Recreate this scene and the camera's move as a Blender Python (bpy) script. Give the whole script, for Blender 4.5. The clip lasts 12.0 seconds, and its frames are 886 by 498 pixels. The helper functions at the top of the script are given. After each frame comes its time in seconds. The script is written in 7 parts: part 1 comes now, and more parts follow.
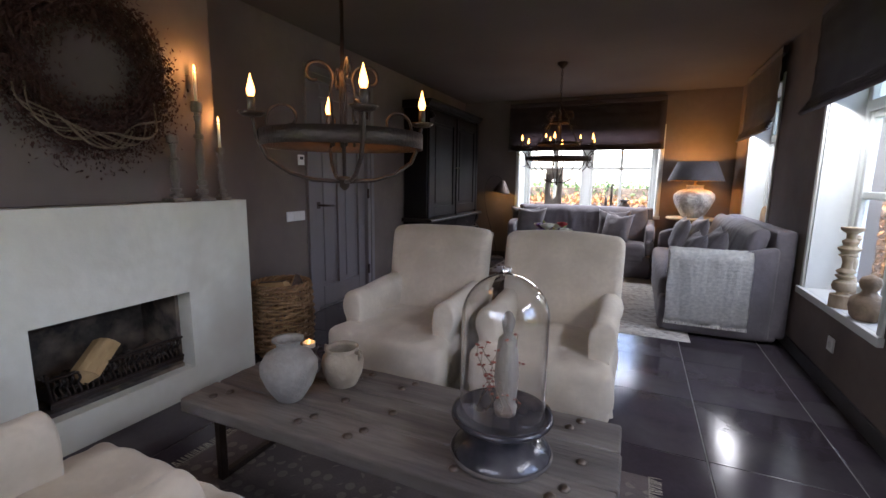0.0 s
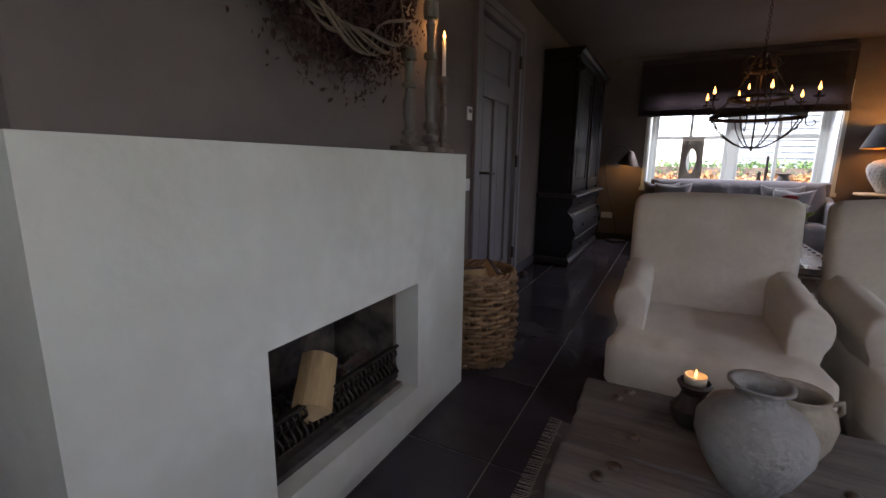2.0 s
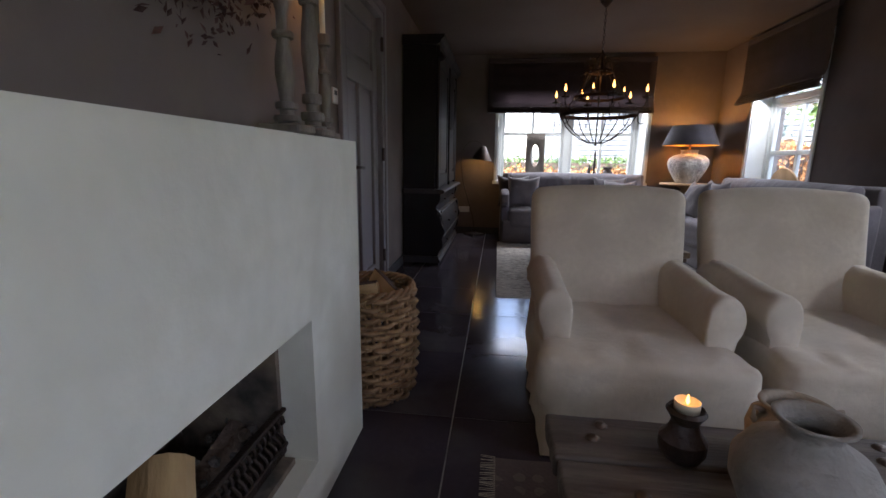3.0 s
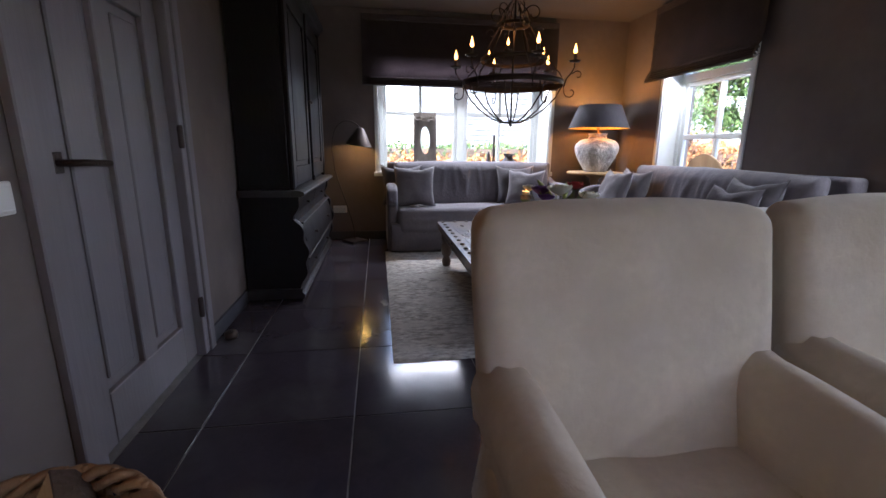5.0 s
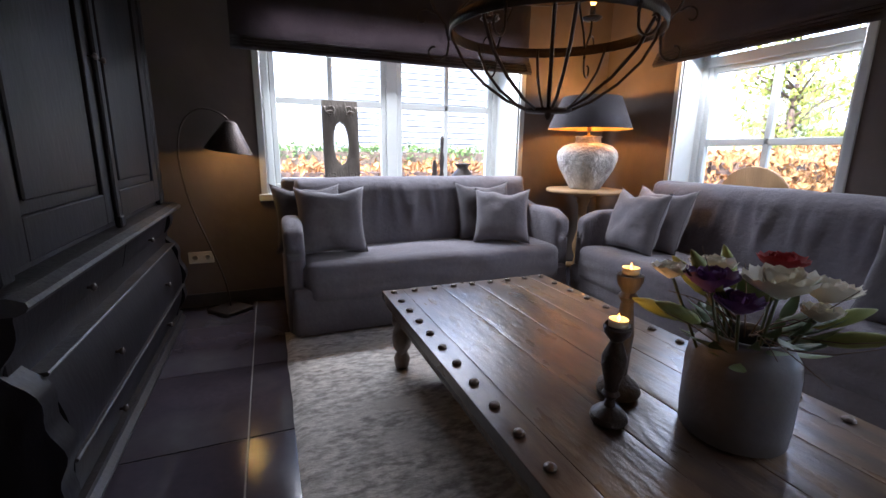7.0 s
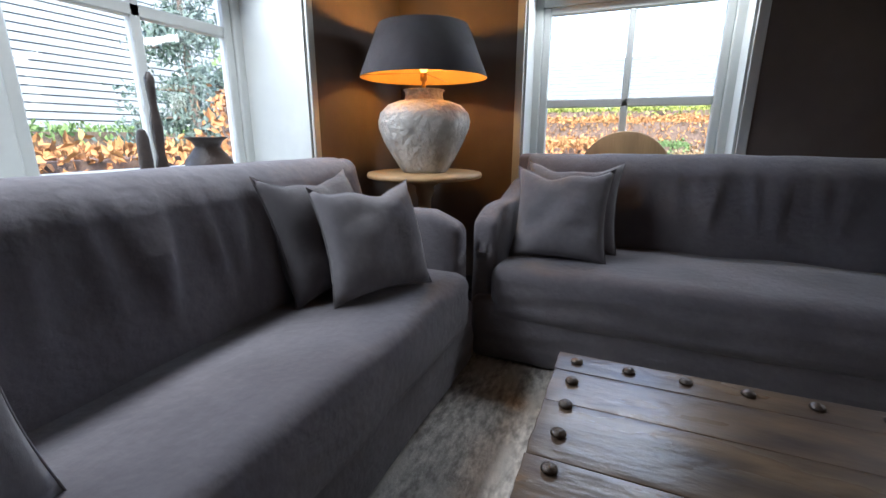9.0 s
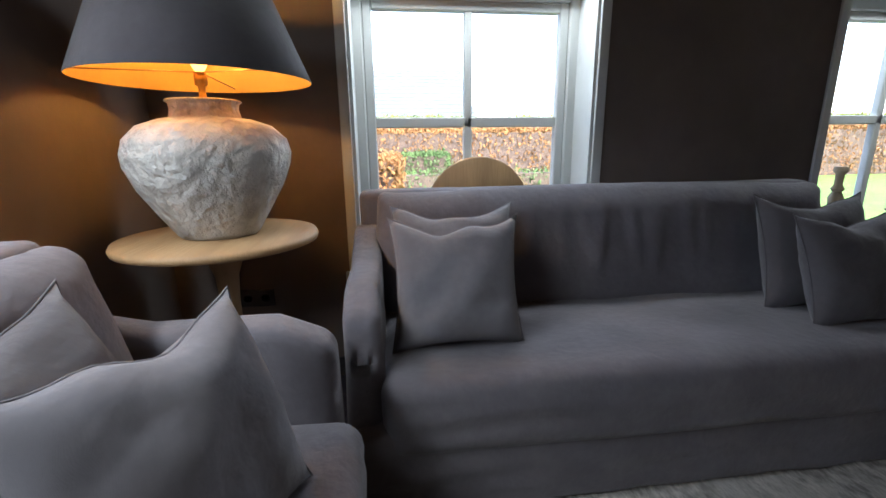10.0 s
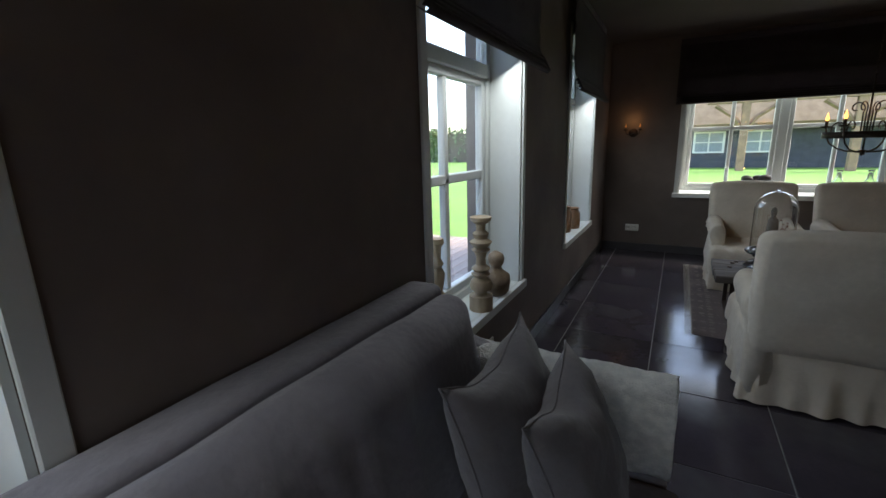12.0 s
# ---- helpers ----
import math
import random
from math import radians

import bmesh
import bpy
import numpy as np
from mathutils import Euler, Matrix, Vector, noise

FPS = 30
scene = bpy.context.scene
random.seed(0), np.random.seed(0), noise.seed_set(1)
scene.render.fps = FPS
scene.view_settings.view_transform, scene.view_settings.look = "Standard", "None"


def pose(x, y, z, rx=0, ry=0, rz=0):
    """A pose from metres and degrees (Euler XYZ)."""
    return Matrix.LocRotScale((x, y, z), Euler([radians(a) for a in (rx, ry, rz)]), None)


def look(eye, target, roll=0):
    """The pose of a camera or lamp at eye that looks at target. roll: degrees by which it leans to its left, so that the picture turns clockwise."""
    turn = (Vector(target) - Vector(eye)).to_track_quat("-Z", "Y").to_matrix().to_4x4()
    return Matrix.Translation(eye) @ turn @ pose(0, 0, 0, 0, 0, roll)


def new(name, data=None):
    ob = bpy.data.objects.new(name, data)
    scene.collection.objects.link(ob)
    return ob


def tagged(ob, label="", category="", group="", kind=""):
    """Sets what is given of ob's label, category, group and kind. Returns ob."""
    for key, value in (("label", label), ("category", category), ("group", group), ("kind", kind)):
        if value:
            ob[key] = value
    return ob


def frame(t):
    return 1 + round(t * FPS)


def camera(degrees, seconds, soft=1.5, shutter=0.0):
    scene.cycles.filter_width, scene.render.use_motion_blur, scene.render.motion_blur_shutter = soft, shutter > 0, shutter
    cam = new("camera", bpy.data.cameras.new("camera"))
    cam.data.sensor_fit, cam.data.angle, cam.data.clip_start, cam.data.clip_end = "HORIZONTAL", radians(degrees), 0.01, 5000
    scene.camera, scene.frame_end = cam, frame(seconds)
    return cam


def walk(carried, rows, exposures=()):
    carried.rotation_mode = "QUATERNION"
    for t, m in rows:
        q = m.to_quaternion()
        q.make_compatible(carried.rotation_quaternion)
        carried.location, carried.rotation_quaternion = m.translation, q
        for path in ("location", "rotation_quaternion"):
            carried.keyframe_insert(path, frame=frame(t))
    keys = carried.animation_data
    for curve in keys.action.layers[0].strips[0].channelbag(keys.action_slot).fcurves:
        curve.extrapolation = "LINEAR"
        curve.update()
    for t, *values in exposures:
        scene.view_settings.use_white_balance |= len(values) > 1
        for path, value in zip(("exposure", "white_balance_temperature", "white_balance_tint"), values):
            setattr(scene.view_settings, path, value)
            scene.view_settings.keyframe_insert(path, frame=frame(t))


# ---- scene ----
cam = camera(91.0, 12.0)
PATH = [
    (0, (0.07, -0.123, 1.198), (-0.731, 1.684, 0.886), 0.8),
    (0.5, (-0.213, -0.076, 1.123), (-1.059, 1.704, 0.783), 0.7),
    (1, (-0.584, -0.018, 1.071), (-1.519, 1.712, 0.703), 0.8),
    (1.5, (-0.953, -0.012, 1.072), (-1.939, 1.687, 0.695), 0.9),
    (2, (-1.294, 0.058, 1.028), (-2.199, 1.798, 0.64), 0.8),
    (2.5, (-1.525, 0.179, 1.001), (-2.183, 2.025, 0.603), 1.0),
    (3, (-1.624, 0.362, 1.004), (-1.86, 2.309, 0.609), 0.8),
    (3.5, (-1.631, 0.564, 0.935), (-1.65, 2.523, 0.531), 0.6),
    (3.7, (-1.627, 0.654, 0.902), (-1.593, 2.611, 0.492), -0.0),
    (5.3, (-1.655, 1.885, 1.044), (-1.296, 3.803, 0.592), 0.8),
    (5.5, (-1.652, 2.07, 1.067), (-1.242, 3.977, 0.624), 0.8),
    (6, (-1.639, 2.552, 1.142), (-1.176, 4.446, 0.7), 1.1),
    (6.5, (-1.662, 2.942, 1.151), (-1.123, 4.816, 0.707), 0.6),
    (6.7, (-1.63, 3.091, 1.117), (-1.034, 4.948, 0.675), 0.7),
    (8.3, (-1.635, 4.623, 0.925), (-0.166, 5.895, 0.452), 0.3),
    (8.5, (-1.587, 4.786, 0.941), (-0.028, 5.937, 0.447), 0.3),
    (9, (-1.367, 5.195, 0.964), (0.412, 5.953, 0.457), 0.1),
    (9.5, (-1.068, 5.495, 0.992), (0.833, 5.864, 0.492), 0.1),
    (10, (-0.729, 5.654, 1.053), (1.199, 5.413, 0.575), -0.7),
    (10.5, (-0.337, 5.625, 1.106), (1.501, 4.983, 0.648), -0.5),
    (11, (-0.007, 5.483, 1.2), (1.656, 4.477, 0.732), -1.0),
    (11.5, (0.23, 5.252, 1.244), (1.59, 3.859, 0.787), -1.2),
    (12, (0.379, 4.943, 1.295), (1.302, 3.228, 0.839), -1.5),
]
EXPOSURES = [(0.0, 4.24, 6700, 23), (2.0, 3.80, 6750, 24), (3.5, 4.08, 6500, 21), (6.0, 4.42, 6300, 25), (8.5, 3.66, 6350, 16), (9.5, 3.46, 6400, 14), (10.5, 3.6, 6450, 12), (11.2, 3.45, 6600, 13), (12.0, 2.95, 6750, 11)]
walk(cam, [(t, look(eye, target, roll)) for t, eye, target, roll in PATH], EXPOSURES)

# ---- light ----
world = bpy.data.worlds.new("world")
scene.world = world
world.use_nodes = True
wn = world.node_tree
sky = wn.nodes.new("ShaderNodeTexSky")
sky.sky_type = "NISHITA"
sky.sun_disc = False
sky.sun_elevation, sky.sun_rotation = radians(45), radians(245)
sky.dust_density = 2.0
wn.nodes["Background"].inputs[1].default_value = 0.15
wn.links.new(sky.outputs[0], wn.nodes["Background"].inputs[0])
sun = new("sun", bpy.data.lights.new("sun", "SUN"))
sun.data.energy, sun.data.angle, sun.data.color = 1.1, radians(15), (1.0, 0.97, 0.93)
sun.matrix_world = look((-27.2, -12.7, 30), (0, 0, 0))


def sky_lamp(x, y, z, aim, w, d, power):
    l = new("window_light", bpy.data.lights.new("window_light", "AREA"))
    l.data.shape, l.data.size, l.data.size_y, l.data.energy = "RECTANGLE", w, d, power
    l.data.color = (0.86, 0.95, 1.0)
    l.matrix_world = look((x, y, z), aim)


# sky light falling in under the window heads
sky_lamp(-0.667, 6.65, 1.79, (-0.667, 5.35, 0.6), 1.75, 0.2, 3.9)
for yy in (5.265, 3.055, 0.81):
    sky_lamp(1.21, yy, 1.715, (0.6, yy, 0.6), 0.95, 0.16, 0.9)
sky_lamp(-0.59, -1.02, 1.86, (-0.59, 0.2, 0.6), 1.75, 0.22, 0.6)


def glow(x, y, z, power, color=(1.0, 0.5, 0.16), r=0.012):
    l = new("bulb_light", bpy.data.lights.new("bulb_light", "POINT"))
    l.data.energy, l.data.color, l.data.shadow_soft_size = power, color, r
    l.location = (x, y, z)


# ---- materials ----
def mat(name, color, color2=None, rough=0.8, metal=0.0, scale=6.0, fine=60.0, bump=0.1, stretch=(1, 1, 1), spec=0.5, sheen=0.0, dirt=None, dirt_scale=1.3, vary=0.0, dist=0.01):
    """Two scales of colour variation and a fine relief, in metres."""
    m = bpy.data.materials.new(name)
    m.use_nodes = True
    nt = m.node_tree
    b = nt.nodes["Principled BSDF"]
    tc = nt.nodes.new("ShaderNodeTexCoord")
    mp = nt.nodes.new("ShaderNodeMapping")
    mp.inputs["Scale"].default_value = stretch
    nt.links.new(tc.outputs["Object"], mp.inputs[0])

    def noisy(s, detail=6.0):
        n = nt.nodes.new("ShaderNodeTexNoise")
        n.inputs["Scale"].default_value = s
        n.inputs["Detail"].default_value = detail
        nt.links.new(mp.outputs[0], n.inputs["Vector"])
        return n

    def ramp(src, lo, hi):
        r = nt.nodes.new("ShaderNodeMapRange")
        r.inputs[1].default_value, r.inputs[2].default_value = lo, hi
        nt.links.new(src, r.inputs[0])
        return r.outputs[0]

    def mix(fac, a, bb):
        x = nt.nodes.new("ShaderNodeMix")
        x.data_type = "RGBA"
        if isinstance(fac, float):
            x.inputs[0].default_value = fac
        else:
            nt.links.new(fac, x.inputs[0])
        for s, v in ((6, a), (7, bb)):
            if isinstance(v, tuple):
                x.inputs[s].default_value = (*v, 1)
            else:
                nt.links.new(v, x.inputs[s])
        return x.outputs[2]

    color2 = color2 or tuple(c * 0.75 for c in color)
    big = noisy(scale)
    small = noisy(fine)
    c = mix(ramp(big.outputs[0], 0.35, 0.65), color, color2)
    c = mix(ramp(small.outputs[0], 0.3, 0.75), c, mix(0.5, c, color2))
    if dirt:
        c = mix(ramp(noisy(dirt_scale, 8.0).outputs[0], 0.5, 0.68), c, dirt)
    if vary:
        oi = nt.nodes.new("ShaderNodeObjectInfo")
        hv = nt.nodes.new("ShaderNodeHueSaturation")
        nt.links.new(ramp(oi.outputs["Random"], 0.0, 1.0), hv.inputs["Fac"])
        hv.inputs["Value"].default_value = 1.0 - vary
        nt.links.new(c, hv.inputs["Color"])
        c = hv.outputs[0]
    nt.links.new(c, b.inputs["Base Color"])
    b.inputs["Metallic"].default_value = metal
    b.inputs["Specular IOR Level"].default_value = spec
    b.inputs["Sheen Weight"].default_value = sheen
    rr = nt.nodes.new("ShaderNodeMapRange")
    rr.inputs[3].default_value, rr.inputs[4].default_value = max(0.02, rough - 0.12), min(1.0, rough + 0.1)
    nt.links.new(big.outputs[0], rr.inputs[0])
    nt.links.new(rr.outputs[0], b.inputs["Roughness"])
    if bump:
        ad = nt.nodes.new("ShaderNodeMath")
        nt.links.new(big.outputs[0], ad.inputs[0])
        nt.links.new(small.outputs[0], ad.inputs[1])
        bp = nt.nodes.new("ShaderNodeBump")
        bp.inputs["Strength"].default_value = bump
        bp.inputs["Distance"].default_value = dist
        nt.links.new(ad.outputs[0], bp.inputs["Height"])
        nt.links.new(bp.outputs[0], b.inputs["Normal"])
    return m


def weave(name, color, color2, count=220.0, rough=0.95, bump=0.35, wrinkle=0.25, sheen=0.2, slub=0.0):
    """Woven cloth: warp and weft waves over a soft crumple."""
    m = mat(name, color, color2, rough, 0, 5.0, 40.0, wrinkle, sheen=sheen, spec=0.2, dist=0.02)
    nt = m.node_tree
    b = nt.nodes["Principled BSDF"]
    tc = nt.nodes.new("ShaderNodeTexCoord")
    tot = None
    for axis in ("X", "Y", "Z"):
        wv = nt.nodes.new("ShaderNodeTexWave")
        wv.bands_direction = axis
        wv.inputs["Scale"].default_value = count
        wv.inputs["Distortion"].default_value = 1.5
        wv.inputs["Detail"].default_value = 2.0
        nt.links.new(tc.outputs["Object"], wv.inputs["Vector"])
        if tot is None:
            tot = wv.outputs["Fac"]
        else:
            a = nt.nodes.new("ShaderNodeMath")
            nt.links.new(tot, a.inputs[0])
            nt.links.new(wv.outputs["Fac"], a.inputs[1])
            tot = a.outputs[0]
    bp = nt.nodes.new("ShaderNodeBump")
    bp.inputs["Strength"].default_value = bump
    bp.inputs["Distance"].default_value = 0.0008
    nt.links.new(tot, bp.inputs["Height"])
    old = b.inputs["Normal"].links[0].from_socket
    nt.links.new(old, bp.inputs["Normal"])
    nt.links.new(bp.outputs[0], b.inputs["Normal"])
    return m


def emit(name, color, strength):
    m = bpy.data.materials.new(name)
    m.use_nodes = True
    b = m.node_tree.nodes["Principled BSDF"]
    b.inputs["Base Color"].default_value = (*color, 1)
    b.inputs["Emission Color"].default_value = (*color, 1)
    b.inputs["Emission Strength"].default_value = strength
    return m


def glass(name, tint=(1, 1, 1), rough=0.0):
    m = bpy.data.materials.new(name)
    m.use_nodes = True
    b = m.node_tree.nodes["Principled BSDF"]
    b.inputs["Base Color"].default_value = (*tint, 1)
    b.inputs["Roughness"].default_value = rough
    b.inputs["Transmission Weight"].default_value = 1.0
    b.inputs["IOR"].default_value = 1.45
    return m


M_WALL = mat("limewash_taupe", (0.168, 0.133, 0.116), (0.125, 0.100, 0.088), 0.9, 0, 1.6, 14, 0.25, dirt=(0.098, 0.08, 0.072), dirt_scale=0.8, dist=0.01)
M_CEIL = mat("ceiling_paint", (0.115, 0.096, 0.087), (0.097, 0.081, 0.073), 0.92, 0, 1.2, 20, 0.1)
M_HEARTH = mat("hearth_plaster", (0.68, 0.665, 0.58), (0.57, 0.555, 0.475), 0.85, 0, 2.2, 18, 0.3, dirt=(0.48, 0.45, 0.37), dirt_scale=1.1)
M_SOOT = mat("sooty_brick", (0.10, 0.085, 0.075), (0.02, 0.018, 0.018), 0.95, 0, 5, 40, 0.5, dirt=(0.26, 0.2, 0.15), dirt_scale=4)
M_TILE = mat("slate_tile", (0.062, 0.052, 0.066), (0.042, 0.035, 0.045), 0.15, 0, 3.5, 45, 0.03, dirt=(0.075, 0.07, 0.078), dirt_scale=2.2, vary=0.3, spec=0.32)
M_GROUT = mat("grout", (0.26, 0.255, 0.25), (0.18, 0.175, 0.17), 0.9, 0, 9, 80, 0.2)
M_SKIRT = mat("dark_plinth", (0.05, 0.048, 0.052), (0.035, 0.033, 0.036), 0.5, 0, 4, 40, 0.08)
M_DOOR = mat("door_paint", (0.175, 0.155, 0.158), (0.145, 0.13, 0.132), 0.5, 0, 3, 60, 0.12, stretch=(1, 1, 0.15))
# white paint and plaster, base colours darkened to carry the windows' shade
M_WHITE = mat("dimmed_white_paint", (0.58, 0.60, 0.58), (0.52, 0.54, 0.52), 0.45, 0, 3, 50, 0.05)
M_REVEAL = mat("dimmed_white_plaster", (0.60, 0.62, 0.60), (0.53, 0.55, 0.53), 0.8, 0, 2, 25, 0.12)
M_BLIND = weave("blind_linen", (0.060, 0.048, 0.052), (0.045, 0.036, 0.040), 260, 0.95, 0.3, 0.1)
M_CREAM = weave("cream_linen", (0.61, 0.54, 0.44), (0.49, 0.43, 0.345), 300, 0.95, 0.22, 0.13)
M_GREY = weave("grey_linen", (0.165, 0.154, 0.17), (0.122, 0.114, 0.128), 300, 0.95, 0.2, 0.2)
M_PILLOW = weave("pillow_linen", (0.19, 0.18, 0.192), (0.143, 0.136, 0.147), 300, 0.95, 0.2, 0.15)
M_PILLOW2 = weave("dark_pillow_linen", (0.10, 0.092, 0.10), (0.075, 0.07, 0.077), 300, 0.95, 0.2, 0.15)
M_THROW = mat("white_throw", (0.86, 0.85, 0.81), (0.62, 0.62, 0.60), 0.95, 0, 22, 130, 0.7, stretch=(1.6, 1, 2.4), sheen=0.2, spec=0.2, dist=0.01)
M_CAB = mat("black_cabinet_paint", (0.009, 0.007, 0.008), (0.006, 0.005, 0.006), 0.52, 0, 4, 60, 0.12, stretch=(1, 1, 0.3), spec=0.2)
M_CABEDGE = mat("worn_cabinet_edge", (0.026, 0.021, 0.021), (0.014, 0.012, 0.012), 0.42, 0, 8, 70, 0.2)
M_IRON = mat("black_iron", (0.035, 0.028, 0.026), (0.06, 0.042, 0.034), 0.5, 0.7, 12, 120, 0.3)
M_IRON2 = mat("grey_iron", (0.10, 0.09, 0.085), (0.16, 0.12, 0.09), 0.42, 0.7, 9, 90, 0.3)
M_STUD = mat("iron_stud", (0.09, 0.075, 0.065), (0.16, 0.13, 0.11), 0.45, 0.8, 20, 120, 0.3)
M_OLDWOOD = mat("weathered_wood", (0.205, 0.18, 0.158), (0.068, 0.057, 0.052), 0.72, 0, 7, 55, 0.5, stretch=(0.14, 1.6, 1), dirt=(0.06, 0.05, 0.048), dirt_scale=3, vary=0.25)
M_WOOD = mat("waxed_wood", (0.27, 0.185, 0.115), (0.085, 0.060, 0.048), 0.30, 0, 6, 30, 0.22, stretch=(1.5, 0.45, 1), dirt=(0.038, 0.033, 0.036), dirt_scale=4.6, vary=0.25, spec=0.6)
M_WOODX = mat("waxed_wood_rail", (0.16, 0.105, 0.075), (0.07, 0.045, 0.036), 0.45, 0, 8, 60, 0.35, dirt=(0.26, 0.22, 0.18), dirt_scale=5)
M_PALEWOOD = mat("pale_wood", (0.46, 0.29, 0.14), (0.33, 0.20, 0.095), 0.6, 0, 6, 60, 0.25, stretch=(0.2, 2, 1))
M_GREYWOOD = mat("grey_turned_wood", (0.20, 0.172, 0.142), (0.10, 0.083, 0.068), 0.8, 0, 10, 80, 0.5, stretch=(1, 1, 0.3))
M_DARKWOOD = mat("dark_turned_wood", (0.06, 0.043, 0.036), (0.032, 0.024, 0.022), 0.5, 0, 10, 80, 0.3)
M_LOG = mat("split_log", (0.58, 0.40, 0.20), (0.44, 0.29, 0.14), 0.85, 0, 9, 70, 0.5, stretch=(1, 0.2, 1))
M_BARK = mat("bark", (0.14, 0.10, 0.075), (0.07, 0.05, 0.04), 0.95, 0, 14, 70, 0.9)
M_WICKER = mat("wicker", (0.38, 0.225, 0.11), (0.24, 0.135, 0.065), 0.7, 0, 16, 90, 0.4, vary=0.3)
M_CLAY = mat("grey_clay", (0.31, 0.295, 0.27), (0.20, 0.19, 0.175), 0.9, 0, 9, 60, 0.7, dirt=(0.20, 0.185, 0.17), dirt_scale=5)
M_CLAY2 = mat("sand_clay", (0.37, 0.32, 0.25), (0.26, 0.22, 0.17), 0.9, 0, 7, 60, 0.6, dirt=(0.24, 0.2, 0.16), dirt_scale=6)
M_LAMPCLAY = mat("crackled_clay", (0.56, 0.54, 0.50), (0.34, 0.325, 0.30), 0.85, 0, 9, 34, 1.0, dirt=(0.17, 0.155, 0.145), dirt_scale=6, dist=0.02)
M_JAR = mat("grey_stoneware", (0.135, 0.135, 0.145), (0.10, 0.10, 0.11), 0.55, 0, 4, 60, 0.12)
M_BROWNJAR = mat("brown_stoneware", (0.30, 0.17, 0.085), (0.18, 0.10, 0.055), 0.3, 0, 5, 40, 0.1)
M_SHADE = weave("charcoal_shade", (0.055, 0.05, 0.056), (0.042, 0.038, 0.043), 300, 0.9, 0.2, 0.05)
M_SHADEIN = mat("gold_shade_lining", (0.75, 0.48, 0.14), (0.66, 0.42, 0.12), 0.5, 0.2, 4, 50, 0.05)
M_BRASS = mat("aged_brass", (0.45, 0.30, 0.12), (0.32, 0.2, 0.08), 0.35, 1.0, 12, 80, 0.1)
M_WAX = mat("candle_wax", (0.72, 0.64, 0.48), (0.64, 0.56, 0.42), 0.6, 0, 8, 40, 0.1)
M_PLASTIC = mat("white_plastic", (0.70, 0.69, 0.66), (0.66, 0.65, 0.62), 0.4, 0, 5, 50, 0.02)
M_DARKPLASTIC = mat("dark_plastic", (0.03, 0.03, 0.03), None, 0.4)
M_LACQUER = mat("black_lacquer", (0.018, 0.017, 0.022), (0.03, 0.028, 0.034), 0.22, 0, 6, 50, 0.1, dirt=(0.07, 0.065, 0.07), dirt_scale=6)
M_GLASS = glass("clear_glass")
M_BULB = emit("bulb_glow", (1.0, 0.42, 0.09), 0.55)
M_FLAME = emit("flame_glow", (1.0, 0.44, 0.11), 0.45)
M_LEAF = mat("leaf_green", (0.10, 0.155, 0.05), (0.055, 0.095, 0.03), 0.6, 0, 12, 60, 0.2)
M_STEM = mat("stem_green", (0.07, 0.09, 0.04), None, 0.7)
M_PETALW = mat("white_petal", (0.82, 0.80, 0.72), (0.72, 0.70, 0.58), 0.7, 0, 14, 60, 0.2)
M_PETALP = mat("purple_petal", (0.19, 0.08, 0.28), (0.11, 0.04, 0.17), 0.7)
M_PETALR = mat("red_petal", (0.42, 0.03, 0.035), (0.26, 0.016, 0.022), 0.7)
M_TWIG = mat("twig", (0.17, 0.12, 0.085), (0.10, 0.07, 0.05), 0.9, 0, 20, 90, 0.5)
M_DRIED = mat("dried_red_leaf", (0.075, 0.029, 0.022), (0.04, 0.018, 0.015), 0.9, 0, 20, 80, 0.3)
M_STATUE = mat("weathered_stone", (0.20, 0.185, 0.165), (0.11, 0.10, 0.09), 0.9, 0, 9, 60, 0.5, dirt=(0.17, 0.12, 0.09), dirt_scale=8)
M_WOOL = mat("wool_rug", (0.70, 0.67, 0.62), (0.27, 0.255, 0.235), 1.0, 0, 32, 85, 0.6, stretch=(0.7, 1.5, 1), dirt=(0.52, 0.50, 0.46), dirt_scale=5, dist=0.008, spec=0.1)
M_FRINGE = mat("rug_fringe", (0.52, 0.48, 0.40), (0.42, 0.38, 0.31), 1.0)
# ---- outside materials
M_GRASS = mat("lawn", (0.11, 0.24, 0.022), (0.08, 0.17, 0.02), 0.9, 0, 2, 40, 0.4)
M_GRAVEL = mat("gravel", (0.33, 0.30, 0.28), (0.22, 0.2, 0.19), 0.95, 0, 20, 90, 0.8)
M_DECK = mat("deck_board", (0.30, 0.24, 0.21), (0.2, 0.16, 0.14), 0.8, 0, 6, 50, 0.3, stretch=(1, 0.2, 1))
M_BEECH = mat("copper_beech_leaf", (0.34, 0.145, 0.05), (0.20, 0.11, 0.035), 0.85, 0, 4, 20, 0.2)
M_BOX = mat("boxwood_leaf", (0.085, 0.15, 0.04), (0.05, 0.10, 0.028), 0.8, 0, 4, 20, 0.2)
M_YEL = mat("privet_leaf", (0.20, 0.235, 0.04), (0.13, 0.17, 0.03), 0.8, 0, 4, 20, 0.2)
M_SPRUCE = mat("blue_spruce", (0.07, 0.11, 0.095), (0.045, 0.075, 0.065), 0.85, 0, 4, 20, 0.2)
M_POT = mat("sandstone_planter", (0.40, 0.31, 0.25), (0.31, 0.24, 0.19), 0.9, 0, 4, 40, 0.3)
M_CLAD = mat("white_cladding", (0.27, 0.295, 0.305), (0.23, 0.255, 0.265), 0.6, 0, 3, 30, 0.05)
M_ROOF = mat("grey_roof_tile", (0.10, 0.12, 0.14), (0.08, 0.095, 0.11), 0.7, 0, 3, 30, 0.1)
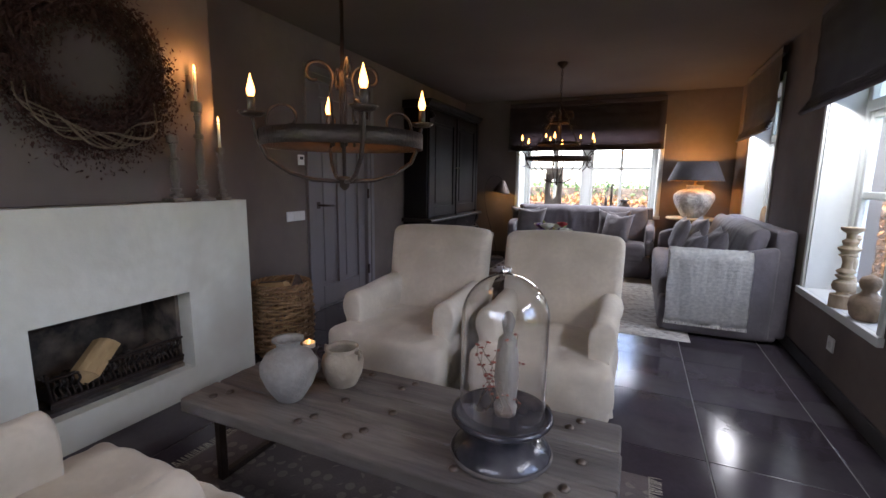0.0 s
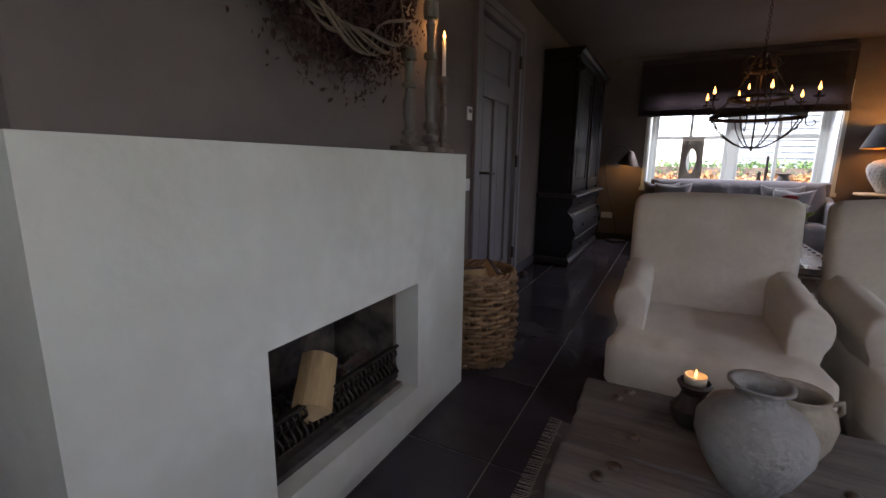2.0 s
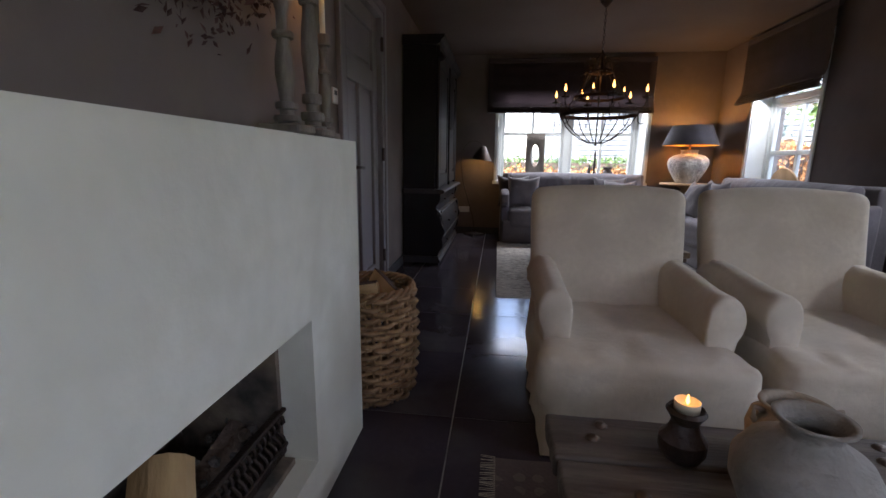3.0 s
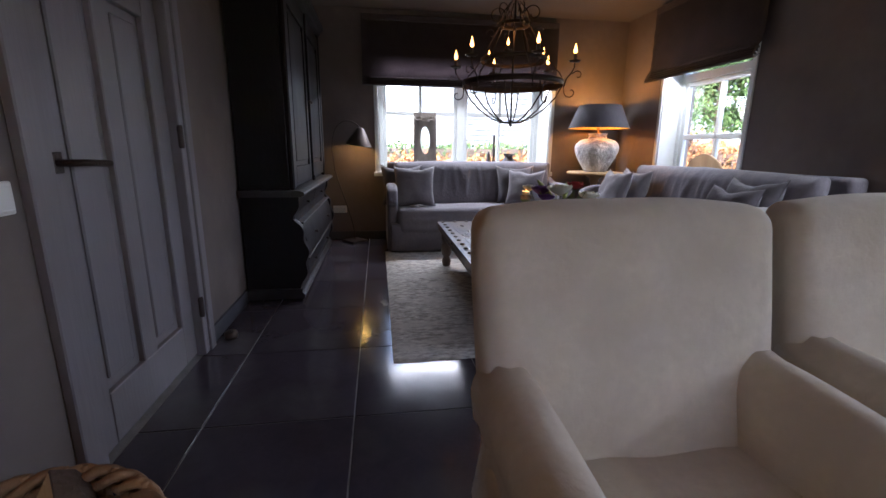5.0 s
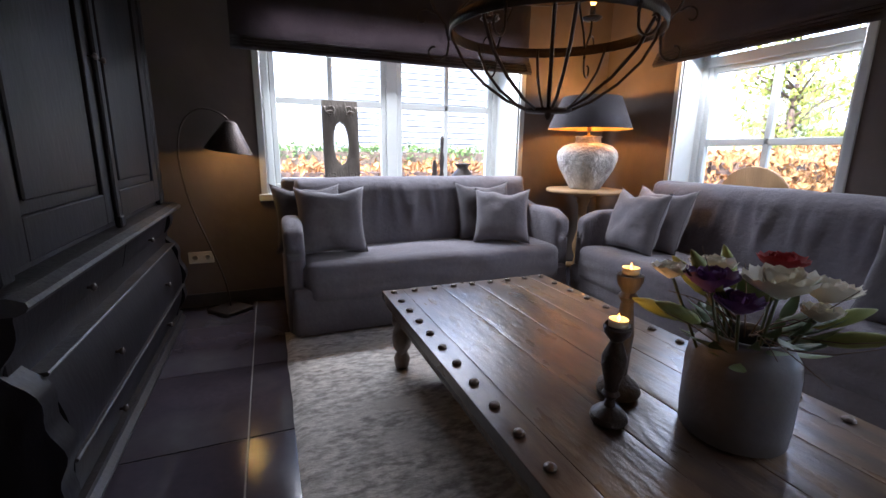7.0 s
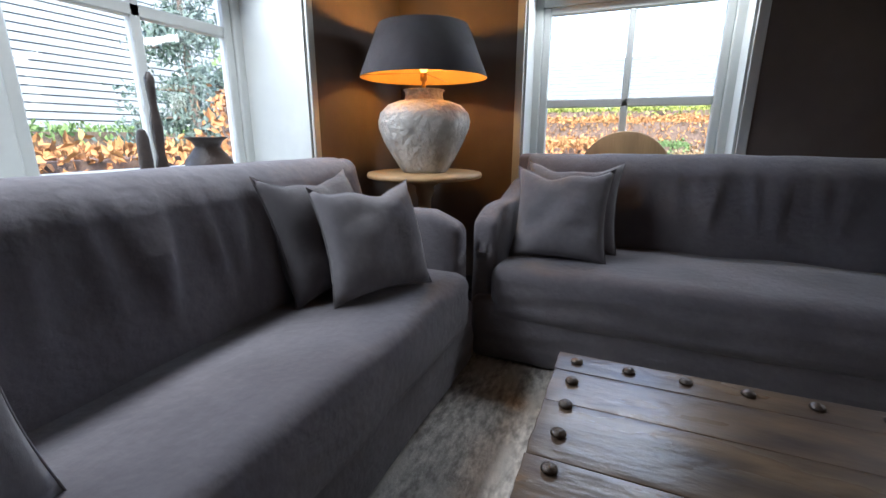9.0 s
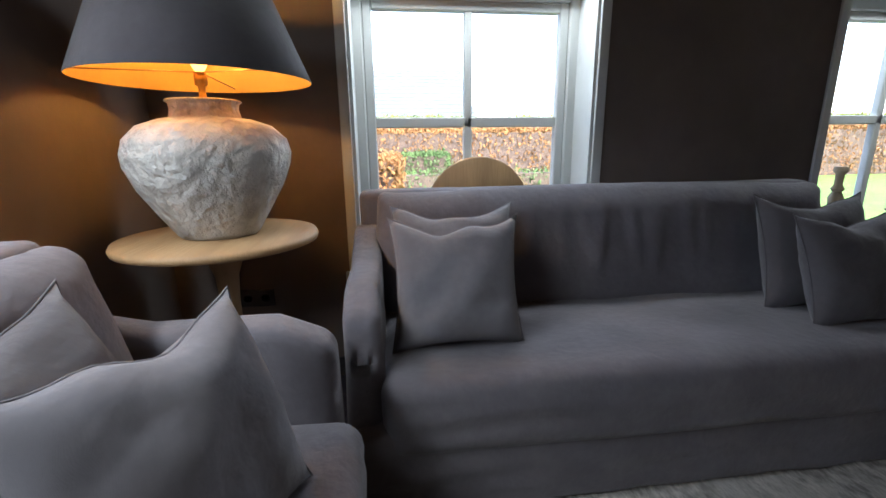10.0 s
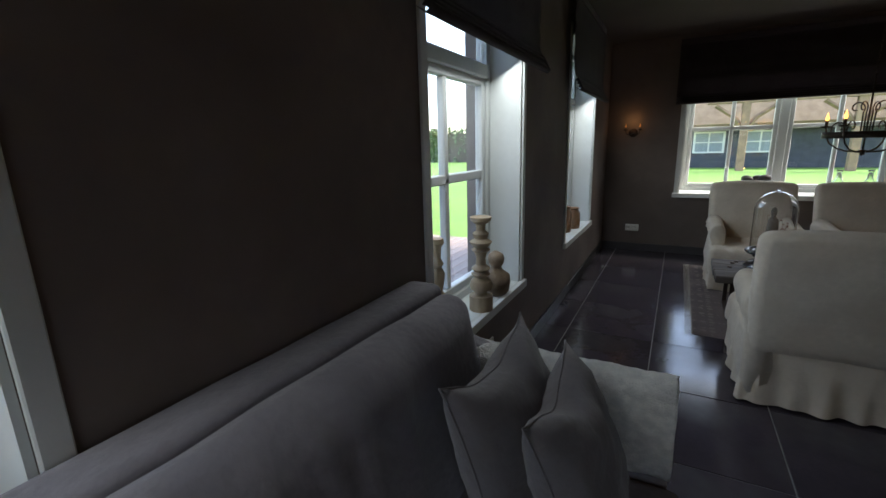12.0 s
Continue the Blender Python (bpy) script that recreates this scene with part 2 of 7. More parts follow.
M_THATCH = mat("thatch", (0.36, 0.28, 0.19), (0.26, 0.2, 0.13), 1.0, 0, 5, 60, 0.6, stretch=(1, 1, 0.2))
M_BEAM = mat("oak_beam", (0.30, 0.19, 0.11), (0.2, 0.13, 0.08), 0.85, 0, 5, 50, 0.3)
M_BLACKBOARD = mat("black_weatherboard", (0.05, 0.055, 0.07), (0.035, 0.04, 0.05), 0.7, 0, 5, 40, 0.1)


# ---- builders ----
def part(name, bm, material, parent=None, label="", smooth=True, at=None):
    me = bpy.data.meshes.new(name)
    bm.to_mesh(me)
    bm.free()
    if smooth:
        for p in me.polygons:
            p.use_smooth = True
        if smooth == "sharp":
            me.set_sharp_from_angle(angle=radians(35))
    me.materials.append(material)
    ob = new(name, me)
    if parent is not None:
        ob.parent = parent
    if at is not None:
        ob.matrix_basis = at
    if label:
        ob["label"] = label
    return ob


def share(name, me, parent, m):
    ob = new(name, me)
    ob.parent = parent
    ob.matrix_basis = m
    return ob


def thing(name, x, y, z, rz, label, category, group="", kind=""):
    e = new(name)
    e.empty_display_size = 0.1
    e.matrix_basis = pose(x, y, z, 0, 0, rz)
    return tagged(e, label, category, group, kind)


def solid(name, bm, material, label, category, kind="structure", smooth=False):
    return tagged(part(name, bm, material, None, "", smooth), label, category, "", kind)


def box(bm, x0, y0, z0, x1, y1, z1, bev=0.0, seg=1):
    m = Matrix.LocRotScale(((x0 + x1) / 2, (y0 + y1) / 2, (z0 + z1) / 2), None, (abs(x1 - x0), abs(y1 - y0), abs(z1 - z0)))
    vs = bmesh.ops.create_cube(bm, size=1, matrix=m)["verts"]
    if bev:
        es = list({e for v in vs for e in v.link_edges})
        bmesh.ops.bevel(bm, geom=es, offset=bev, segments=seg, affect="EDGES", profile=0.5)
    return bm


def boxes(*rows, bev=0.0):
    bm = bmesh.new()
    for r in rows:
        box(bm, *r, bev=bev)
    return bm


def lathe(profile, seg=32, bm=None, m=Matrix(), close=True, wob=0.0):
    """Profile of (radius, height) from the bottom to the top, turned round z."""
    bm = bm or bmesh.new()
    rings = []
    for r, z in profile:
        ring = []
        for i in range(seg):
            a = 2 * math.pi * i / seg
            rr = r
            if wob:
                rr = r * (1 + wob * noise.noise(Vector((math.cos(a) * 2, math.sin(a) * 2, z * 9))))
            ring.append(bm.verts.new(m @ Vector((rr * math.cos(a), rr * math.sin(a), z))))
        rings.append(ring)
    for a, b in zip(rings, rings[1:]):
        for i in range(seg):
            bm.faces.new((a[i], a[(i + 1) % seg], b[(i + 1) % seg], b[i]))
    if close:
        bm.faces.new(rings[0][::-1])
        bm.faces.new(rings[-1])
    return bm


def tube(pts, r, bm=None, seg=8, r_end=None, flat=1.0, closed=False):
    """A bent rod through points; flat below 1 makes it a strap."""
    bm = bm or bmesh.new()
    pts = [Vector(p) for p in pts]
    n = len(pts)
    rings, up = [], Vector((0, 0, 1))
    for i, p in enumerate(pts):
        if closed:
            d = pts[(i + 1) % n] - pts[i - 1]
        else:
            d = pts[min(i + 1, n - 1)] - pts[max(i - 1, 0)]
        d = d.normalized() if d.length > 1e-9 else Vector((0, 0, 1))
        s = d.cross(up)
        s = s.normalized() if s.length > 0.05 else d.cross(Vector((1, 0.3, 0))).normalized()
        if i and s.dot(rings_s) < 0:
            s = -s
        rings_s = s
        u = s.cross(d).normalized()
        rr = r + (r_end - r) * i / (n - 1) if r_end is not None else r
        rings.append([bm.verts.new(p + rr * (math.cos(a) * s * flat + math.sin(a) * u)) for a in [2 * math.pi * k / seg for k in range(seg)]])
    pairs = list(zip(rings, rings[1:])) + ([(rings[-1], rings[0])] if closed else [])
    for a, b in pairs:
        for k in range(seg):
            bm.faces.new((a[k], a[(k + 1) % seg], b[(k + 1) % seg], b[k]))
    if not closed:
        bm.faces.new(rings[0][::-1])
        bm.faces.new(rings[-1])
    bmesh.ops.recalc_face_normals(bm, faces=bm.faces)
    return bm


def stations(a, b, r, n):
    e = [0, 0.12 * r, 0.35 * r, 0.65 * r, r]
    mid = [a + r + (b - a - 2 * r) * i / n for i in range(1, n)]
    return [a + t for t in e] + mid + [b - t for t in reversed(e)]


def soft(x0, y0, z0, x1, y1, z1, r, n=10, bulge=0.0, lump=0.004, freq=6.0, seed=0.0, shape=None, bm=None):
    """An upholstered block: rounded edges, gentle bulge, uneven cloth."""
    bm = bm or bmesh.new()
    r = min(r, (x1 - x0) / 2.02, (y1 - y0) / 2.02, (z1 - z0) / 2.02)
    ax = [stations(x0, x1, r, n), stations(y0, y1, r, n), stations(z0, z1, r, n)]
    lo, hi = Vector((x0 + r, y0 + r, z0 + r)), Vector((x1 - r, y1 - r, z1 - r))
    c = Vector(((x0 + x1) / 2, (y0 + y1) / 2, (z0 + z1) / 2))
    half = Vector(((x1 - x0) / 2, (y1 - y0) / 2, (z1 - z0) / 2))
    cache = {}

    def vert(i, j, k):
        key = (i, j, k)
        if key not in cache:
            q = Vector((ax[0][i], ax[1][j], ax[2][k]))
            inner = Vector([min(max(q[a], lo[a]), hi[a]) for a in range(3)])
            d = q - inner
            if d.length > 1e-9:
                q = inner + d.normalized() * r
            u = Vector([(q[a] - c[a]) / half[a] for a in range(3)])
            if bulge:
                for a in range(3):
                    o = [b for b in range(3) if b != a]
                    q[a] += bulge * u[a] * (1 - u[o[0]] ** 2) * (1 - u[o[1]] ** 2)
            if lump:
                nv = noise.noise_vector(q * freq + Vector((seed, seed * 1.7, 0)))
                q += nv * lump
            if shape:
                q = Vector(shape(q, u))
            cache[key] = bm.verts.new(q)
        return cache[key]

    nx, ny, nz = (len(a) - 1 for a in ax)
    for i in range(nx):
        for j in range(ny):
            bm.faces.new((vert(i, j, 0), vert(i, j + 1, 0), vert(i + 1, j + 1, 0), vert(i + 1, j, 0)))
            bm.faces.new((vert(i, j, nz), vert(i + 1, j, nz), vert(i + 1, j + 1, nz), vert(i, j + 1, nz)))
    for i in range(nx):
        for k in range(nz):
            bm.faces.new((vert(i, 0, k), vert(i + 1, 0, k), vert(i + 1, 0, k + 1), vert(i, 0, k + 1)))
            bm.faces.new((vert(i, ny, k), vert(i, ny, k + 1), vert(i + 1, ny, k + 1), vert(i + 1, ny, k)))
    for j in range(ny):
        for k in range(nz):
            bm.faces.new((vert(0, j, k), vert(0, j, k + 1), vert(0, j + 1, k + 1), vert(0, j + 1, k)))
            bm.faces.new((vert(nx, j, k), vert(nx, j + 1, k), vert(nx, j + 1, k + 1), vert(nx, j, k + 1)))
    return bm


def dome_studs(name, places, r, h, material, parent, label=""):
    me = None
    for x, y, z in places:
        if me is None:
            ob = part(name, lathe([(r, 0), (r * 0.96, h * 0.45), (r * 0.7, h * 0.82), (r * 0.3, h)], 12), material, parent, label, at=pose(x, y, z))
            me = ob.data
        else:
            share(name, me, parent, pose(x, y, z, 0, 0, 37 * x))


# ---- structure ----
W, E, N, S, H = -2.535, 1.165, 6.56, -0.77, 2.40
TN, TE, TS, TW = 0.42, 0.34, 0.42, 0.3
NX0, NX1, NZ0, NZ1 = -1.635, 0.30, 0.74, 1.93
SX0, SX1, SZ0, SZ1 = -1.54, 0.36, 0.70, 1.93
EZ0, EZ1 = 0.49, 2.12
EW = [(4.745, 5.79), (2.53, 3.58), (0.26, 1.36)]


def wall_x(x0, x1, y0, y1, holes):
    """A wall along x with holes (x0, x1, z0, z1)."""
    rows, px = [], x0
    for a, b, c, d in sorted(holes):
        rows += [(px, y0, 0, a, y1, H), (a, y0, 0, b, y1, c), (a, y0, d, b, y1, H)]
        px = b
    return boxes(*rows, (px, y0, 0, x1, y1, H))


def wall_y(y0, y1, x0, x1, holes):
    rows, py = [], y0
    for a, b, c, d in sorted(holes):
        rows += [(x0, py, 0, x1, a, H)]
        if c > 0.001:
            rows += [(x0, a, 0, x1, b, c)]
        rows += [(x0, a, d, x1, b, H)]
        py = b
    return boxes(*rows, (x0, py, 0, x1, y1, H))


solid("wall_north", wall_x(W, E, N, N + TN, [(NX0, NX1, NZ0, NZ1)]), M_WALL, "taupe limewashed plaster wall round a wide window", "wall")
solid("wall_south", wall_x(W, E, S - TS, S, [(SX0, SX1, SZ0, SZ1)]), M_WALL, "taupe limewashed plaster wall round a garden window", "wall")
solid("wall_east", wall_y(S - TS, N + TN, E, E + TE, [(a, b, EZ0, EZ1) for a, b in EW]), M_WALL, "taupe limewashed plaster wall with three windows", "wall")
D0, D1, DH = 2.90, 3.80, 2.08
solid("wall_west", wall_y(S - TS, N + TN, W - TW, W, [(D0, D1, 0, DH)]), M_WALL, "taupe limewashed plaster wall with a panelled door", "wall")
solid("ceiling", boxes((W - TW, S - TS, H, E + TE, N + TN, H + 0.2)), M_CEIL, "dark taupe painted ceiling", "ceiling")
solid("screed", boxes((W - TW, S - TS, -0.2, E + TE, N + TN, -0.004)), M_GROUT, "pale grout bed under the slate tiles", "floor")
floor = thing("floor", 0, 0, 0, 0, "dark polished slate floor tiles with pale grout joints", "floor", kind="structure")

# upper chimney breast and the white hearth block
solid("chimney_breast", boxes((W, 0.36, 1.065, -2.19, 1.71, H), bev=0.006), M_WALL, "taupe plastered chimney breast above the hearth", "chimney")
FY0, FY1, FZ0, FZ1, FX = 0.72, 1.41, 0.16, 0.585, -2.10
hearth = thing("fireplace", FX, 1.07, 0, 0, "off-white plastered fireplace with an open grate", "fireplace", kind="structure")
hb = boxes((-0.435, -0.75, 0, 0, FY0 - 1.07, 1.065), (-0.435, FY1 - 1.07, 0, 0, 0.745, 1.065), (-0.435, FY0 - 1.07, 0, 0, FY1 - 1.07, FZ0), (-0.435, FY0 - 1.07, FZ1, 0, FY1 - 1.07, 1.065))
bmesh.ops.remove_doubles(hb, verts=hb.verts, dist=0.0005)
part("surround", hb, M_HEARTH, hearth, "uneven off-white plaster surround", smooth=False)
part("firebox", boxes((-0.43, FY0 - 1.07 + 0.001, FZ0 + 0.001, -0.40, FY1 - 1.071, FZ1), (-0.40, FY0 - 1.069, FZ0, -0.10, FY0 - 1.05, FZ1), (-0.40, FY1 - 1.09, FZ0, -0.10, FY1 - 1.071, FZ1), (-0.40, FY0 - 1.05, FZ0 + 0.001, -0.06, FY1 - 1.09, FZ0 + 0.02)), M_SOOT, hearth, "soot-stained brick firebox", smooth=False)


# ---- windows, blinds, door ----
def window(name, m, w, h, depth, cols, transom, label, thick_mid=False, sill_out=0.06, head=None):
    """A painted timber window. Local x along the wall from 0 to w, y out through the wall, z up from the sill."""
    e = new(name)
    e.matrix_basis = m
    tagged(e, label, "window", kind="structure")
    f = 0.055
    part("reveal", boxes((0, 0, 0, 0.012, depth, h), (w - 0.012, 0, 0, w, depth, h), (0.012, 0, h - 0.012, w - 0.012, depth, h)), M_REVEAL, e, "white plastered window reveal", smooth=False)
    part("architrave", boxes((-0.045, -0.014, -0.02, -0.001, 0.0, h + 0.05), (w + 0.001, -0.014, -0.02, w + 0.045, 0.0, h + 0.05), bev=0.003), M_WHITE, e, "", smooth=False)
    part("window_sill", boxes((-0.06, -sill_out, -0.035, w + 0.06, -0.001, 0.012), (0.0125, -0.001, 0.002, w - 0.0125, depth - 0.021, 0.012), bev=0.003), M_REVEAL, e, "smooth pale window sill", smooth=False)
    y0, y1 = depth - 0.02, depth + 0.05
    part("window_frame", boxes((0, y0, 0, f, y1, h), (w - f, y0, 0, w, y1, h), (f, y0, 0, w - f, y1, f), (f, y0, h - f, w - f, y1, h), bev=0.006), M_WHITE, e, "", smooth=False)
    edges = [f]
    if thick_mid:
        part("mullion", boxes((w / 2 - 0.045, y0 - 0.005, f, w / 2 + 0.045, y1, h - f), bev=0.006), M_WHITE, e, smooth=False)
        spans = [(f, w / 2 - 0.045), (w / 2 + 0.045, w - f)]
    else:
        spans = [(f, w - f)]
    full = h
    if head:
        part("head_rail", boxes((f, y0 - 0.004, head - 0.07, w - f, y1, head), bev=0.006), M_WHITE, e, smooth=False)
        p = part("pane", boxes((f, y0 + 0.036, head, w - f, y0 + 0.040, h - f)), M_GLASS, e, smooth=False)
        p.visible_shadow = False
        h = head - 0.07 + f
    for a, b in spans:
        s = 0.042
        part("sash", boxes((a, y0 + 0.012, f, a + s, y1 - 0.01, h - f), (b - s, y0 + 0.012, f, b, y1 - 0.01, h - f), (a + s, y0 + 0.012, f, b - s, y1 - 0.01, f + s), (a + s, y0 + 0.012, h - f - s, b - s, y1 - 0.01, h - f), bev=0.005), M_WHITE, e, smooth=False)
        xs = [a + s + (b - a - 2 * s) * i / cols for i in range(cols + 1)]
        zs = [f + s, transom, h - f - s]
        for x in xs[1:-1]:
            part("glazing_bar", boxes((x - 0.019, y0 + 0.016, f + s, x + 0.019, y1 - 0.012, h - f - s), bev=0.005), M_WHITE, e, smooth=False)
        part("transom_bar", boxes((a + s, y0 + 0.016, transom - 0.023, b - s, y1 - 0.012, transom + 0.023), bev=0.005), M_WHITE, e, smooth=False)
        for xa, xb in zip(xs, xs[1:]):
            for za, zb in zip(zs, zs[1:]):
                p = part("pane", boxes((xa, y0 + 0.036, za, xb, y0 + 0.040, zb)), M_GLASS, e, smooth=False)
                p.visible_shadow = False
    return e


window("window_1", pose(NX0, N, NZ0), NX1 - NX0, NZ1 - NZ0, 0.37, 2, 1.405 - NZ0, "white painted timber window with eight panes", True, 0.03)
window("window_2", pose(E, EW[0][1], EZ0, 0, 0, -90), EW[0][1] - EW[0][0], EZ1 - EZ0, 0.20, 2, 1.141 - EZ0, "white painted casement window with four panes", False, 0.03, 1.725 - EZ0)
window("window_3", pose(E, EW[1][1], EZ0, 0, 0, -90), EW[1][1] - EW[1][0], EZ1 - EZ0, 0.20, 2, 1.141 - EZ0, "white painted casement window with a deep sill", False, 0.03, 1.725 - EZ0)
window("window_4", pose(E, EW[2][1], EZ0, 0, 0, -90), EW[2][1] - EW[2][0], EZ1 - EZ0, 0.20, 2, 1.141 - EZ0, "white painted casement window with jars on its sill", False, 0.03, 1.725 - EZ0)
window("window_5", pose(SX1, S, SZ0, 0, 0, 180), SX1 - SX0, SZ1 - SZ0, 0.37, 2, 1.42 - SZ0, "white painted garden window with eight panes", True)


def blind(m, w, z0, z1, label):
    """A roman blind, its folds stacked at the foot. Local x along the wall, y away from the room."""
    e = new("roman_blind")
    e.matrix_basis = m
    tagged(e, label, "blind", "roman blinds")
    bm = bmesh.new()
    prof = [(0.0, z1)]
    n = 14
    for i in range(1, n):
        prof.append((0.004 * math.sin(i * 1.9), z1 - (z1 - z0 - 0.10) * i / n))
    for k in range(4):
        zz = z0 + 0.10 - 0.022 * k
        prof += [(-0.014 - 0.012 * k, zz - 0.004), (-0.035 - 0.010 * k, zz - 0.030), (-0.018 - 0.009 * k, zz - 0.046)]
    prof.append((0.0, z0 + 0.02))
    cols = 24
    grid = [[bm.verts.new((w * i / cols, y + 0.003 * noise.noise(Vector((i * 0.6, z * 5, w))), z)) for i in range(cols + 1)] for y, z in prof]
    for a, b in zip(grid, grid[1:]):
        for i in range(cols):
            bm.faces.new((a[i], b[i], b[i + 1], a[i + 1]))
    bmesh.ops.solidify(bm, geom=bm.faces, thickness=0.004)
    part("cloth", bm, M_BLIND, e, "dark aubergine-brown linen, folded at the foot")
    part("headrail", boxes((0, -0.004, z1 - 0.05, w, 0.035, z1 + 0.01), bev=0.003), M_BLIND, e, smooth=False)
    return e


blind(pose(-1.79, N - 0.05, 0), 2.12, 1.655, 2.33, "dark brown linen roman blind, half raised")
for a, b in EW:
    blind(pose(E - 0.06, b + 0.17, 0, 0, 0, -90), b - a + 0.29, 1.685, 2.36, "dark brown linen roman blind, half raised")
blind(pose(0.46, S + 0.05, 0, 0, 0, 180), 2.1, 1.69, 2.34, "dark brown linen roman blind, half raised")

# added panel, never in view, seals the doorway behind the leaf
solid("hall_wall", boxes((W - TW - 0.08, D0 - 0.1, 0, W - TW - 0.001, D1 + 0.1, DH + 0.1)), M_WALL, "unseen added panel sealing the opening behind the closed door", "wall")

door = thing("door_1", W, (D0 + D1) / 2, 0, 0, "greige painted panelled door, closed, in its frame", "door", kind="structure")
dw = (D1 - D0) / 2
part("door_frame", boxes((-0.12, -dw, 0, 0.02, -dw + 0.05, DH), (-0.12, dw - 0.05, 0, 0.02, dw, DH), (-0.12, -dw + 0.05, DH - 0.05, 0.02, dw - 0.05, DH), (0.0, -dw - 0.06, 0, 0.03, -dw - 0.001, DH + 0.06), (0.0, dw + 0.001, 0, 0.03, dw + 0.06, DH + 0.06), (0.0, -dw - 0.0, DH + 0.001, 0.03, dw, DH + 0.06), bev=0.004), M_DOOR, door, smooth=False)
lw = dw - 0.053
leaf = boxes((-0.06, -lw, 0.012, -0.02, -lw + 0.115, DH - 0.053), (-0.06, lw - 0.115, 0.012, -0.02, lw, DH - 0.053), (-0.06, -lw + 0.115, 0.012, -0.02, lw - 0.115, 0.2), (-0.06, -lw + 0.115, 1.50, -0.02, lw - 0.115, 1.64), (-0.06, -lw + 0.115, DH - 0.17, -0.02, lw - 0.115, DH - 0.053), (-0.06, -0.05, 0.2, -0.02, 0.05, 1.50), bev=0.004)
part("door_leaf", leaf, M_DOOR, door, smooth=False)
for a, b, c, d in ((-lw + 0.115, -0.05, 0.2, 1.50), (0.05, lw - 0.115, 0.2, 1.50), (-lw + 0.115, lw - 0.115, 1.64, DH - 0.17)):
    bm = boxes((-0.058, a, c, -0.042, b, d))
    box(bm, -0.045, a + 0.035, c + 0.035, -0.034, b - 0.035, d - 0.035, bev=0.008)
    part("door_panel", bm, M_DOOR, door, smooth=False)
hd = part("door_handle", tube([(-0.02, -lw + 0.06, 0.96), (0.03, -lw + 0.06, 0.96), (0.05, -lw + 0.075, 0.96), (0.052, -lw + 0.19, 0.955)], 0.010), M_IRON, door, "black iron lever handle")
part("handle_plate", boxes((-0.02, -lw + 0.035, 0.93, -0.014, -lw + 0.085, 0.99), bev=0.002), M_IRON, hd, smooth=False)
for z in (0.25, 1.05, 1.85):
    part("hinge", lathe([(0.011, -0.05), (0.013, -0.04), (0.013, 0.04), (0.011, 0.05)], 10), M_IRON, door, at=pose(0.018, lw + 0.012, z))

bm = boxes((W, S, 0, W + 0.014, 0.32, 0.09), (W, 1.815, 0, W + 0.014, D0 - 0.06, 0.09), (W, D1 + 0.06, 0, W + 0.014, 4.5, 0.09), (W, N - 0.014, 0, E, N, 0.09), (W + 0.014, S, 0, E, S + 0.014, 0.09), (E - 0.014, S + 0.014, 0, E, N - 0.014, 0.09), bev=0.002)
solid("baseboard", bm, M_SKIRT, "dark slate plinth along the walls", "baseboard")


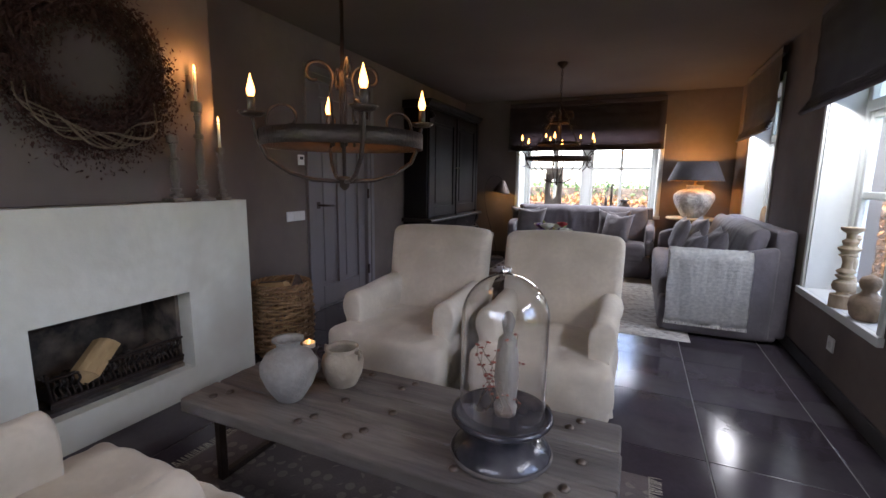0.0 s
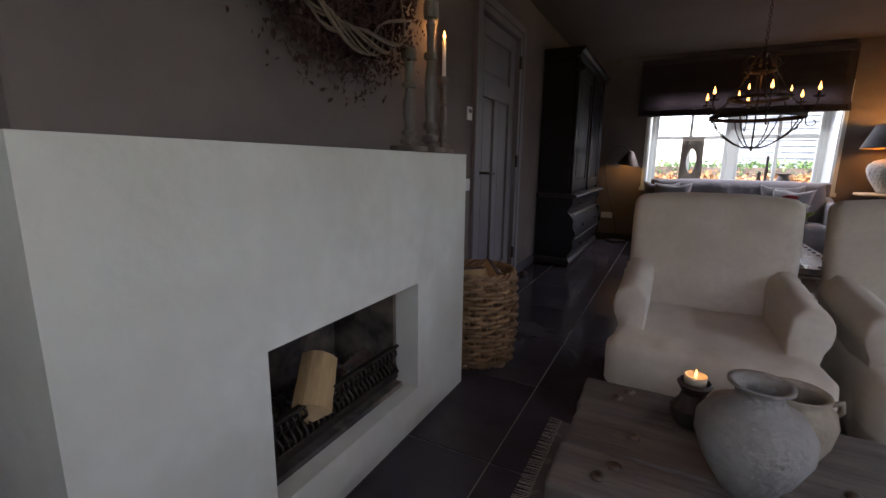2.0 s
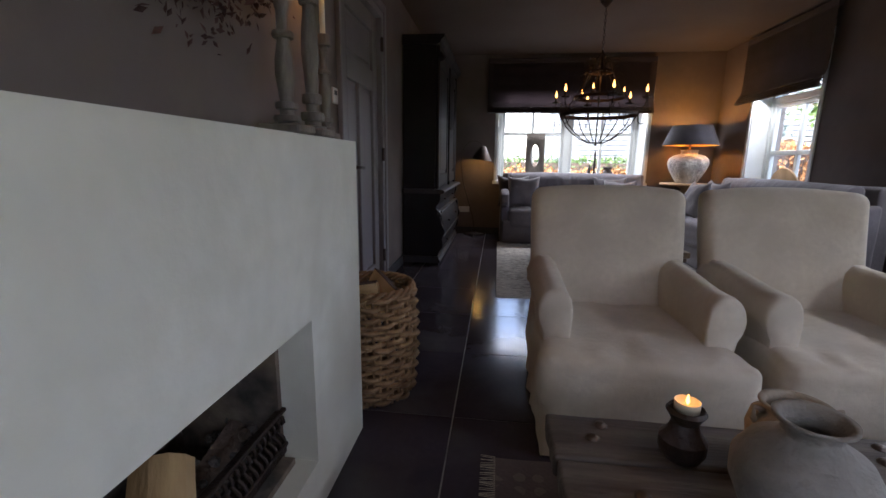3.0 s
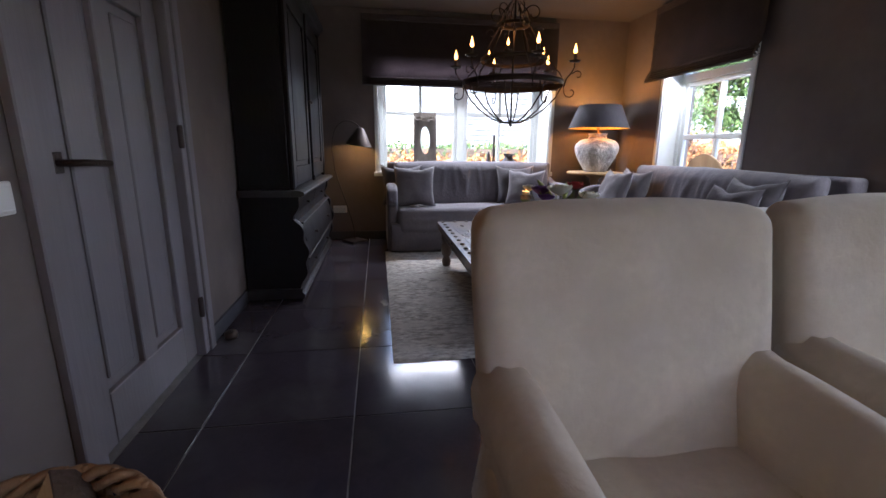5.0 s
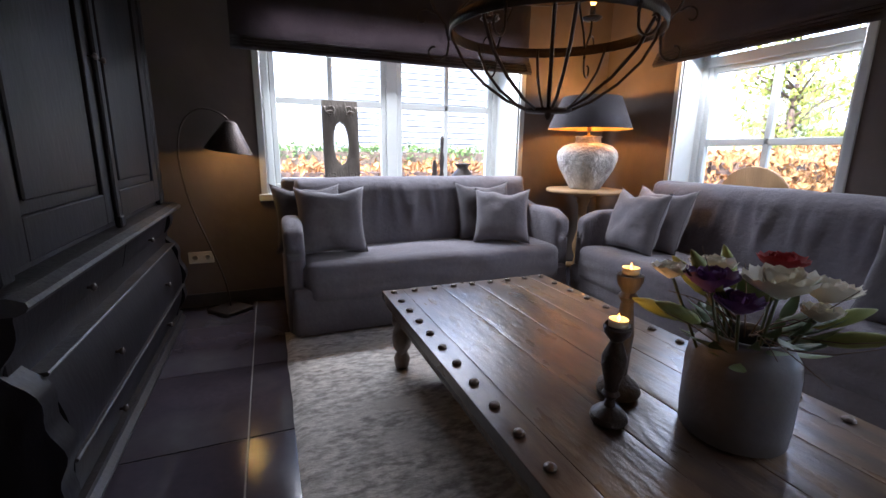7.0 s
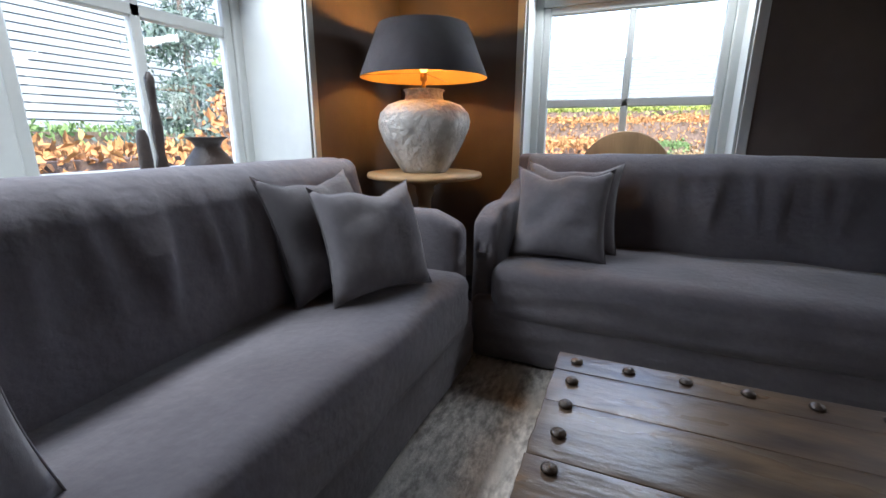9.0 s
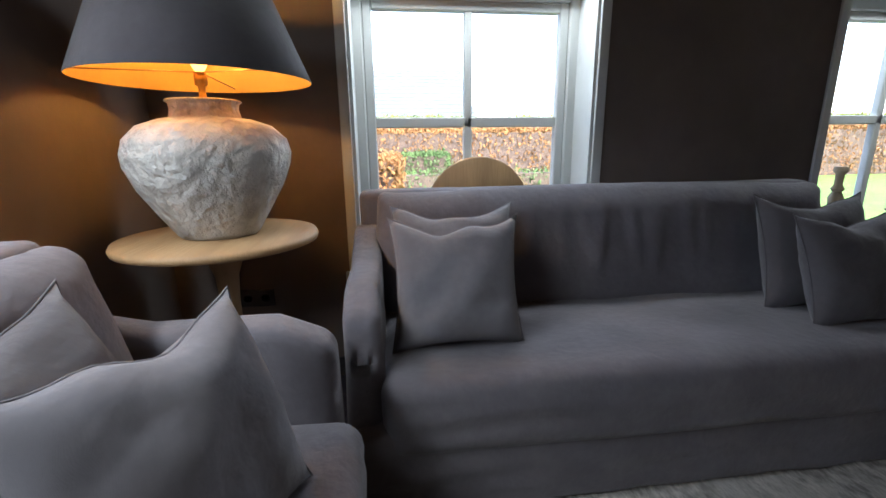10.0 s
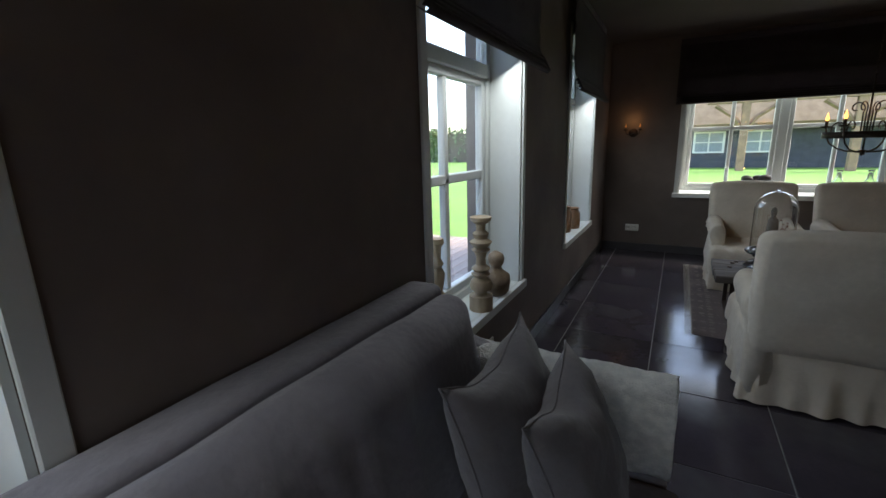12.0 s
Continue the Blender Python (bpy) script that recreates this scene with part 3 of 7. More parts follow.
# ---- armchairs ----
def armchair(x, y, rz, label, group="linen armchairs"):
    """A loose-covered armchair with rolled arms; local front is -y."""
    e = thing("armchair", x, y, 0, rz, label, "armchair", group)

    def taper(q, u):
        k = 1.0 - 0.07 * (1 - (q.z - 0.3) / 0.6)
        return (q.x * k, q.y + 0.20 * (q.z - 0.4), q.z + 0.012 * math.cos(q.x * 4.3) - 0.012)
    part("backrest", soft(-0.345, 0.20, 0.28, 0.345, 0.335, 0.895, 0.045, 12, 0.012, 0.004, 5, x, taper), M_CREAM, e)
    def crease(q, u):
        k = 0.007 * math.sin(q.x * 38 + 5 * noise.noise(Vector((q.x * 6, q.y * 5, x)))) * max(0.0, 1 - abs(q.y + 0.36) / 0.2) if q.z > 0.31 else 0.0
        wide = 1 + (0.05 * max(0.0, 1 - abs(q.y + 0.36) / 0.10) if q.z > 0.2 else 0)
        return (q.x * wide, q.y, q.z + k)
    part("seat", soft(-0.335, -0.43, 0.10, 0.335, 0.27, 0.375, 0.040, 24, 0.010, 0.009, 7, x + 3, crease), M_CREAM, e, "crumpled linen seat cover")
    for s in (-1, 1):
        bm = bmesh.new()
        # rolled arm: a scroll section swept from front to back
        sec = [(-0.045, 0.06), (-0.045, 0.36), (-0.05, 0.46), (-0.042, 0.53), (-0.008, 0.566), (0.036, 0.564), (0.066, 0.537), (0.078, 0.495), (0.074, 0.455), (0.058, 0.42), (0.05, 0.37), (0.05, 0.06)]
        ring = []
        steps = [-0.265, -0.262, -0.253, -0.22, -0.15, -0.08, 0.0, 0.1, 0.2, 0.3]
        for yi, yy in enumerate(steps):
            k = (0.86, 0.95, 0.99)[yi] if yi < 3 else 1.0
            ring.append([bm.verts.new((s * (0.275 + 0.025 + (a - 0.025) * k) + 0.004 * noise.noise(Vector((a * 30, yy * 7, s + x))), yy, 0.33 + (b - 0.33) * k + (0.01 * math.sin(yy * 9) if b > 0.4 else 0))) for a, b in sec])
        m = len(sec)
        for p, q in zip(ring, ring[1:]):
            for i in range(m):
                bm.faces.new((p[i], p[(i + 1) % m], q[(i + 1) % m], q[i]))
        bm.faces.new(ring[0])
        bm.faces.new(ring[-1])
        bmesh.ops.recalc_face_normals(bm, faces=bm.faces)
        bmesh.ops.subdivide_edges(bm, edges=[ed for ed in bm.edges], cuts=1, smooth=0.55)
        part("arm", bm, M_CREAM, e, "rolled arm in cream linen")
    # gathered skirt to the floor
    bm = bmesh.new()
    path = []
    hw, f, bk = 0.325, -0.415, 0.30
    for a, b, k in (((-hw, f), (hw, f), 60), ((hw, f), (hw, bk), 50), ((hw, bk), (-hw, bk), 60), ((-hw, bk), (-hw, f), 50)):
        for i in range(k):
            t = i / k
            path.append((a[0] + (b[0] - a[0]) * t, a[1] + (b[1] - a[1]) * t))
    rows = []
    for zi, z in enumerate((0.30, 0.20, 0.185, 0.10, 0.012)):
        row = []
        for i, (px, py) in enumerate(path):
            d = Vector((px, py)).normalized()
            amp = (0, 0.001, 0.002, 0.007, 0.013)[zi] * (1.0 if py > -0.1 else 0.25)
            o = amp * (math.sin(i * 0.55 + x) + 0.6 * math.sin(i * 0.23 + 1)) + (0, 0.002, 0.005, 0.010, 0.014)[zi]
            row.append(bm.verts.new((px + d.x * o, py + d.y * o, z + (0.004 * math.sin(i * 0.4) if zi == 4 else 0))))
        rows.append(row)
    L = len(path)
    for p, q in zip(rows, rows[1:]):
        for i in range(L):
            bm.faces.new((p[i], q[i], q[(i + 1) % L], p[(i + 1) % L]))
    bmesh.ops.recalc_face_normals(bm, faces=bm.faces)
    part("skirt", bm, M_CREAM, e, "pleated linen skirt reaching the floor")
    return e


armchair(-1.108, 2.155, 0, "cream linen slipcovered armchair beside the log basket")
armchair(-0.32, 2.20, 0, "cream linen slipcovered armchair with rolled arms")
armchair(-0.27, 0.19, 180, "cream linen slipcovered armchair before the garden window")
armchair(-1.09, 0.19, 180, "cream linen slipcovered armchair close to the hearth")


# ---- sofas ----
def sofa(name, x, y, rz, w, d, label):
    """A slipcovered sofa; local x along it from 0 to w, front at y = 0, back at y = d."""
    e = thing(name, x, y, 0, rz, label, "sofa", "grey linen sofas")

    def lean(q, u):
        t = q.x / w
        fold = 0.0
        for c, k, a in ((0.42, 0.9, 0.010), (0.47, -0.8, 0.012), (0.52, 0.5, 0.011), (0.58, -0.4, 0.010), (0.63, 0.6, 0.008), (0.33, -0.5, 0.007), (0.24, 0.6, 0.006), (0.75, -0.6, 0.007), (0.445, 0.3, 0.008), (0.555, 0.2, 0.009), (0.68, -0.3, 0.008), (0.38, 0.4, 0.007)):
            cx = c + k * 0.10 * (0.85 - q.z)
            fold += 1.7 * a * math.exp(-((t - cx) / 0.010) ** 2) * max(0.0, min(1.0, (q.z - 0.47) / 0.15)) * max(0.0, 1 - abs(q.z - 0.70) / 0.22)
        ear = 0.035 * max(0.0, abs(u.x) - 0.94) / 0.06 if q.z > 0.8 else 0.0
        return (q.x, q.y + 0.22 * (q.z - 0.45) - (fold if u.y < 0.2 else 0), q.z + ear * 1.1)

    def drag(q, u):
        k = 0.0025 * math.sin(q.z * 70 + 3 * noise.noise(Vector((q.x * 2.5, 0, x)))) * (0.5 + noise.noise(Vector((q.x * 1.7, q.z * 9, x)))) if q.y < 0.06 else 0.0
        return (q.x, q.y + k, q.z)
    part("base", soft(0.02, 0.006, 0.015, w - 0.02, d - 0.05, 0.30, 0.03, 30, 0.0, 0.008, 7, x, drag), M_GREY, e, "linen valance down to the floor")
    part("seat_cushion", soft(0.10, -0.005, 0.20, w - 0.10, d - 0.2, 0.44, 0.055, 34, 0.016, 0.008, 4, x + 2, drag), M_GREY, e)
    part("back_cushion", soft(0.10, d - 0.36, 0.40, w - 0.10, d - 0.215, 0.862, 0.07, 90, 0.02, 0.008, 5, x + 5, lean), M_GREY, e, "creased loose back cushion")
    part("back_frame", soft(0.02, d - 0.13, 0.05, w - 0.02, d, 0.865, 0.03, 14, 0.0, 0.004, 5, x + 7), M_GREY, e)
    for a, b in ((0.0, 0.105), (w - 0.105, w)):
        def fall(q, u):
            t = max(0.0, (q.y - 0.45) / 0.4)
            return (q.x, q.y, q.z + (0.10 * t if q.z > 0.5 else 0) - (0.05 * max(0.0, 0.17 - q.y) / 0.12 if q.z > 0.5 else 0))
        part("arm", soft(a, 0.05, 0.015, b, d - 0.10, 0.665, 0.035, 12, 0.003, 0.006, 6, a + x, fall), M_GREY, e)
    return e


sofa("sofa", -1.575, 5.74, 0, 1.868, 0.765, "dark grey linen slipcovered sofa under the wide window")
sofa("sofa", 0.285, 5.79, -90, 2.06, 0.865, "dark grey linen slipcovered sofa along the window wall")


def pillow(x, y, z, rx, rz, s, material, label, t=0.165, seed=0.0):
    """A scatter cushion with pinched corners, standing on its edge; local y is its thickness."""
    e = thing("scatter_cushion", x, y, z, rz, label, "cushion", "sofa cushions")
    bm = bmesh.new()
    n = 18
    for side in (-1, 1):
        g = []
        for i in range(n + 1):
            row = []
            for j in range(n + 1):
                u, v = -1 + 2 * i / n, -1 + 2 * j / n
                th = t / 2 * max(0.0, (1 - abs(u) ** 2.6)) ** 0.55 * max(0.0, (1 - abs(v) ** 2.6)) ** 0.55
                pinch = 1 - 0.12 * (1 - abs(u) ** 2) * abs(v) ** 6
                pinch2 = 1 - 0.12 * (1 - abs(v) ** 2) * abs(u) ** 6
                nz = noise.noise(Vector((u * 1.8 + seed, v * 1.8, side + seed)))
                nf = noise.noise(Vector((u * 5 + seed, v * 5, side * 3)))
                ns = noise.noise(Vector((u * 1.8 + seed, v * 1.8, 1 + seed)))
                yy = side * th * (1 + 0.22 * nz) + 0.008 * nf * (1 - abs(u) ** 6) * (1 - abs(v) ** 6)
                zz = s / 2 * (1 + v * pinch) - 0.065 * s * max(0.0, v) * (1 - u * u) * (1 + ns)
                row.append(bm.verts.new((s / 2 * u * pinch2, yy, zz)))
            g.append(row)
        for i in range(n):
            for j in range(n):
                q = (g[i][j], g[i + 1][j], g[i + 1][j + 1], g[i][j + 1])
                bm.faces.new(q if side < 0 else q[::-1])
    bmesh.ops.remove_doubles(bm, verts=bm.verts, dist=0.0125 * s)
    part("cover", bm, material, e, at=pose(0, 0, 0, rx, 0, 0))
    # seam cord round the edge
    pts = []
    for k in range(64):
        a = k / 16
        sgn, f = int(a), 2 * (a - int(a)) - 1
        u, v = ((f, -1), (1, f), (-f, 1), (-1, -f))[sgn]
        pz = 1 - 0.12 * (1 - u * u) * abs(v) ** 6
        pu = 1 - 0.12 * (1 - v * v) * abs(u) ** 6
        nz = noise.noise(Vector((u * 1.8 + seed, v * 1.8, 1 + seed)))
        pts.append((s / 2 * u * pu, 0, s / 2 * (1 + v * pz) - 0.065 * s * max(0.0, v) * (1 - u * u) * (1 + nz)))
    part("piping", tube(pts, 0.0025, seg=6, closed=True), material, e, at=pose(0, 0, 0, rx, 0, 0))
    return e


# sofa under the wide window
pillow(-1.40, 6.08, 0.44, -20, 6, 0.43, M_PILLOW2, "grey linen scatter cushion leaning back", seed=1)
pillow(-1.30, 5.94, 0.44, -19, -4, 0.42, M_PILLOW, "soft grey linen scatter cushion on the sofa", seed=2)
pillow(-0.21, 6.06, 0.45, -20, -4, 0.42, M_PILLOW2, "grey linen scatter cushion leaning back", seed=3)
pillow(-0.185, 5.90, 0.45, -22, -26, 0.385, M_PILLOW, "soft grey linen scatter cushion on the sofa", seed=4)
# sofa along the window wall
pillow(0.62, 5.43, 0.44, -20, -88, 0.43, M_PILLOW, "grey linen scatter cushion leaning back", seed=5)
pillow(0.47, 5.455, 0.44, -18, -90, 0.41, M_PILLOW, "soft grey linen scatter cushion on the sofa", seed=6)
pillow(0.60, 4.08, 0.43, -18, -92, 0.44, M_PILLOW2, "dark grey linen scatter cushion leaning back", seed=7)
pillow(0.45, 4.07, 0.425, -21, -88, 0.40, M_PILLOW2, "dark grey linen scatter cushion on the sofa", seed=8)


# ---- low studded table on the wool rug ----
def coffee_table():
    x0, x1, y0, y1, z = -1.155, -0.24, 3.585, 5.325, 0.388
    e = thing("coffee_table", (x0 + x1) / 2, (y0 + y1) / 2, 0, 0, "low waxed wooden table with domed iron studs and turned legs", "coffee table")
    hw, hl = (x1 - x0) / 2, (y1 - y0) / 2
    xs = [-hw, -hw + 0.10, -hw + 0.30, 0.03, hw - 0.24, hw - 0.095, hw]
    for k, (a, b_) in enumerate(zip(xs, xs[1:])):
        def wavy(q, u, k=k):
            return (q.x + 0.0015 * noise.noise(Vector((q.y * 5, k, 0))), q.y + 0.004 * noise.noise(Vector((q.x * 20, k, 3))), q.z + 0.0015 * noise.noise(Vector((q.x * 6, q.y * 4, k))))
        part("plank", soft(a + 0.0003, -hl, z - 0.04, b_ - 0.0003, hl, z, 0.0022, 10, 0, 0.0006, 20, k, wavy), M_WOOD, e)
    for s in (-1, 1):
        part("apron", boxes((-hw + 0.04, s * (hl - 0.05) - 0.015, z - 0.12, hw - 0.04, s * (hl - 0.05) + 0.015, z - 0.04), bev=0.005), M_WOODX, e, smooth=False)
        part("moulding", boxes((-hw + 0.012, s * (hl - 0.03) - 0.02, z - 0.075, hw - 0.012, s * (hl - 0.03) + 0.02, z - 0.045), bev=0.008), M_WOODX, e, smooth=False)
        part("apron", boxes((s * (hw - 0.05) - 0.015, -hl + 0.07, z - 0.12, s * (hw - 0.05) + 0.015, hl - 0.07, z - 0.04), bev=0.005), M_WOODX, e, smooth=False)
        part("moulding", boxes((s * (hw - 0.03) - 0.02, -hl + 0.055, z - 0.075, s * (hw - 0.03) + 0.02, hl - 0.055, z - 0.045), bev=0.008), M_WOODX, e, smooth=False)
    for sx in (-1, 1):
        for sy in (-1, 1):
            part("leg", lathe([(0.030, 0.012), (0.036, 0.03), (0.040, 0.06), (0.030, 0.085), (0.026, 0.095), (0.042, 0.12), (0.048, 0.16), (0.044, 0.20), (0.034, 0.225), (0.046, 0.24), (0.046, 0.29)], 16), M_WOODX, e, at=pose(sx * (hw - 0.075), sy * (hl - 0.075), 0))
            # carved bracket
            bm = bmesh.new()
            prof = [(0, 0), (0, -0.09), (0.03, -0.085), (0.045, -0.05), (0.075, -0.045), (0.09, -0.02), (0.13, -0.015), (0.14, 0)]
            f0 = [bm.verts.new((-sx * (0.04 + a), -0.011, b)) for a, b in prof]
            f1 = [bm.verts.new((-sx * (0.04 + a), 0.011, b)) for a, b in prof]
            bm.faces.new(f0)
            bm.faces.new(f1[::-1])
            for i in range(len(prof)):
                j = (i + 1) % len(prof)
                bm.faces.new((f0[i], f1[i], f1[j], f0[j]))
            bmesh.ops.recalc_face_normals(bm, faces=bm.faces)
            part("bracket", bm, M_WOODX, e, smooth=False, at=pose(sx * (hw - 0.075), sy * (hl - 0.05), z - 0.12))
    pl = []
    n = 14
    for i in range(n):
        yy = -hl + 0.05 + (2 * hl - 0.1) * i / (n - 1)
        pl += [(-hw + 0.045, yy, z + 0.002), (hw - 0.045, yy, z + 0.002)]
    for i in range(1, 8):
        xx = -hw + 0.045 + (2 * hw - 0.09) * i / 8
        pl += [(xx, -hl + 0.05, z + 0.003), (xx, hl - 0.05, z + 0.003)]
    dome_studs("stud", pl, 0.0155, 0.011, M_STUD, e, "domed iron stud")


coffee_table()


# ---- weathered plank table by the hearth ----
def plank_table():
    x0, x1, y0, y1, z = -1.475, 0.085, 0.89, 1.43, 0.36
    e = thing("plank_table", (x0 + x1) / 2, (y0 + y1) / 2, 0, 0, "weathered plank coffee table with iron nails on an iron base", "coffee table")
    hw, hl = (x1 - x0) / 2, (y1 - y0) / 2
    ys = [-hl, -hl + 0.17, -hl + 0.36, hl]
    for k, (a, b) in enumerate(zip(ys, ys[1:])):
        def chew(q, u, k=k):
            return (q.x + 0.006 * noise.noise(Vector((q.y * 20, k, 1))), q.y + 0.004 * noise.noise(Vector((q.x * 9, k, 2))), q.z + 0.003 * noise.noise(Vector((q.x * 7, q.y * 7, k))))
        part("plank", soft(-hw + 0.006 * (k % 2), a + 0.0015, z - 0.055, hw - 0.005 * ((k + 1) % 2), b - 0.0015, z, 0.010, 16, 0, 0.0015, 30, k, chew), M_OLDWOOD, e)
    for sx in (-1, 1):
        part("leg_frame", boxes((sx * (hw - 0.12) - 0.014, -hl + 0.06, 0.014, sx * (hw - 0.12) + 0.014, -hl + 0.09, z - 0.056), (sx * (hw - 0.12) - 0.014, hl - 0.09, 0.014, sx * (hw - 0.12) + 0.014, hl - 0.06, z - 0.056), (sx * (hw - 0.12) - 0.014, -hl + 0.09, 0.014, sx * (hw - 0.12) + 0.014, hl - 0.09, 0.04), (sx * (hw - 0.12) - 0.014, -hl + 0.09, z - 0.082, sx * (hw - 0.12) + 0.014, hl - 0.09, z - 0.056), bev=0.002), M_IRON, e, "square black iron leg frame", smooth=False)
    for s in (-1, 1):
        part("stretcher", boxes((-hw + 0.134, s * (hl - 0.075) - 0.01, z - 0.08, hw - 0.134, s * (hl - 0.075) + 0.01, z - 0.058), bev=0.002), M_IRON, e, smooth=False)
    pl = []
    for xx in (-hw + 0.13, -hw + 0.55, -0.02, hw - 0.42, hw - 0.14):
        for j, yy in enumerate((-hl + 0.07, -hl + 0.12, -hl + 0.26, hl - 0.1, hl - 0.045)):
            pl.append((xx + 0.03 * ((j * 7) % 3 - 1), yy, z - 0.002))
    dome_studs("nail", pl, 0.017, 0.012, M_STUD, e, "hand-forged nail head")


plank_table()


# ---- fire grate ----
def grate():
    e = thing("fire_grate", -2.20, 1.13, FZ0, 0, "black cast-iron fire grate with wavy bars", "grate")
    n = 27
    bar = part("bar", tube([(0.012 * math.sin(k * 1.25), 0, 0.055 + 0.012 * k) for k in range(9)], 0.0055, seg=6), M_IRON, e, "wavy cast-iron bar", at=pose(0, -0.31, 0))
    for i in range(1, n):
        share("bar", bar.data, e, pose(0, -0.31 + 0.62 * i / (n - 1), 0))
    part("rail", boxes((-0.012, -0.33, 0.042, 0.012, 0.33, 0.056), (-0.012, -0.33, 0.150, 0.012, 0.33, 0.162), bev=0.003), M_IRON, e, smooth=False)
    part("ash_front", boxes((-0.006, -0.33, 0.022, 0.006, 0.33, 0.042), (-0.18, -0.33, 0.05, -0.012, 0.33, 0.056)), M_IRON, e, smooth=False)
    for s in (-1, 1):
        part("horn", tube([(0, s * 0.325, 0.05), (0, s * 0.33, 0.16), (0.01, s * 0.34, 0.19)], 0.010, r_end=0.006), M_IRON, e)
        part("foot", boxes((-0.15, s * 0.28 - 0.012, 0.021, -0.12, s * 0.28 + 0.012, 0.05)), M_IRON, e, smooth=False)


grate()


def log(x, y, z, m, length, r, label, material=None, bark=None):
    """A split log: a wedge with bark on its round side."""
    e = new("log")
    e.matrix_basis = Matrix.Translation((x, y, z)) @ m
    tagged(e, label, "log", "firewood")
    prof = [(0, 0), (r, 0.05 * r), (r * 0.98, 0.35 * r), (r * 0.8, 0.68 * r), (r * 0.5, 0.92 * r), (0.1 * r, 1.0 * r)]
    for nm, p, mt in (("split_wood", prof, material or M_LOG), ("bark", [(a * 1.001, b * 1.001) for a, b in prof[1:]] + [(a * 1.07, b * 1.07) for a, b in prof[:0:-1]], bark or M_BARK)):
        bm = bmesh.new()
        rings = [[bm.verts.new((a + 0.004 * noise.noise(Vector((t * 9, a * 20, b * 20))), length * (t - 0.5), b)) for a, b in p] for t in (0, 0.02, 0.25, 0.5, 0.75, 0.98, 1)]
        for p0, p1 in zip(rings, rings[1:]):
            for i in range(len(p)):
                bm.faces.new((p0[i], p1[i], p1[(i + 1) % len(p)], p0[(i + 1) % len(p)]))
        bm.faces.new(rings[0])
        bm.faces.new(rings[-1][::-1])
        bmesh.ops.recalc_face_normals(bm, faces=bm.faces)
        part(nm, bm, mt, e, smooth=False)


log(-2.27, 1.02, FZ0 + 0.115, pose(0, 0, 0, 24, -28, 24), 0.22, 0.085, "split yellow log resting in the grate", None, M_LOG)
log(-2.33, 1.24, FZ0 + 0.06, pose(0, 0, 0, 6, 10, 8), 0.25, 0.07, "charred log in the grate", M_SOOT)
bm = bmesh.new()
random.seed(4)
for i in range(150):
    p = Vector((random.uniform(-2.37, -2.215), random.uniform(0.84, 1.42), FZ0 + 0.058 + random.random() * 0.06))
    bmesh.ops.create_icosphere(bm, subdivisions=1, radius=random.uniform(0.008, 0.02), matrix=Matrix.Translation(p) @ pose(0, 0, 0, random.random() * 90, random.random() * 90, 0))
tagged(part("embers", bm, mat("ash", (0.16, 0.15, 0.14), (0.04, 0.038, 0.036), 0.95, 0, 30, 120, 0.5), smooth=False), "grey ash and charcoal in the grate", "ash", kind="stuff")


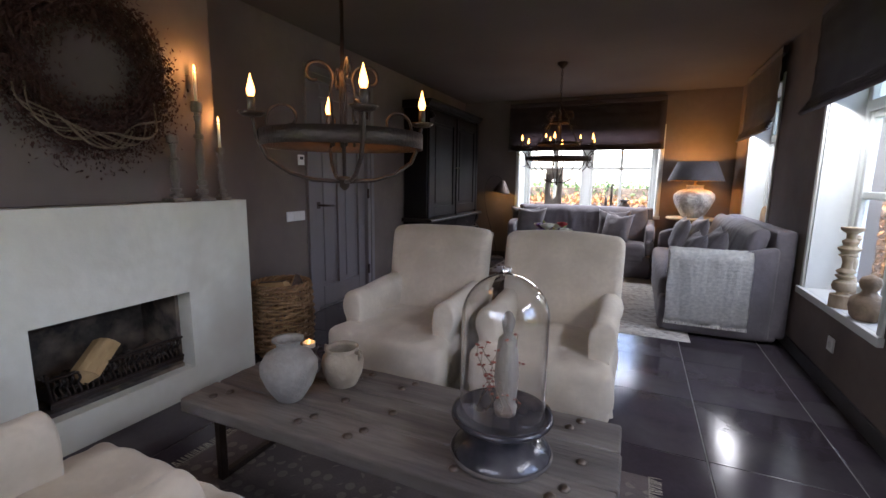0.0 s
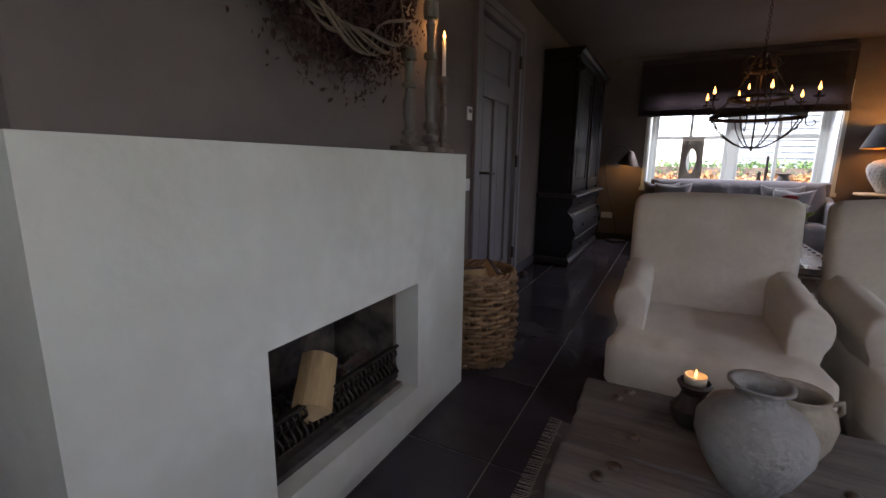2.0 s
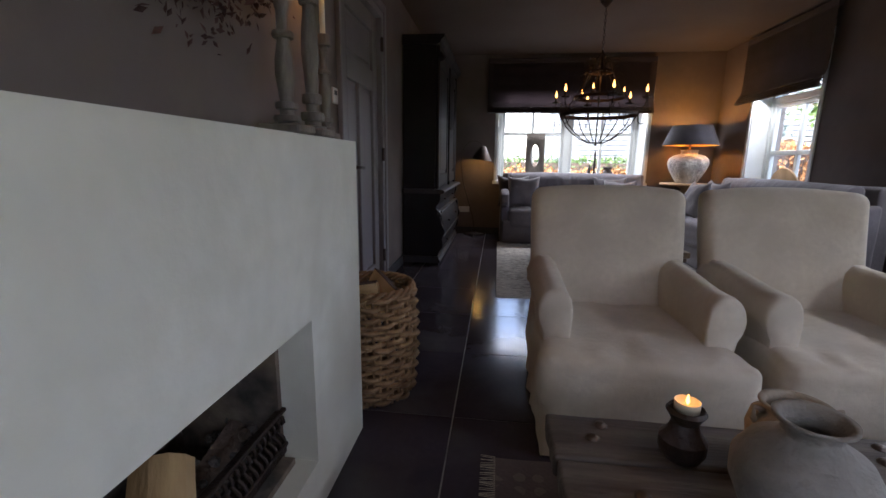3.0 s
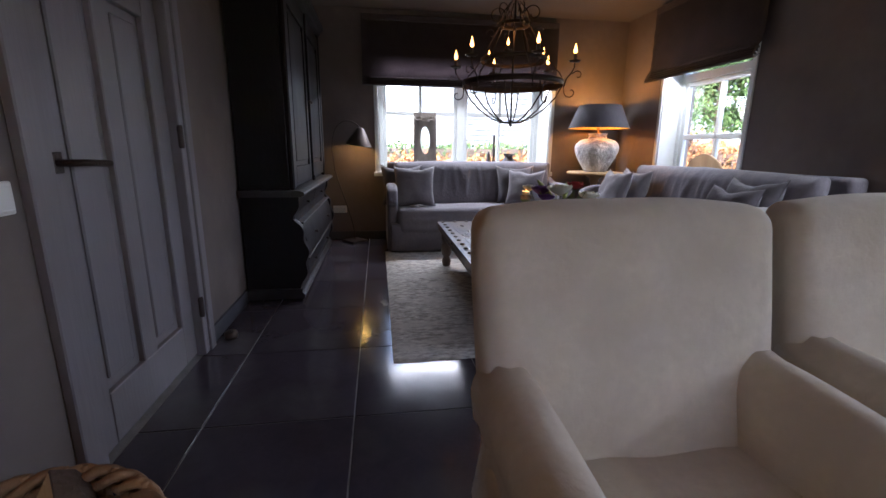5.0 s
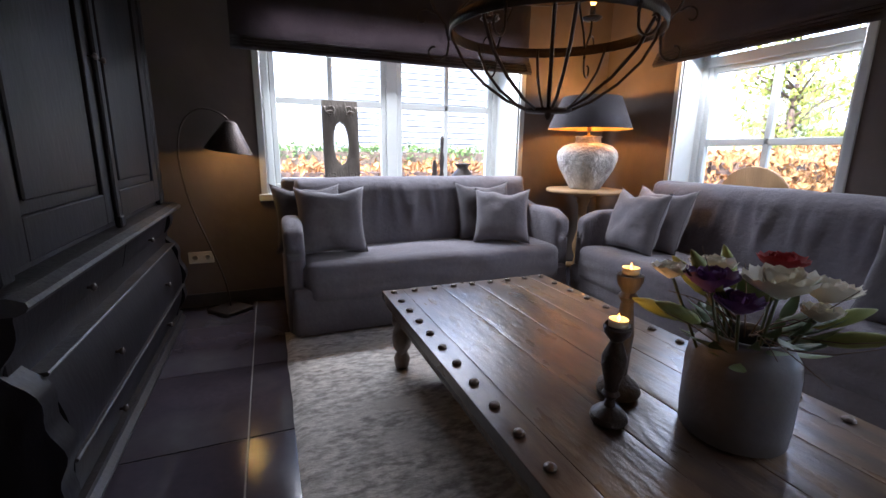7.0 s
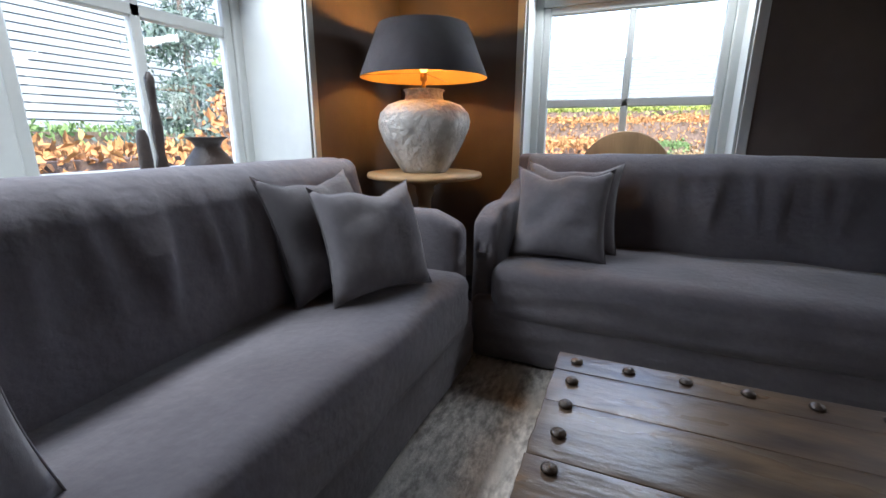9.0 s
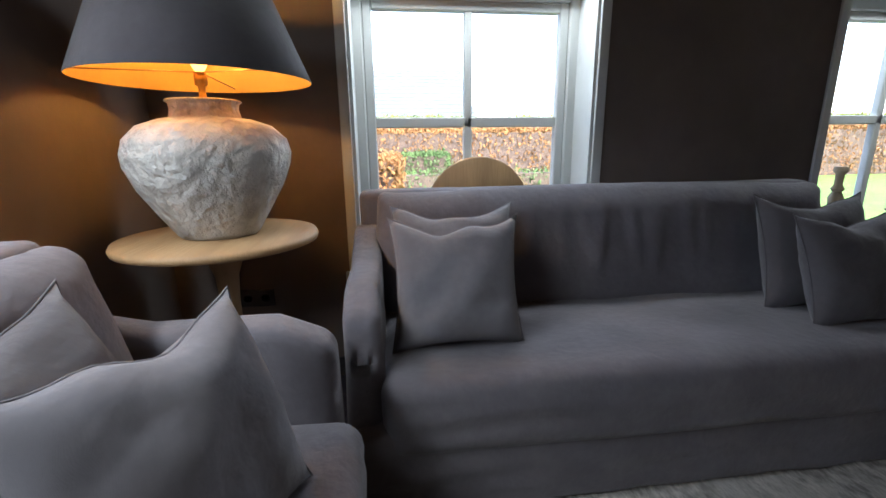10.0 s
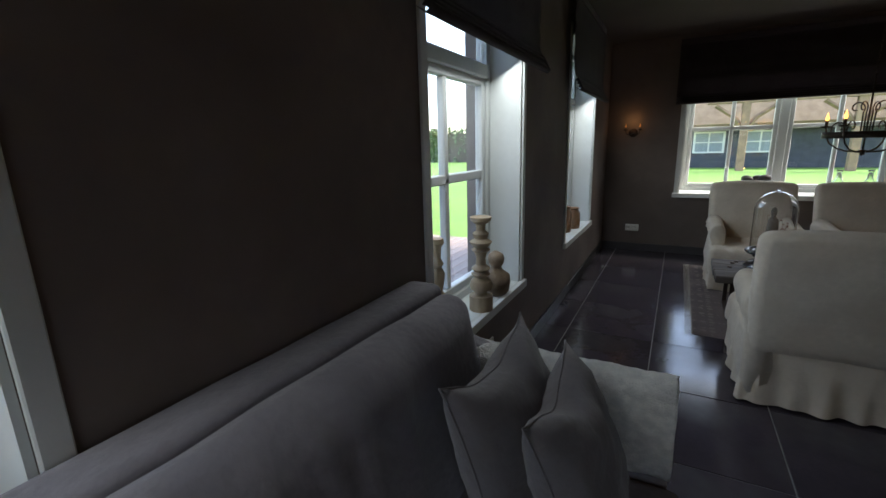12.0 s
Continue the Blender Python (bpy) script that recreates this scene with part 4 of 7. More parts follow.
# ---- wreath and candles on the mantel ----
def wreath():
    e = thing("wreath", -2.135, 1.06, 1.66, 0, "large dark wreath of dried red leaves and willow twigs", "wreath")
    random.seed(11)
    bm = bmesh.new()
    for k in range(46):
        R = random.uniform(0.22, 0.32)
        ph, a0, span = random.random() * 6.28, random.random() * 6.28, random.uniform(1.6, 4.4)
        pts = []
        for i in range(22):
            a = a0 + span * i / 21
            rr = R + 0.03 * math.sin(3 * a + ph) + 0.012 * math.sin(7 * a + ph)
            pts.append((0.035 * math.sin(2.3 * a + ph) - 0.005, rr * math.cos(a), rr * math.sin(a)))
        tube(pts, random.uniform(0.0025, 0.005), bm, 5)
    tagged(part("twig_ring", bm, M_DRIED, e), "interlaced dark twigs", kind="stuff")
    willow = mat("pale_willow", (0.17, 0.125, 0.085), (0.11, 0.08, 0.055), 0.8, 0, 20, 80, 0.3)
    for k in range(9):
        ph, a0 = random.random() * 6.28, random.uniform(3.5, 4.4)
        part("willow_stem", tube([(0.05 + 0.015 * math.sin(i * 0.5 + ph), (0.30 + 0.04 * math.sin(i * 0.45 + ph)) * math.cos(a0 + 0.085 * i), (0.31 + 0.035 * math.sin(i * 0.45 + ph)) * math.sin(a0 + 0.085 * i)) for i in range(20)], 0.0035, seg=6), willow, e, "pale looping willow stem")
    vs, fs = [], []
    for k in range(9000):
        a = random.random() * 6.28
        rr = 0.27 + random.gauss(0, 0.052)
        c = Vector((random.gauss(0, 0.022) + 0.005, rr * math.cos(a), rr * math.sin(a)))
        m = Euler((random.random() * 6, random.random() * 6, random.random() * 6)).to_matrix()
        s = random.uniform(0.006, 0.015)
        b = len(vs)
        vs += [c + m @ Vector(v) * s for v in ((-1, 0, 0), (0, -0.5, 0.15), (1, 0, 0), (0, 0.5, 0.15))]
        fs.append((b, b + 1, b + 2, b + 3))
    for k in range(900):
        a = random.gauss(-1.3, 0.8)
        rr = 0.33 + abs(random.gauss(0, 0.06))
        c = Vector((random.uniform(-0.03, 0.02), rr * math.cos(a), rr * math.sin(a)))
        m = Euler((random.random() * 6, random.random() * 6, random.random() * 6)).to_matrix()
        s = random.uniform(0.005, 0.011)
        b = len(vs)
        vs += [c + m @ Vector(v) * s for v in ((-1, 0, 0), (0, -0.5, 0.15), (1, 0, 0), (0, 0.5, 0.15))]
        fs.append((b, b + 1, b + 2, b + 3))
    me = bpy.data.meshes.new("leaves")
    me.from_pydata([tuple(v) for v in vs], [], fs)
    me.materials.append(M_DRIED)
    ob = new("leaves", me)
    ob.parent = e
    tagged(ob, "dry red-brown leaves", kind="stuff")


wreath()


def flame(parent, x, y, z, s=1.0):
    part("flame", lathe([(0.0015 * s, 0), (0.005 * s, 0.006 * s), (0.006 * s, 0.012 * s), (0.004 * s, 0.022 * s), (0.0006, 0.034 * s)], 10), M_FLAME, parent, "small burning flame", at=pose(x, y, z))


def candlestick(x, y, z, prof, material, label, candle=0.0, cr=0.010, lit=False, square=0.0, seg=28, group="candlesticks"):
    e = thing("candlestick", x, y, z, 0, label, "candlestick", group)
    h = prof[-1][1]
    part("stem", lathe(prof, seg, wob=0.012), material, e, smooth="sharp")
    if square:
        part("foot", boxes((-square, -square, 0, square, square, 0.02), bev=0.004), material, e, smooth=False)
    if candle:
        part("candle", lathe([(cr, 0), (cr, candle - 0.003), (cr * 0.8, candle), (cr * 0.2, candle - 0.002)], 16), M_WAX, e, "ivory wax candle", at=pose(0, 0, h - 0.002))
        part("wick", tube([(0, 0, h + candle - 0.004), (0.001, 0, h + candle + 0.006)], 0.0009, seg=5), M_DARKPLASTIC, e)
        if lit:
            flame(e, 0, 0, h + candle + 0.001)
    return e


def scaled(prof, h, r):
    top = prof[-1][1]
    return [(a * r, b * h / top) for a, b in prof]


BAL = [(1.0, 0), (1.0, 0.05), (0.6, 0.055), (0.6, 0.075), (0.85, 0.08), (0.9, 0.1), (0.85, 0.12), (0.45, 0.125), (0.45, 0.16), (0.7, 0.165), (0.74, 0.19), (0.7, 0.21), (0.42, 0.215), (0.5, 0.3), (0.64, 0.4), (0.6, 0.5), (0.42, 0.6), (0.4, 0.63), (0.66, 0.635), (0.72, 0.655), (0.66, 0.675), (0.4, 0.68), (0.38, 0.8), (0.55, 0.86), (0.4, 0.865), (0.4, 0.89), (0.75, 0.9), (0.8, 0.95), (0.75, 1.0)]
MZ = 1.066
candlestick(-2.135, 1.555, MZ, scaled(BAL, 0.53, 0.036), M_GREYWOOD, "tall weathered turned candlestick with a lit candle", 0.155, 0.008, True, 0.048)
candlestick(-2.155, 1.70, MZ, scaled(BAL, 0.30, 0.030), M_GREYWOOD, "slim weathered turned candlestick with a lit candle", 0.14, 0.008, True, 0.034)
candlestick(-2.135, 1.405, MZ, scaled(BAL, 0.34, 0.036), M_GREYWOOD, "weathered turned candlestick without a candle", 0.0, 0.01, False, 0.05)
glow(-2.11, 1.555, MZ + 0.53 + 0.18, 0.10, r=0.006)
glow(-2.13, 1.70, MZ + 0.30 + 0.165, 0.08, r=0.006)


# ---- small fittings on the walls ----
def plate(name, m, w, h, label, category, material=None, holes=0):
    """A flat fitting; local x along the wall, y into the room."""
    e = new(name)
    e.matrix_basis = m
    tagged(e, label, category)
    part("faceplate", boxes((-w / 2, 0, -h / 2, w / 2, 0.011, h / 2), bev=0.004), material or M_PLASTIC, e, smooth=False)
    for i in range(holes):
        cx = (i - (holes - 1) / 2) * w / holes
        if name == "light_switch":
            part("rocker", boxes((cx - w / holes * 0.40, 0.011, -h * 0.36, cx + w / holes * 0.40, 0.015, h * 0.36), bev=0.002), material or M_PLASTIC, e, smooth=False)
        else:
            part("outlet", lathe([(0.021, 0), (0.021, 0.003), (0.017, 0.0034), (0.0165, -0.002)], 20), M_PLASTIC if material is None else material, e, at=pose(cx, 0.011, 0, -90))


plate("thermostat", pose(W, 2.785, 1.35, 0, 0, -90), 0.075, 0.085, "small white wall thermostat beside the door", "thermostat")
part("display", boxes((-0.02, 0.0, 0.0, 0.02, 0.0015, 0.024)), M_DARKPLASTIC, bpy.data.objects["thermostat"], "grey display", smooth=False, at=pose(0, 0.0112, 0.003))
plate("light_switch", pose(W, 2.70, 0.885, 0, 0, -90), 0.215, 0.08, "white triple light switch beside the door", "light switch", None, 3)
plate("wall_socket", pose(-2.08, N, 0.34, 0, 0, 180), 0.15, 0.08, "white double socket near the floor lamp", "socket", None, 2)
plate("wall_socket", pose(0.82, S, 0.28, 0, 0, 0), 0.15, 0.08, "white double socket on the garden wall", "socket", None, 2)
plate("wall_socket", pose(E, 3.01, 0.285, 0, 0, 90), 0.085, 0.085, "white socket under the window sill", "socket", None, 1)
plate("wall_socket", pose(E, 6.24, 0.40, 0, 0, 90), 0.15, 0.08, "dark double socket behind the side table", "socket", M_SKIRT, 2)
e = thing("door_stop", -2.46, 3.95, 0, 0, "round metal door stop on the floor", "door stop")
part("cap", lathe([(0.032, 0), (0.034, 0.01), (0.034, 0.028), (0.028, 0.036), (0.01, 0.038)], 24), M_STUD, e)


# ---- log basket ----
def basket():
    e = thing("log_basket", -2.16, 2.13, 0, 0, "round brown wicker basket filled with split logs", "basket")
    R, Hh = 0.185, 0.49
    n = 22
    for i in range(n):
        a = 2 * math.pi * i / n
        for o in (-0.012, 0.012):
            part("stake", tube([((R + 0.018 * math.sin(z / Hh * 3.1)) * math.cos(a + o / R), (R + 0.018 * math.sin(z / Hh * 3.1)) * math.sin(a + o / R), z) for z in [Hh * k / 8 for k in range(9)]], 0.006, seg=5), M_WICKER, e)
    rows = 19
    for r in range(rows):
        z = 0.012 + (Hh - 0.05) * r / (rows - 1)
        pts = []
        for k in range(88):
            a = 2 * math.pi * k / 88
            rr = R + 0.018 * math.sin(z / Hh * 3.1) + 0.011 * math.sin(11 * a + math.pi * r)
            pts.append((rr * math.cos(a), rr * math.sin(a), z + 0.004 * math.sin(5 * a + r * 2.1)))
        part("weaver", tube(pts, 0.0105, seg=6, closed=True), M_WICKER, e)
    for k in range(3):
        pts = []
        for i in range(110):
            a = 2 * math.pi * i / 110
            pts.append(((R + 0.010 * math.cos(9 * a + k * 2.1)) * math.cos(a), (R + 0.010 * math.cos(9 * a + k * 2.1)) * math.sin(a), Hh - 0.02 + 0.014 * math.sin(9 * a + k * 2.1)))
        part("rim", tube(pts, 0.009, seg=6, closed=True), M_WICKER, e, "plaited rim")
    part("base", lathe([(R - 0.02, 0.004), (R - 0.005, 0.012), (R - 0.02, 0.02)], 32), M_WICKER, e)


basket()
for k, (dx, dy, dz, a, b, c) in enumerate(((0.02, 0.05, 0.42, 10, 20, 40), (-0.07, -0.03, 0.40, -8, -12, 100), (0.06, -0.07, 0.37, 14, 8, 160), (-0.02, 0.02, 0.33, 0, 30, 75))):
    log(-2.16 + dx, 2.13 + dy, dz, pose(0, 0, 0, a, b, c), 0.24, 0.075, "split firewood log lying in the basket")


# ---- pots, candle and glass dome on the plank table ----
def pot(name, x, y, z, prof, material, label, category, ears=False, seg=40, wob=0.015):
    e = thing(name, x, y, z, 0, label, category)
    part("body", lathe(prof, seg, close=False, wob=wob), material, e)
    part("base", lathe([(prof[0][0] * 0.98, 0.0), (prof[0][0], 0.002)], seg), material, e)
    if ears:
        for s in (-1, 1):
            part("handle", tube([(s * ears[0], 0, ears[1]), (s * (ears[0] + 0.018), 0, ears[1] + 0.008), (s * (ears[0] + 0.02), 0, ears[1] - 0.012), (s * (ears[0] + 0.008), 0, ears[1] - 0.028)], 0.007), material, e)
    return e


TZ = 0.361
pot("clay_vase", -1.095, 1.075, TZ, [(0.045, 0), (0.055, 0.012), (0.085, 0.06), (0.105, 0.11), (0.105, 0.145), (0.085, 0.18), (0.052, 0.198), (0.042, 0.21), (0.044, 0.225), (0.058, 0.236), (0.058, 0.242), (0.047, 0.238), (0.036, 0.212), (0.048, 0.195), (0.09, 0.15), (0.09, 0.10), (0.04, 0.012)], M_CLAY, "round grey unglazed clay vase with a narrow neck", "vase")
pot("clay_pot", -0.99, 1.265, TZ, [(0.055, 0), (0.06, 0.008), (0.078, 0.05), (0.085, 0.095), (0.078, 0.125), (0.062, 0.14), (0.06, 0.146), (0.068, 0.156), (0.066, 0.160), (0.056, 0.156), (0.052, 0.145), (0.07, 0.12), (0.072, 0.08), (0.05, 0.01)], M_CLAY2, "sand-coloured clay pot with small ears", "pot", (0.066, 0.142))
c = candlestick(-1.19, 1.295, TZ, [(0.04, 0), (0.05, 0.02), (0.05, 0.045), (0.034, 0.065), (0.028, 0.085), (0.036, 0.10), (0.042, 0.11), (0.036, 0.118), (0.034, 0.112)], M_DARKWOOD, "squat dark candle holder with a burning tea light")
part("tealight", lathe([(0.026, 0), (0.027, 0.022), (0.0255, 0.022), (0.025, 0.014), (0.003, 0.013)], 24), M_WAX, c, "glowing tea light", at=pose(0, 0, 0.112))
flame(c, 0, 0, 0.126, 0.7)
glow(-1.19, 1.295, TZ + 0.17, 0.005, r=0.006)


def bell_jar():
    x, y = -0.265, 1.10
    e = thing("bell_jar", x, y, TZ, 0, "tall clear glass dome on a turned black stand", "bell jar")
    e.scale = (1.15, 1.15, 1.07)
    st = part("stand", lathe([(0.13, 0), (0.135, 0.012), (0.13, 0.022), (0.118, 0.038), (0.09, 0.055), (0.07, 0.062), (0.062, 0.07), (0.075, 0.078), (0.09, 0.082), (0.085, 0.09), (0.10, 0.10), (0.128, 0.108), (0.136, 0.118), (0.134, 0.128), (0.12, 0.13), (0.118, 0.124), (0.02, 0.123)], 56), M_LACQUER, e, "worn black lacquered wood")
    part("foot_ring", lathe([(0.1345, 0.002), (0.1385, 0.008), (0.1345, 0.015)], 56, close=False), M_OLDWOOD, st, "worn pale foot ring")
    prof, hh, r = [], 0.425, 0.113
    for k in range(6):
        prof.append((r, 0.128 + hh * 0.66 * k / 5))
    for k in range(1, 11):
        a = k / 10 * math.pi / 2
        prof.append((r * math.cos(a) + 0.0005, 0.128 + hh * 0.66 + 0.122 * math.sin(a)))
    inner = [(max(a - 0.0025, 0.0004), b - (0.0025 if b > 0.42 else 0)) for a, b in prof][::-1]
    g = part("dome", lathe(prof + inner, 48, close=False), M_GLASS, e, "clear glass dome")
    g.visible_shadow = False
    part("knob", lathe([(0.004, 0), (0.011, 0.006), (0.013, 0.013), (0.008, 0.02), (0.002, 0.022)], 20), M_GLASS, e, at=pose(0, 0, 0.530))


bell_jar()
# plain stone figure under the dome
bm = lathe([(0.030, 0), (0.032, 0.02), (0.026, 0.026), (0.028, 0.04), (0.034, 0.09), (0.032, 0.14), (0.027, 0.175), (0.012, 0.19), (0.016, 0.205), (0.018, 0.222), (0.010, 0.238), (0.003, 0.242)], 20, wob=0.14)
st = part("statuette", bm, M_STATUE, None)
st.matrix_basis = pose(-0.255, 1.10, TZ + 0.132) @ Matrix.Diagonal((1.1, 1.1, 1.34, 1))
tagged(st, "small weathered stone figure under a glass dome", "statue")
e = thing("dried_flowers", -0.28, 1.11, TZ + 0.132, 0, "dried red sprigs round the figure under glass", "dried flowers")
random.seed(7)
bm, lf = bmesh.new(), bmesh.new()
for k in range(9):
    a = 0.7 * k
    pts = [(0.05 * math.cos(a) + 0.02 * math.sin(i * 0.9 + k), 0.05 * math.sin(a) + 0.015 * math.cos(i * 0.8 + k), i * 0.03 * (0.6 + 0.08 * k)) for i in range(8)]
    tube(pts, 0.0012, bm, 4)
    for p in pts[2:]:
        for q in range(2):
            bmesh.ops.create_icosphere(lf, subdivisions=1, radius=random.uniform(0.003, 0.007), matrix=Matrix.Translation(Vector(p) + Vector((random.uniform(-0.008, 0.008), random.uniform(-0.008, 0.008), 0))) @ Matrix.Diagonal((1, 1, 0.5, 1)))
part("sprig", bm, M_TWIG, e)
part("petals", lf, mat("dried_red_petal", (0.24, 0.05, 0.03), (0.15, 0.03, 0.02), 0.85), e, "dry orange-red petals", smooth=False)


# ---- chandeliers ----
def scroll(c, u, r0, turns, a0, flip=1, n=22):
    """A flat spiral in the plane of u and z, from its rim inwards."""
    pts = []
    for i in range(n):
        t = i / (n - 1)
        a = a0 + flip * turns * 2 * math.pi * t
        r = r0 * (1 - 0.75 * t)
        pts.append(c + u * (r * math.cos(a)) + Vector((0, 0, r * math.sin(a))))
    return pts


def bulb_set(e, c, s=1.0, plate_r=0.036, glass_mat=None):
    part("drip_pan", lathe([(0.006, -0.006), (plate_r * 0.7, -0.003), (plate_r, 0.006), (plate_r * 0.96, 0.008), (plate_r * 0.6, 0.001), (0.006, 0.001)], 20), M_IRON, e, at=pose(*c))
    part("candle_sleeve", lathe([(0.0115 * s, 0), (0.0115 * s, 0.05 * s), (0.009 * s, 0.052 * s)], 14), M_DARKWOOD, e, at=pose(*c))
    part("bulb", lathe([(0.007 * s, 0.052 * s), (0.0115 * s, 0.062 * s), (0.0128 * s, 0.070 * s), (0.0092 * s, 0.086 * s), (0.0045 * s, 0.103 * s), (0.0008, 0.118 * s)], 12), glass_mat or M_BULB, e, "glowing candle bulb", at=pose(*c))


def strap_ring(R, z, h, t, seg=56):
    return lathe([(R, z - h / 2), (R + t, z - h / 2), (R + t, z + h / 2), (R, z + h / 2), (R, z - h / 2)], seg, close=False)


def chandelier_small():
    cx, cy = -0.715, 0.934
    e = thing("chandelier", cx, cy, 1.19, 0, "wrought-iron basket chandelier with four lit candle bulbs", "chandelier", "iron chandeliers")
    part("ring", strap_ring(0.222, 0.115, 0.042, 0.005), M_IRON, e, "broad iron band")
    for k in range(4):
        a = radians(48 + 90 * k)
        u = Vector((math.cos(a), math.sin(a), 0))
        pts = [u * r + Vector((0, 0, z)) for r, z in ((0.012, 0.0), (0.09, 0.005), (0.15, 0.022), (0.205, 0.06), (0.231, 0.115), (0.236, 0.16), (0.24, 0.172))]
        part("arm", tube(pts, 0.006, seg=8), M_IRON, e, "curved iron arm")
        part("scroll", tube([u * 0.212 + Vector((0, 0, 0.11))] + scroll(u * 0.155 + Vector((0, 0, 0.165)), u, 0.055, 0.8, -0.6, 1), 0.0045, seg=6), M_IRON, e)
        part("scroll", tube([u * 0.03 + Vector((0, 0, 0.10))] + scroll(u * 0.075 + Vector((0, 0, 0.29)), u, 0.05, 0.9, math.pi * 1.2, -1), 0.0045, seg=6), M_IRON, e)
        bulb_set(e, tuple(u * 0.24 + Vector((0, 0, 0.172))), 0.88)
    part("rod", tube([(0, 0, -0.005), (0, 0, 0.5)], 0.006), M_IRON, e)
    part("knob", lathe([(0.004, -0.025), (0.014, -0.015), (0.016, 0.0), (0.024, 0.004), (0.024, 0.012), (0.008, 0.016)], 16), M_IRON, e)
    top = H - 1.19
    bm = bmesh.new()
    z = 0.5
    i = 0
    while z < top - 0.07:
        pts = []
        for k in range(12):
            a = 2 * math.pi * k / 12
            p = Vector((0.010 * math.cos(a), 0, 0.018 * math.sin(a)))
            if i % 2:
                p = Vector((0, p.x, p.z))
            pts.append(p + Vector((0, 0, z + 0.012)))
        tube(pts, 0.0025, bm, 5, closed=True)
        z += 0.029
        i += 1
    part("chain", bm, M_IRON, e)
    part("ceiling_rose", lathe([(0.01, top - 0.06), (0.045, top - 0.02), (0.05, top)], 24), M_IRON, e)


def chandelier_large():
    cx, cy = -0.735, 4.65
    e = thing("chandelier", cx, cy, 1.19, 0, "large two-tier wrought-iron chandelier with lit candle bulbs", "chandelier", "iron chandeliers")
    part("ring", strap_ring(0.335, 0.25, 0.034, 0.005), M_IRON, e, "broad lower iron band")
    part("ring", strap_ring(0.215, 0.40, 0.026, 0.005), M_IRON, e, "upper iron band")
    part("ring", strap_ring(0.095, 0.62, 0.02, 0.004, 32), M_IRON, e, "small crown band")
    n = 8
    for k in range(n):
        a = radians(-25 + 360 / n * k)
        u = Vector((math.cos(a), math.sin(a), 0))
        part("basket_strap", tube([u * r + Vector((0, 0, z)) for r, z in ((0.07, 0.0), (0.14, 0.03), (0.22, 0.085), (0.29, 0.155), (0.328, 0.225), (0.335, 0.26))], 0.0055, seg=6), M_IRON, e)
    for k in range(6):
        a = radians(-26 + 60 * k)
        u = Vector((math.cos(a), math.sin(a), 0))
        part("arm", tube([u * r + Vector((0, 0, z)) for r, z in ((0.34, 0.22), (0.352, 0.27), (0.385, 0.31), (0.40, 0.34), (0.40, 0.372))], 0.005, seg=6), M_IRON, e)
        part("scroll", tube([u * 0.34 + Vector((0, 0, 0.24))] + scroll(u * 0.385 + Vector((0, 0, 0.19)), u, 0.042, 0.75, math.pi, 1), 0.004, seg=6), M_IRON, e)
        part("scroll", tube([u * 0.375 + Vector((0, 0, 0.30))] + scroll(u * 0.425 + Vector((0, 0, 0.29)), u, 0.032, 0.75, math.pi * 0.8, -1), 0.0035, seg=6), M_IRON, e)
        bulb_set(e, tuple(u * 0.40 + Vector((0, 0, 0.375))), 0.95, 0.040)
        part("strut", tube([u * r + Vector((0, 0, z)) for r, z in ((0.335, 0.26), (0.31, 0.31), (0.26, 0.36), (0.22, 0.41), (0.17, 0.50), (0.11, 0.60), (0.08, 0.70), (0.03, 0.76))], 0.0045, seg=6), M_IRON, e)
        part("scroll", tube(scroll(u * 0.12 + Vector((0, 0, 0.68)), u, 0.06, 1.0, math.pi, -1), 0.004, seg=6), M_IRON, e)
        part("scroll", tube(scroll(u * 0.155 + Vector((0, 0, 0.575)), u, 0.035, 0.9, 0, 1), 0.0035, seg=6), M_IRON, e)
        if k % 2 == 0:
            b = radians(4 + 60 * k)
            v = Vector((math.cos(b), math.sin(b), 0))
            bulb_set(e, tuple(v * 0.218 + Vector((0, 0, 0.415))), 0.7, 0.028)
    part("rod", tube([(0, 0, 0.0), (0, 0, 0.8)], 0.007), M_IRON, e)
    part("hub", lathe([(0.003, -0.03), (0.010, -0.02), (0.012, -0.008), (0.075, -0.006), (0.078, 0.004), (0.012, 0.008)], 24), M_IRON, e)
    top = H - 1.19
    bm = bmesh.new()
    z, i = 0.8, 0
    while z < top - 0.07:
        pts = []
        for k in range(12):
            a = 2 * math.pi * k / 12
            p = Vector((0.010 * math.cos(a), 0, 0.018 * math.sin(a)))
            if i % 2:
                p = Vector((0, p.x, p.z))
            pts.append(p + Vector((0, 0, z + 0.012)))
        tube(pts, 0.0025, bm, 5, closed=True)
        z += 0.029
        i += 1
    part("chain", bm, M_IRON, e)
    part("ceiling_rose", lathe([(0.01, top - 0.06), (0.05, top - 0.02), (0.055, top)], 24), M_IRON, e)


chandelier_small()
chandelier_large()
glow(-0.715, 0.934, 1.50, 0.11, (1.0, 0.46, 0.13), 0.08)
glow(-0.735, 4.65, 1.78, 0.07, (1.0, 0.46, 0.13), 0.08)


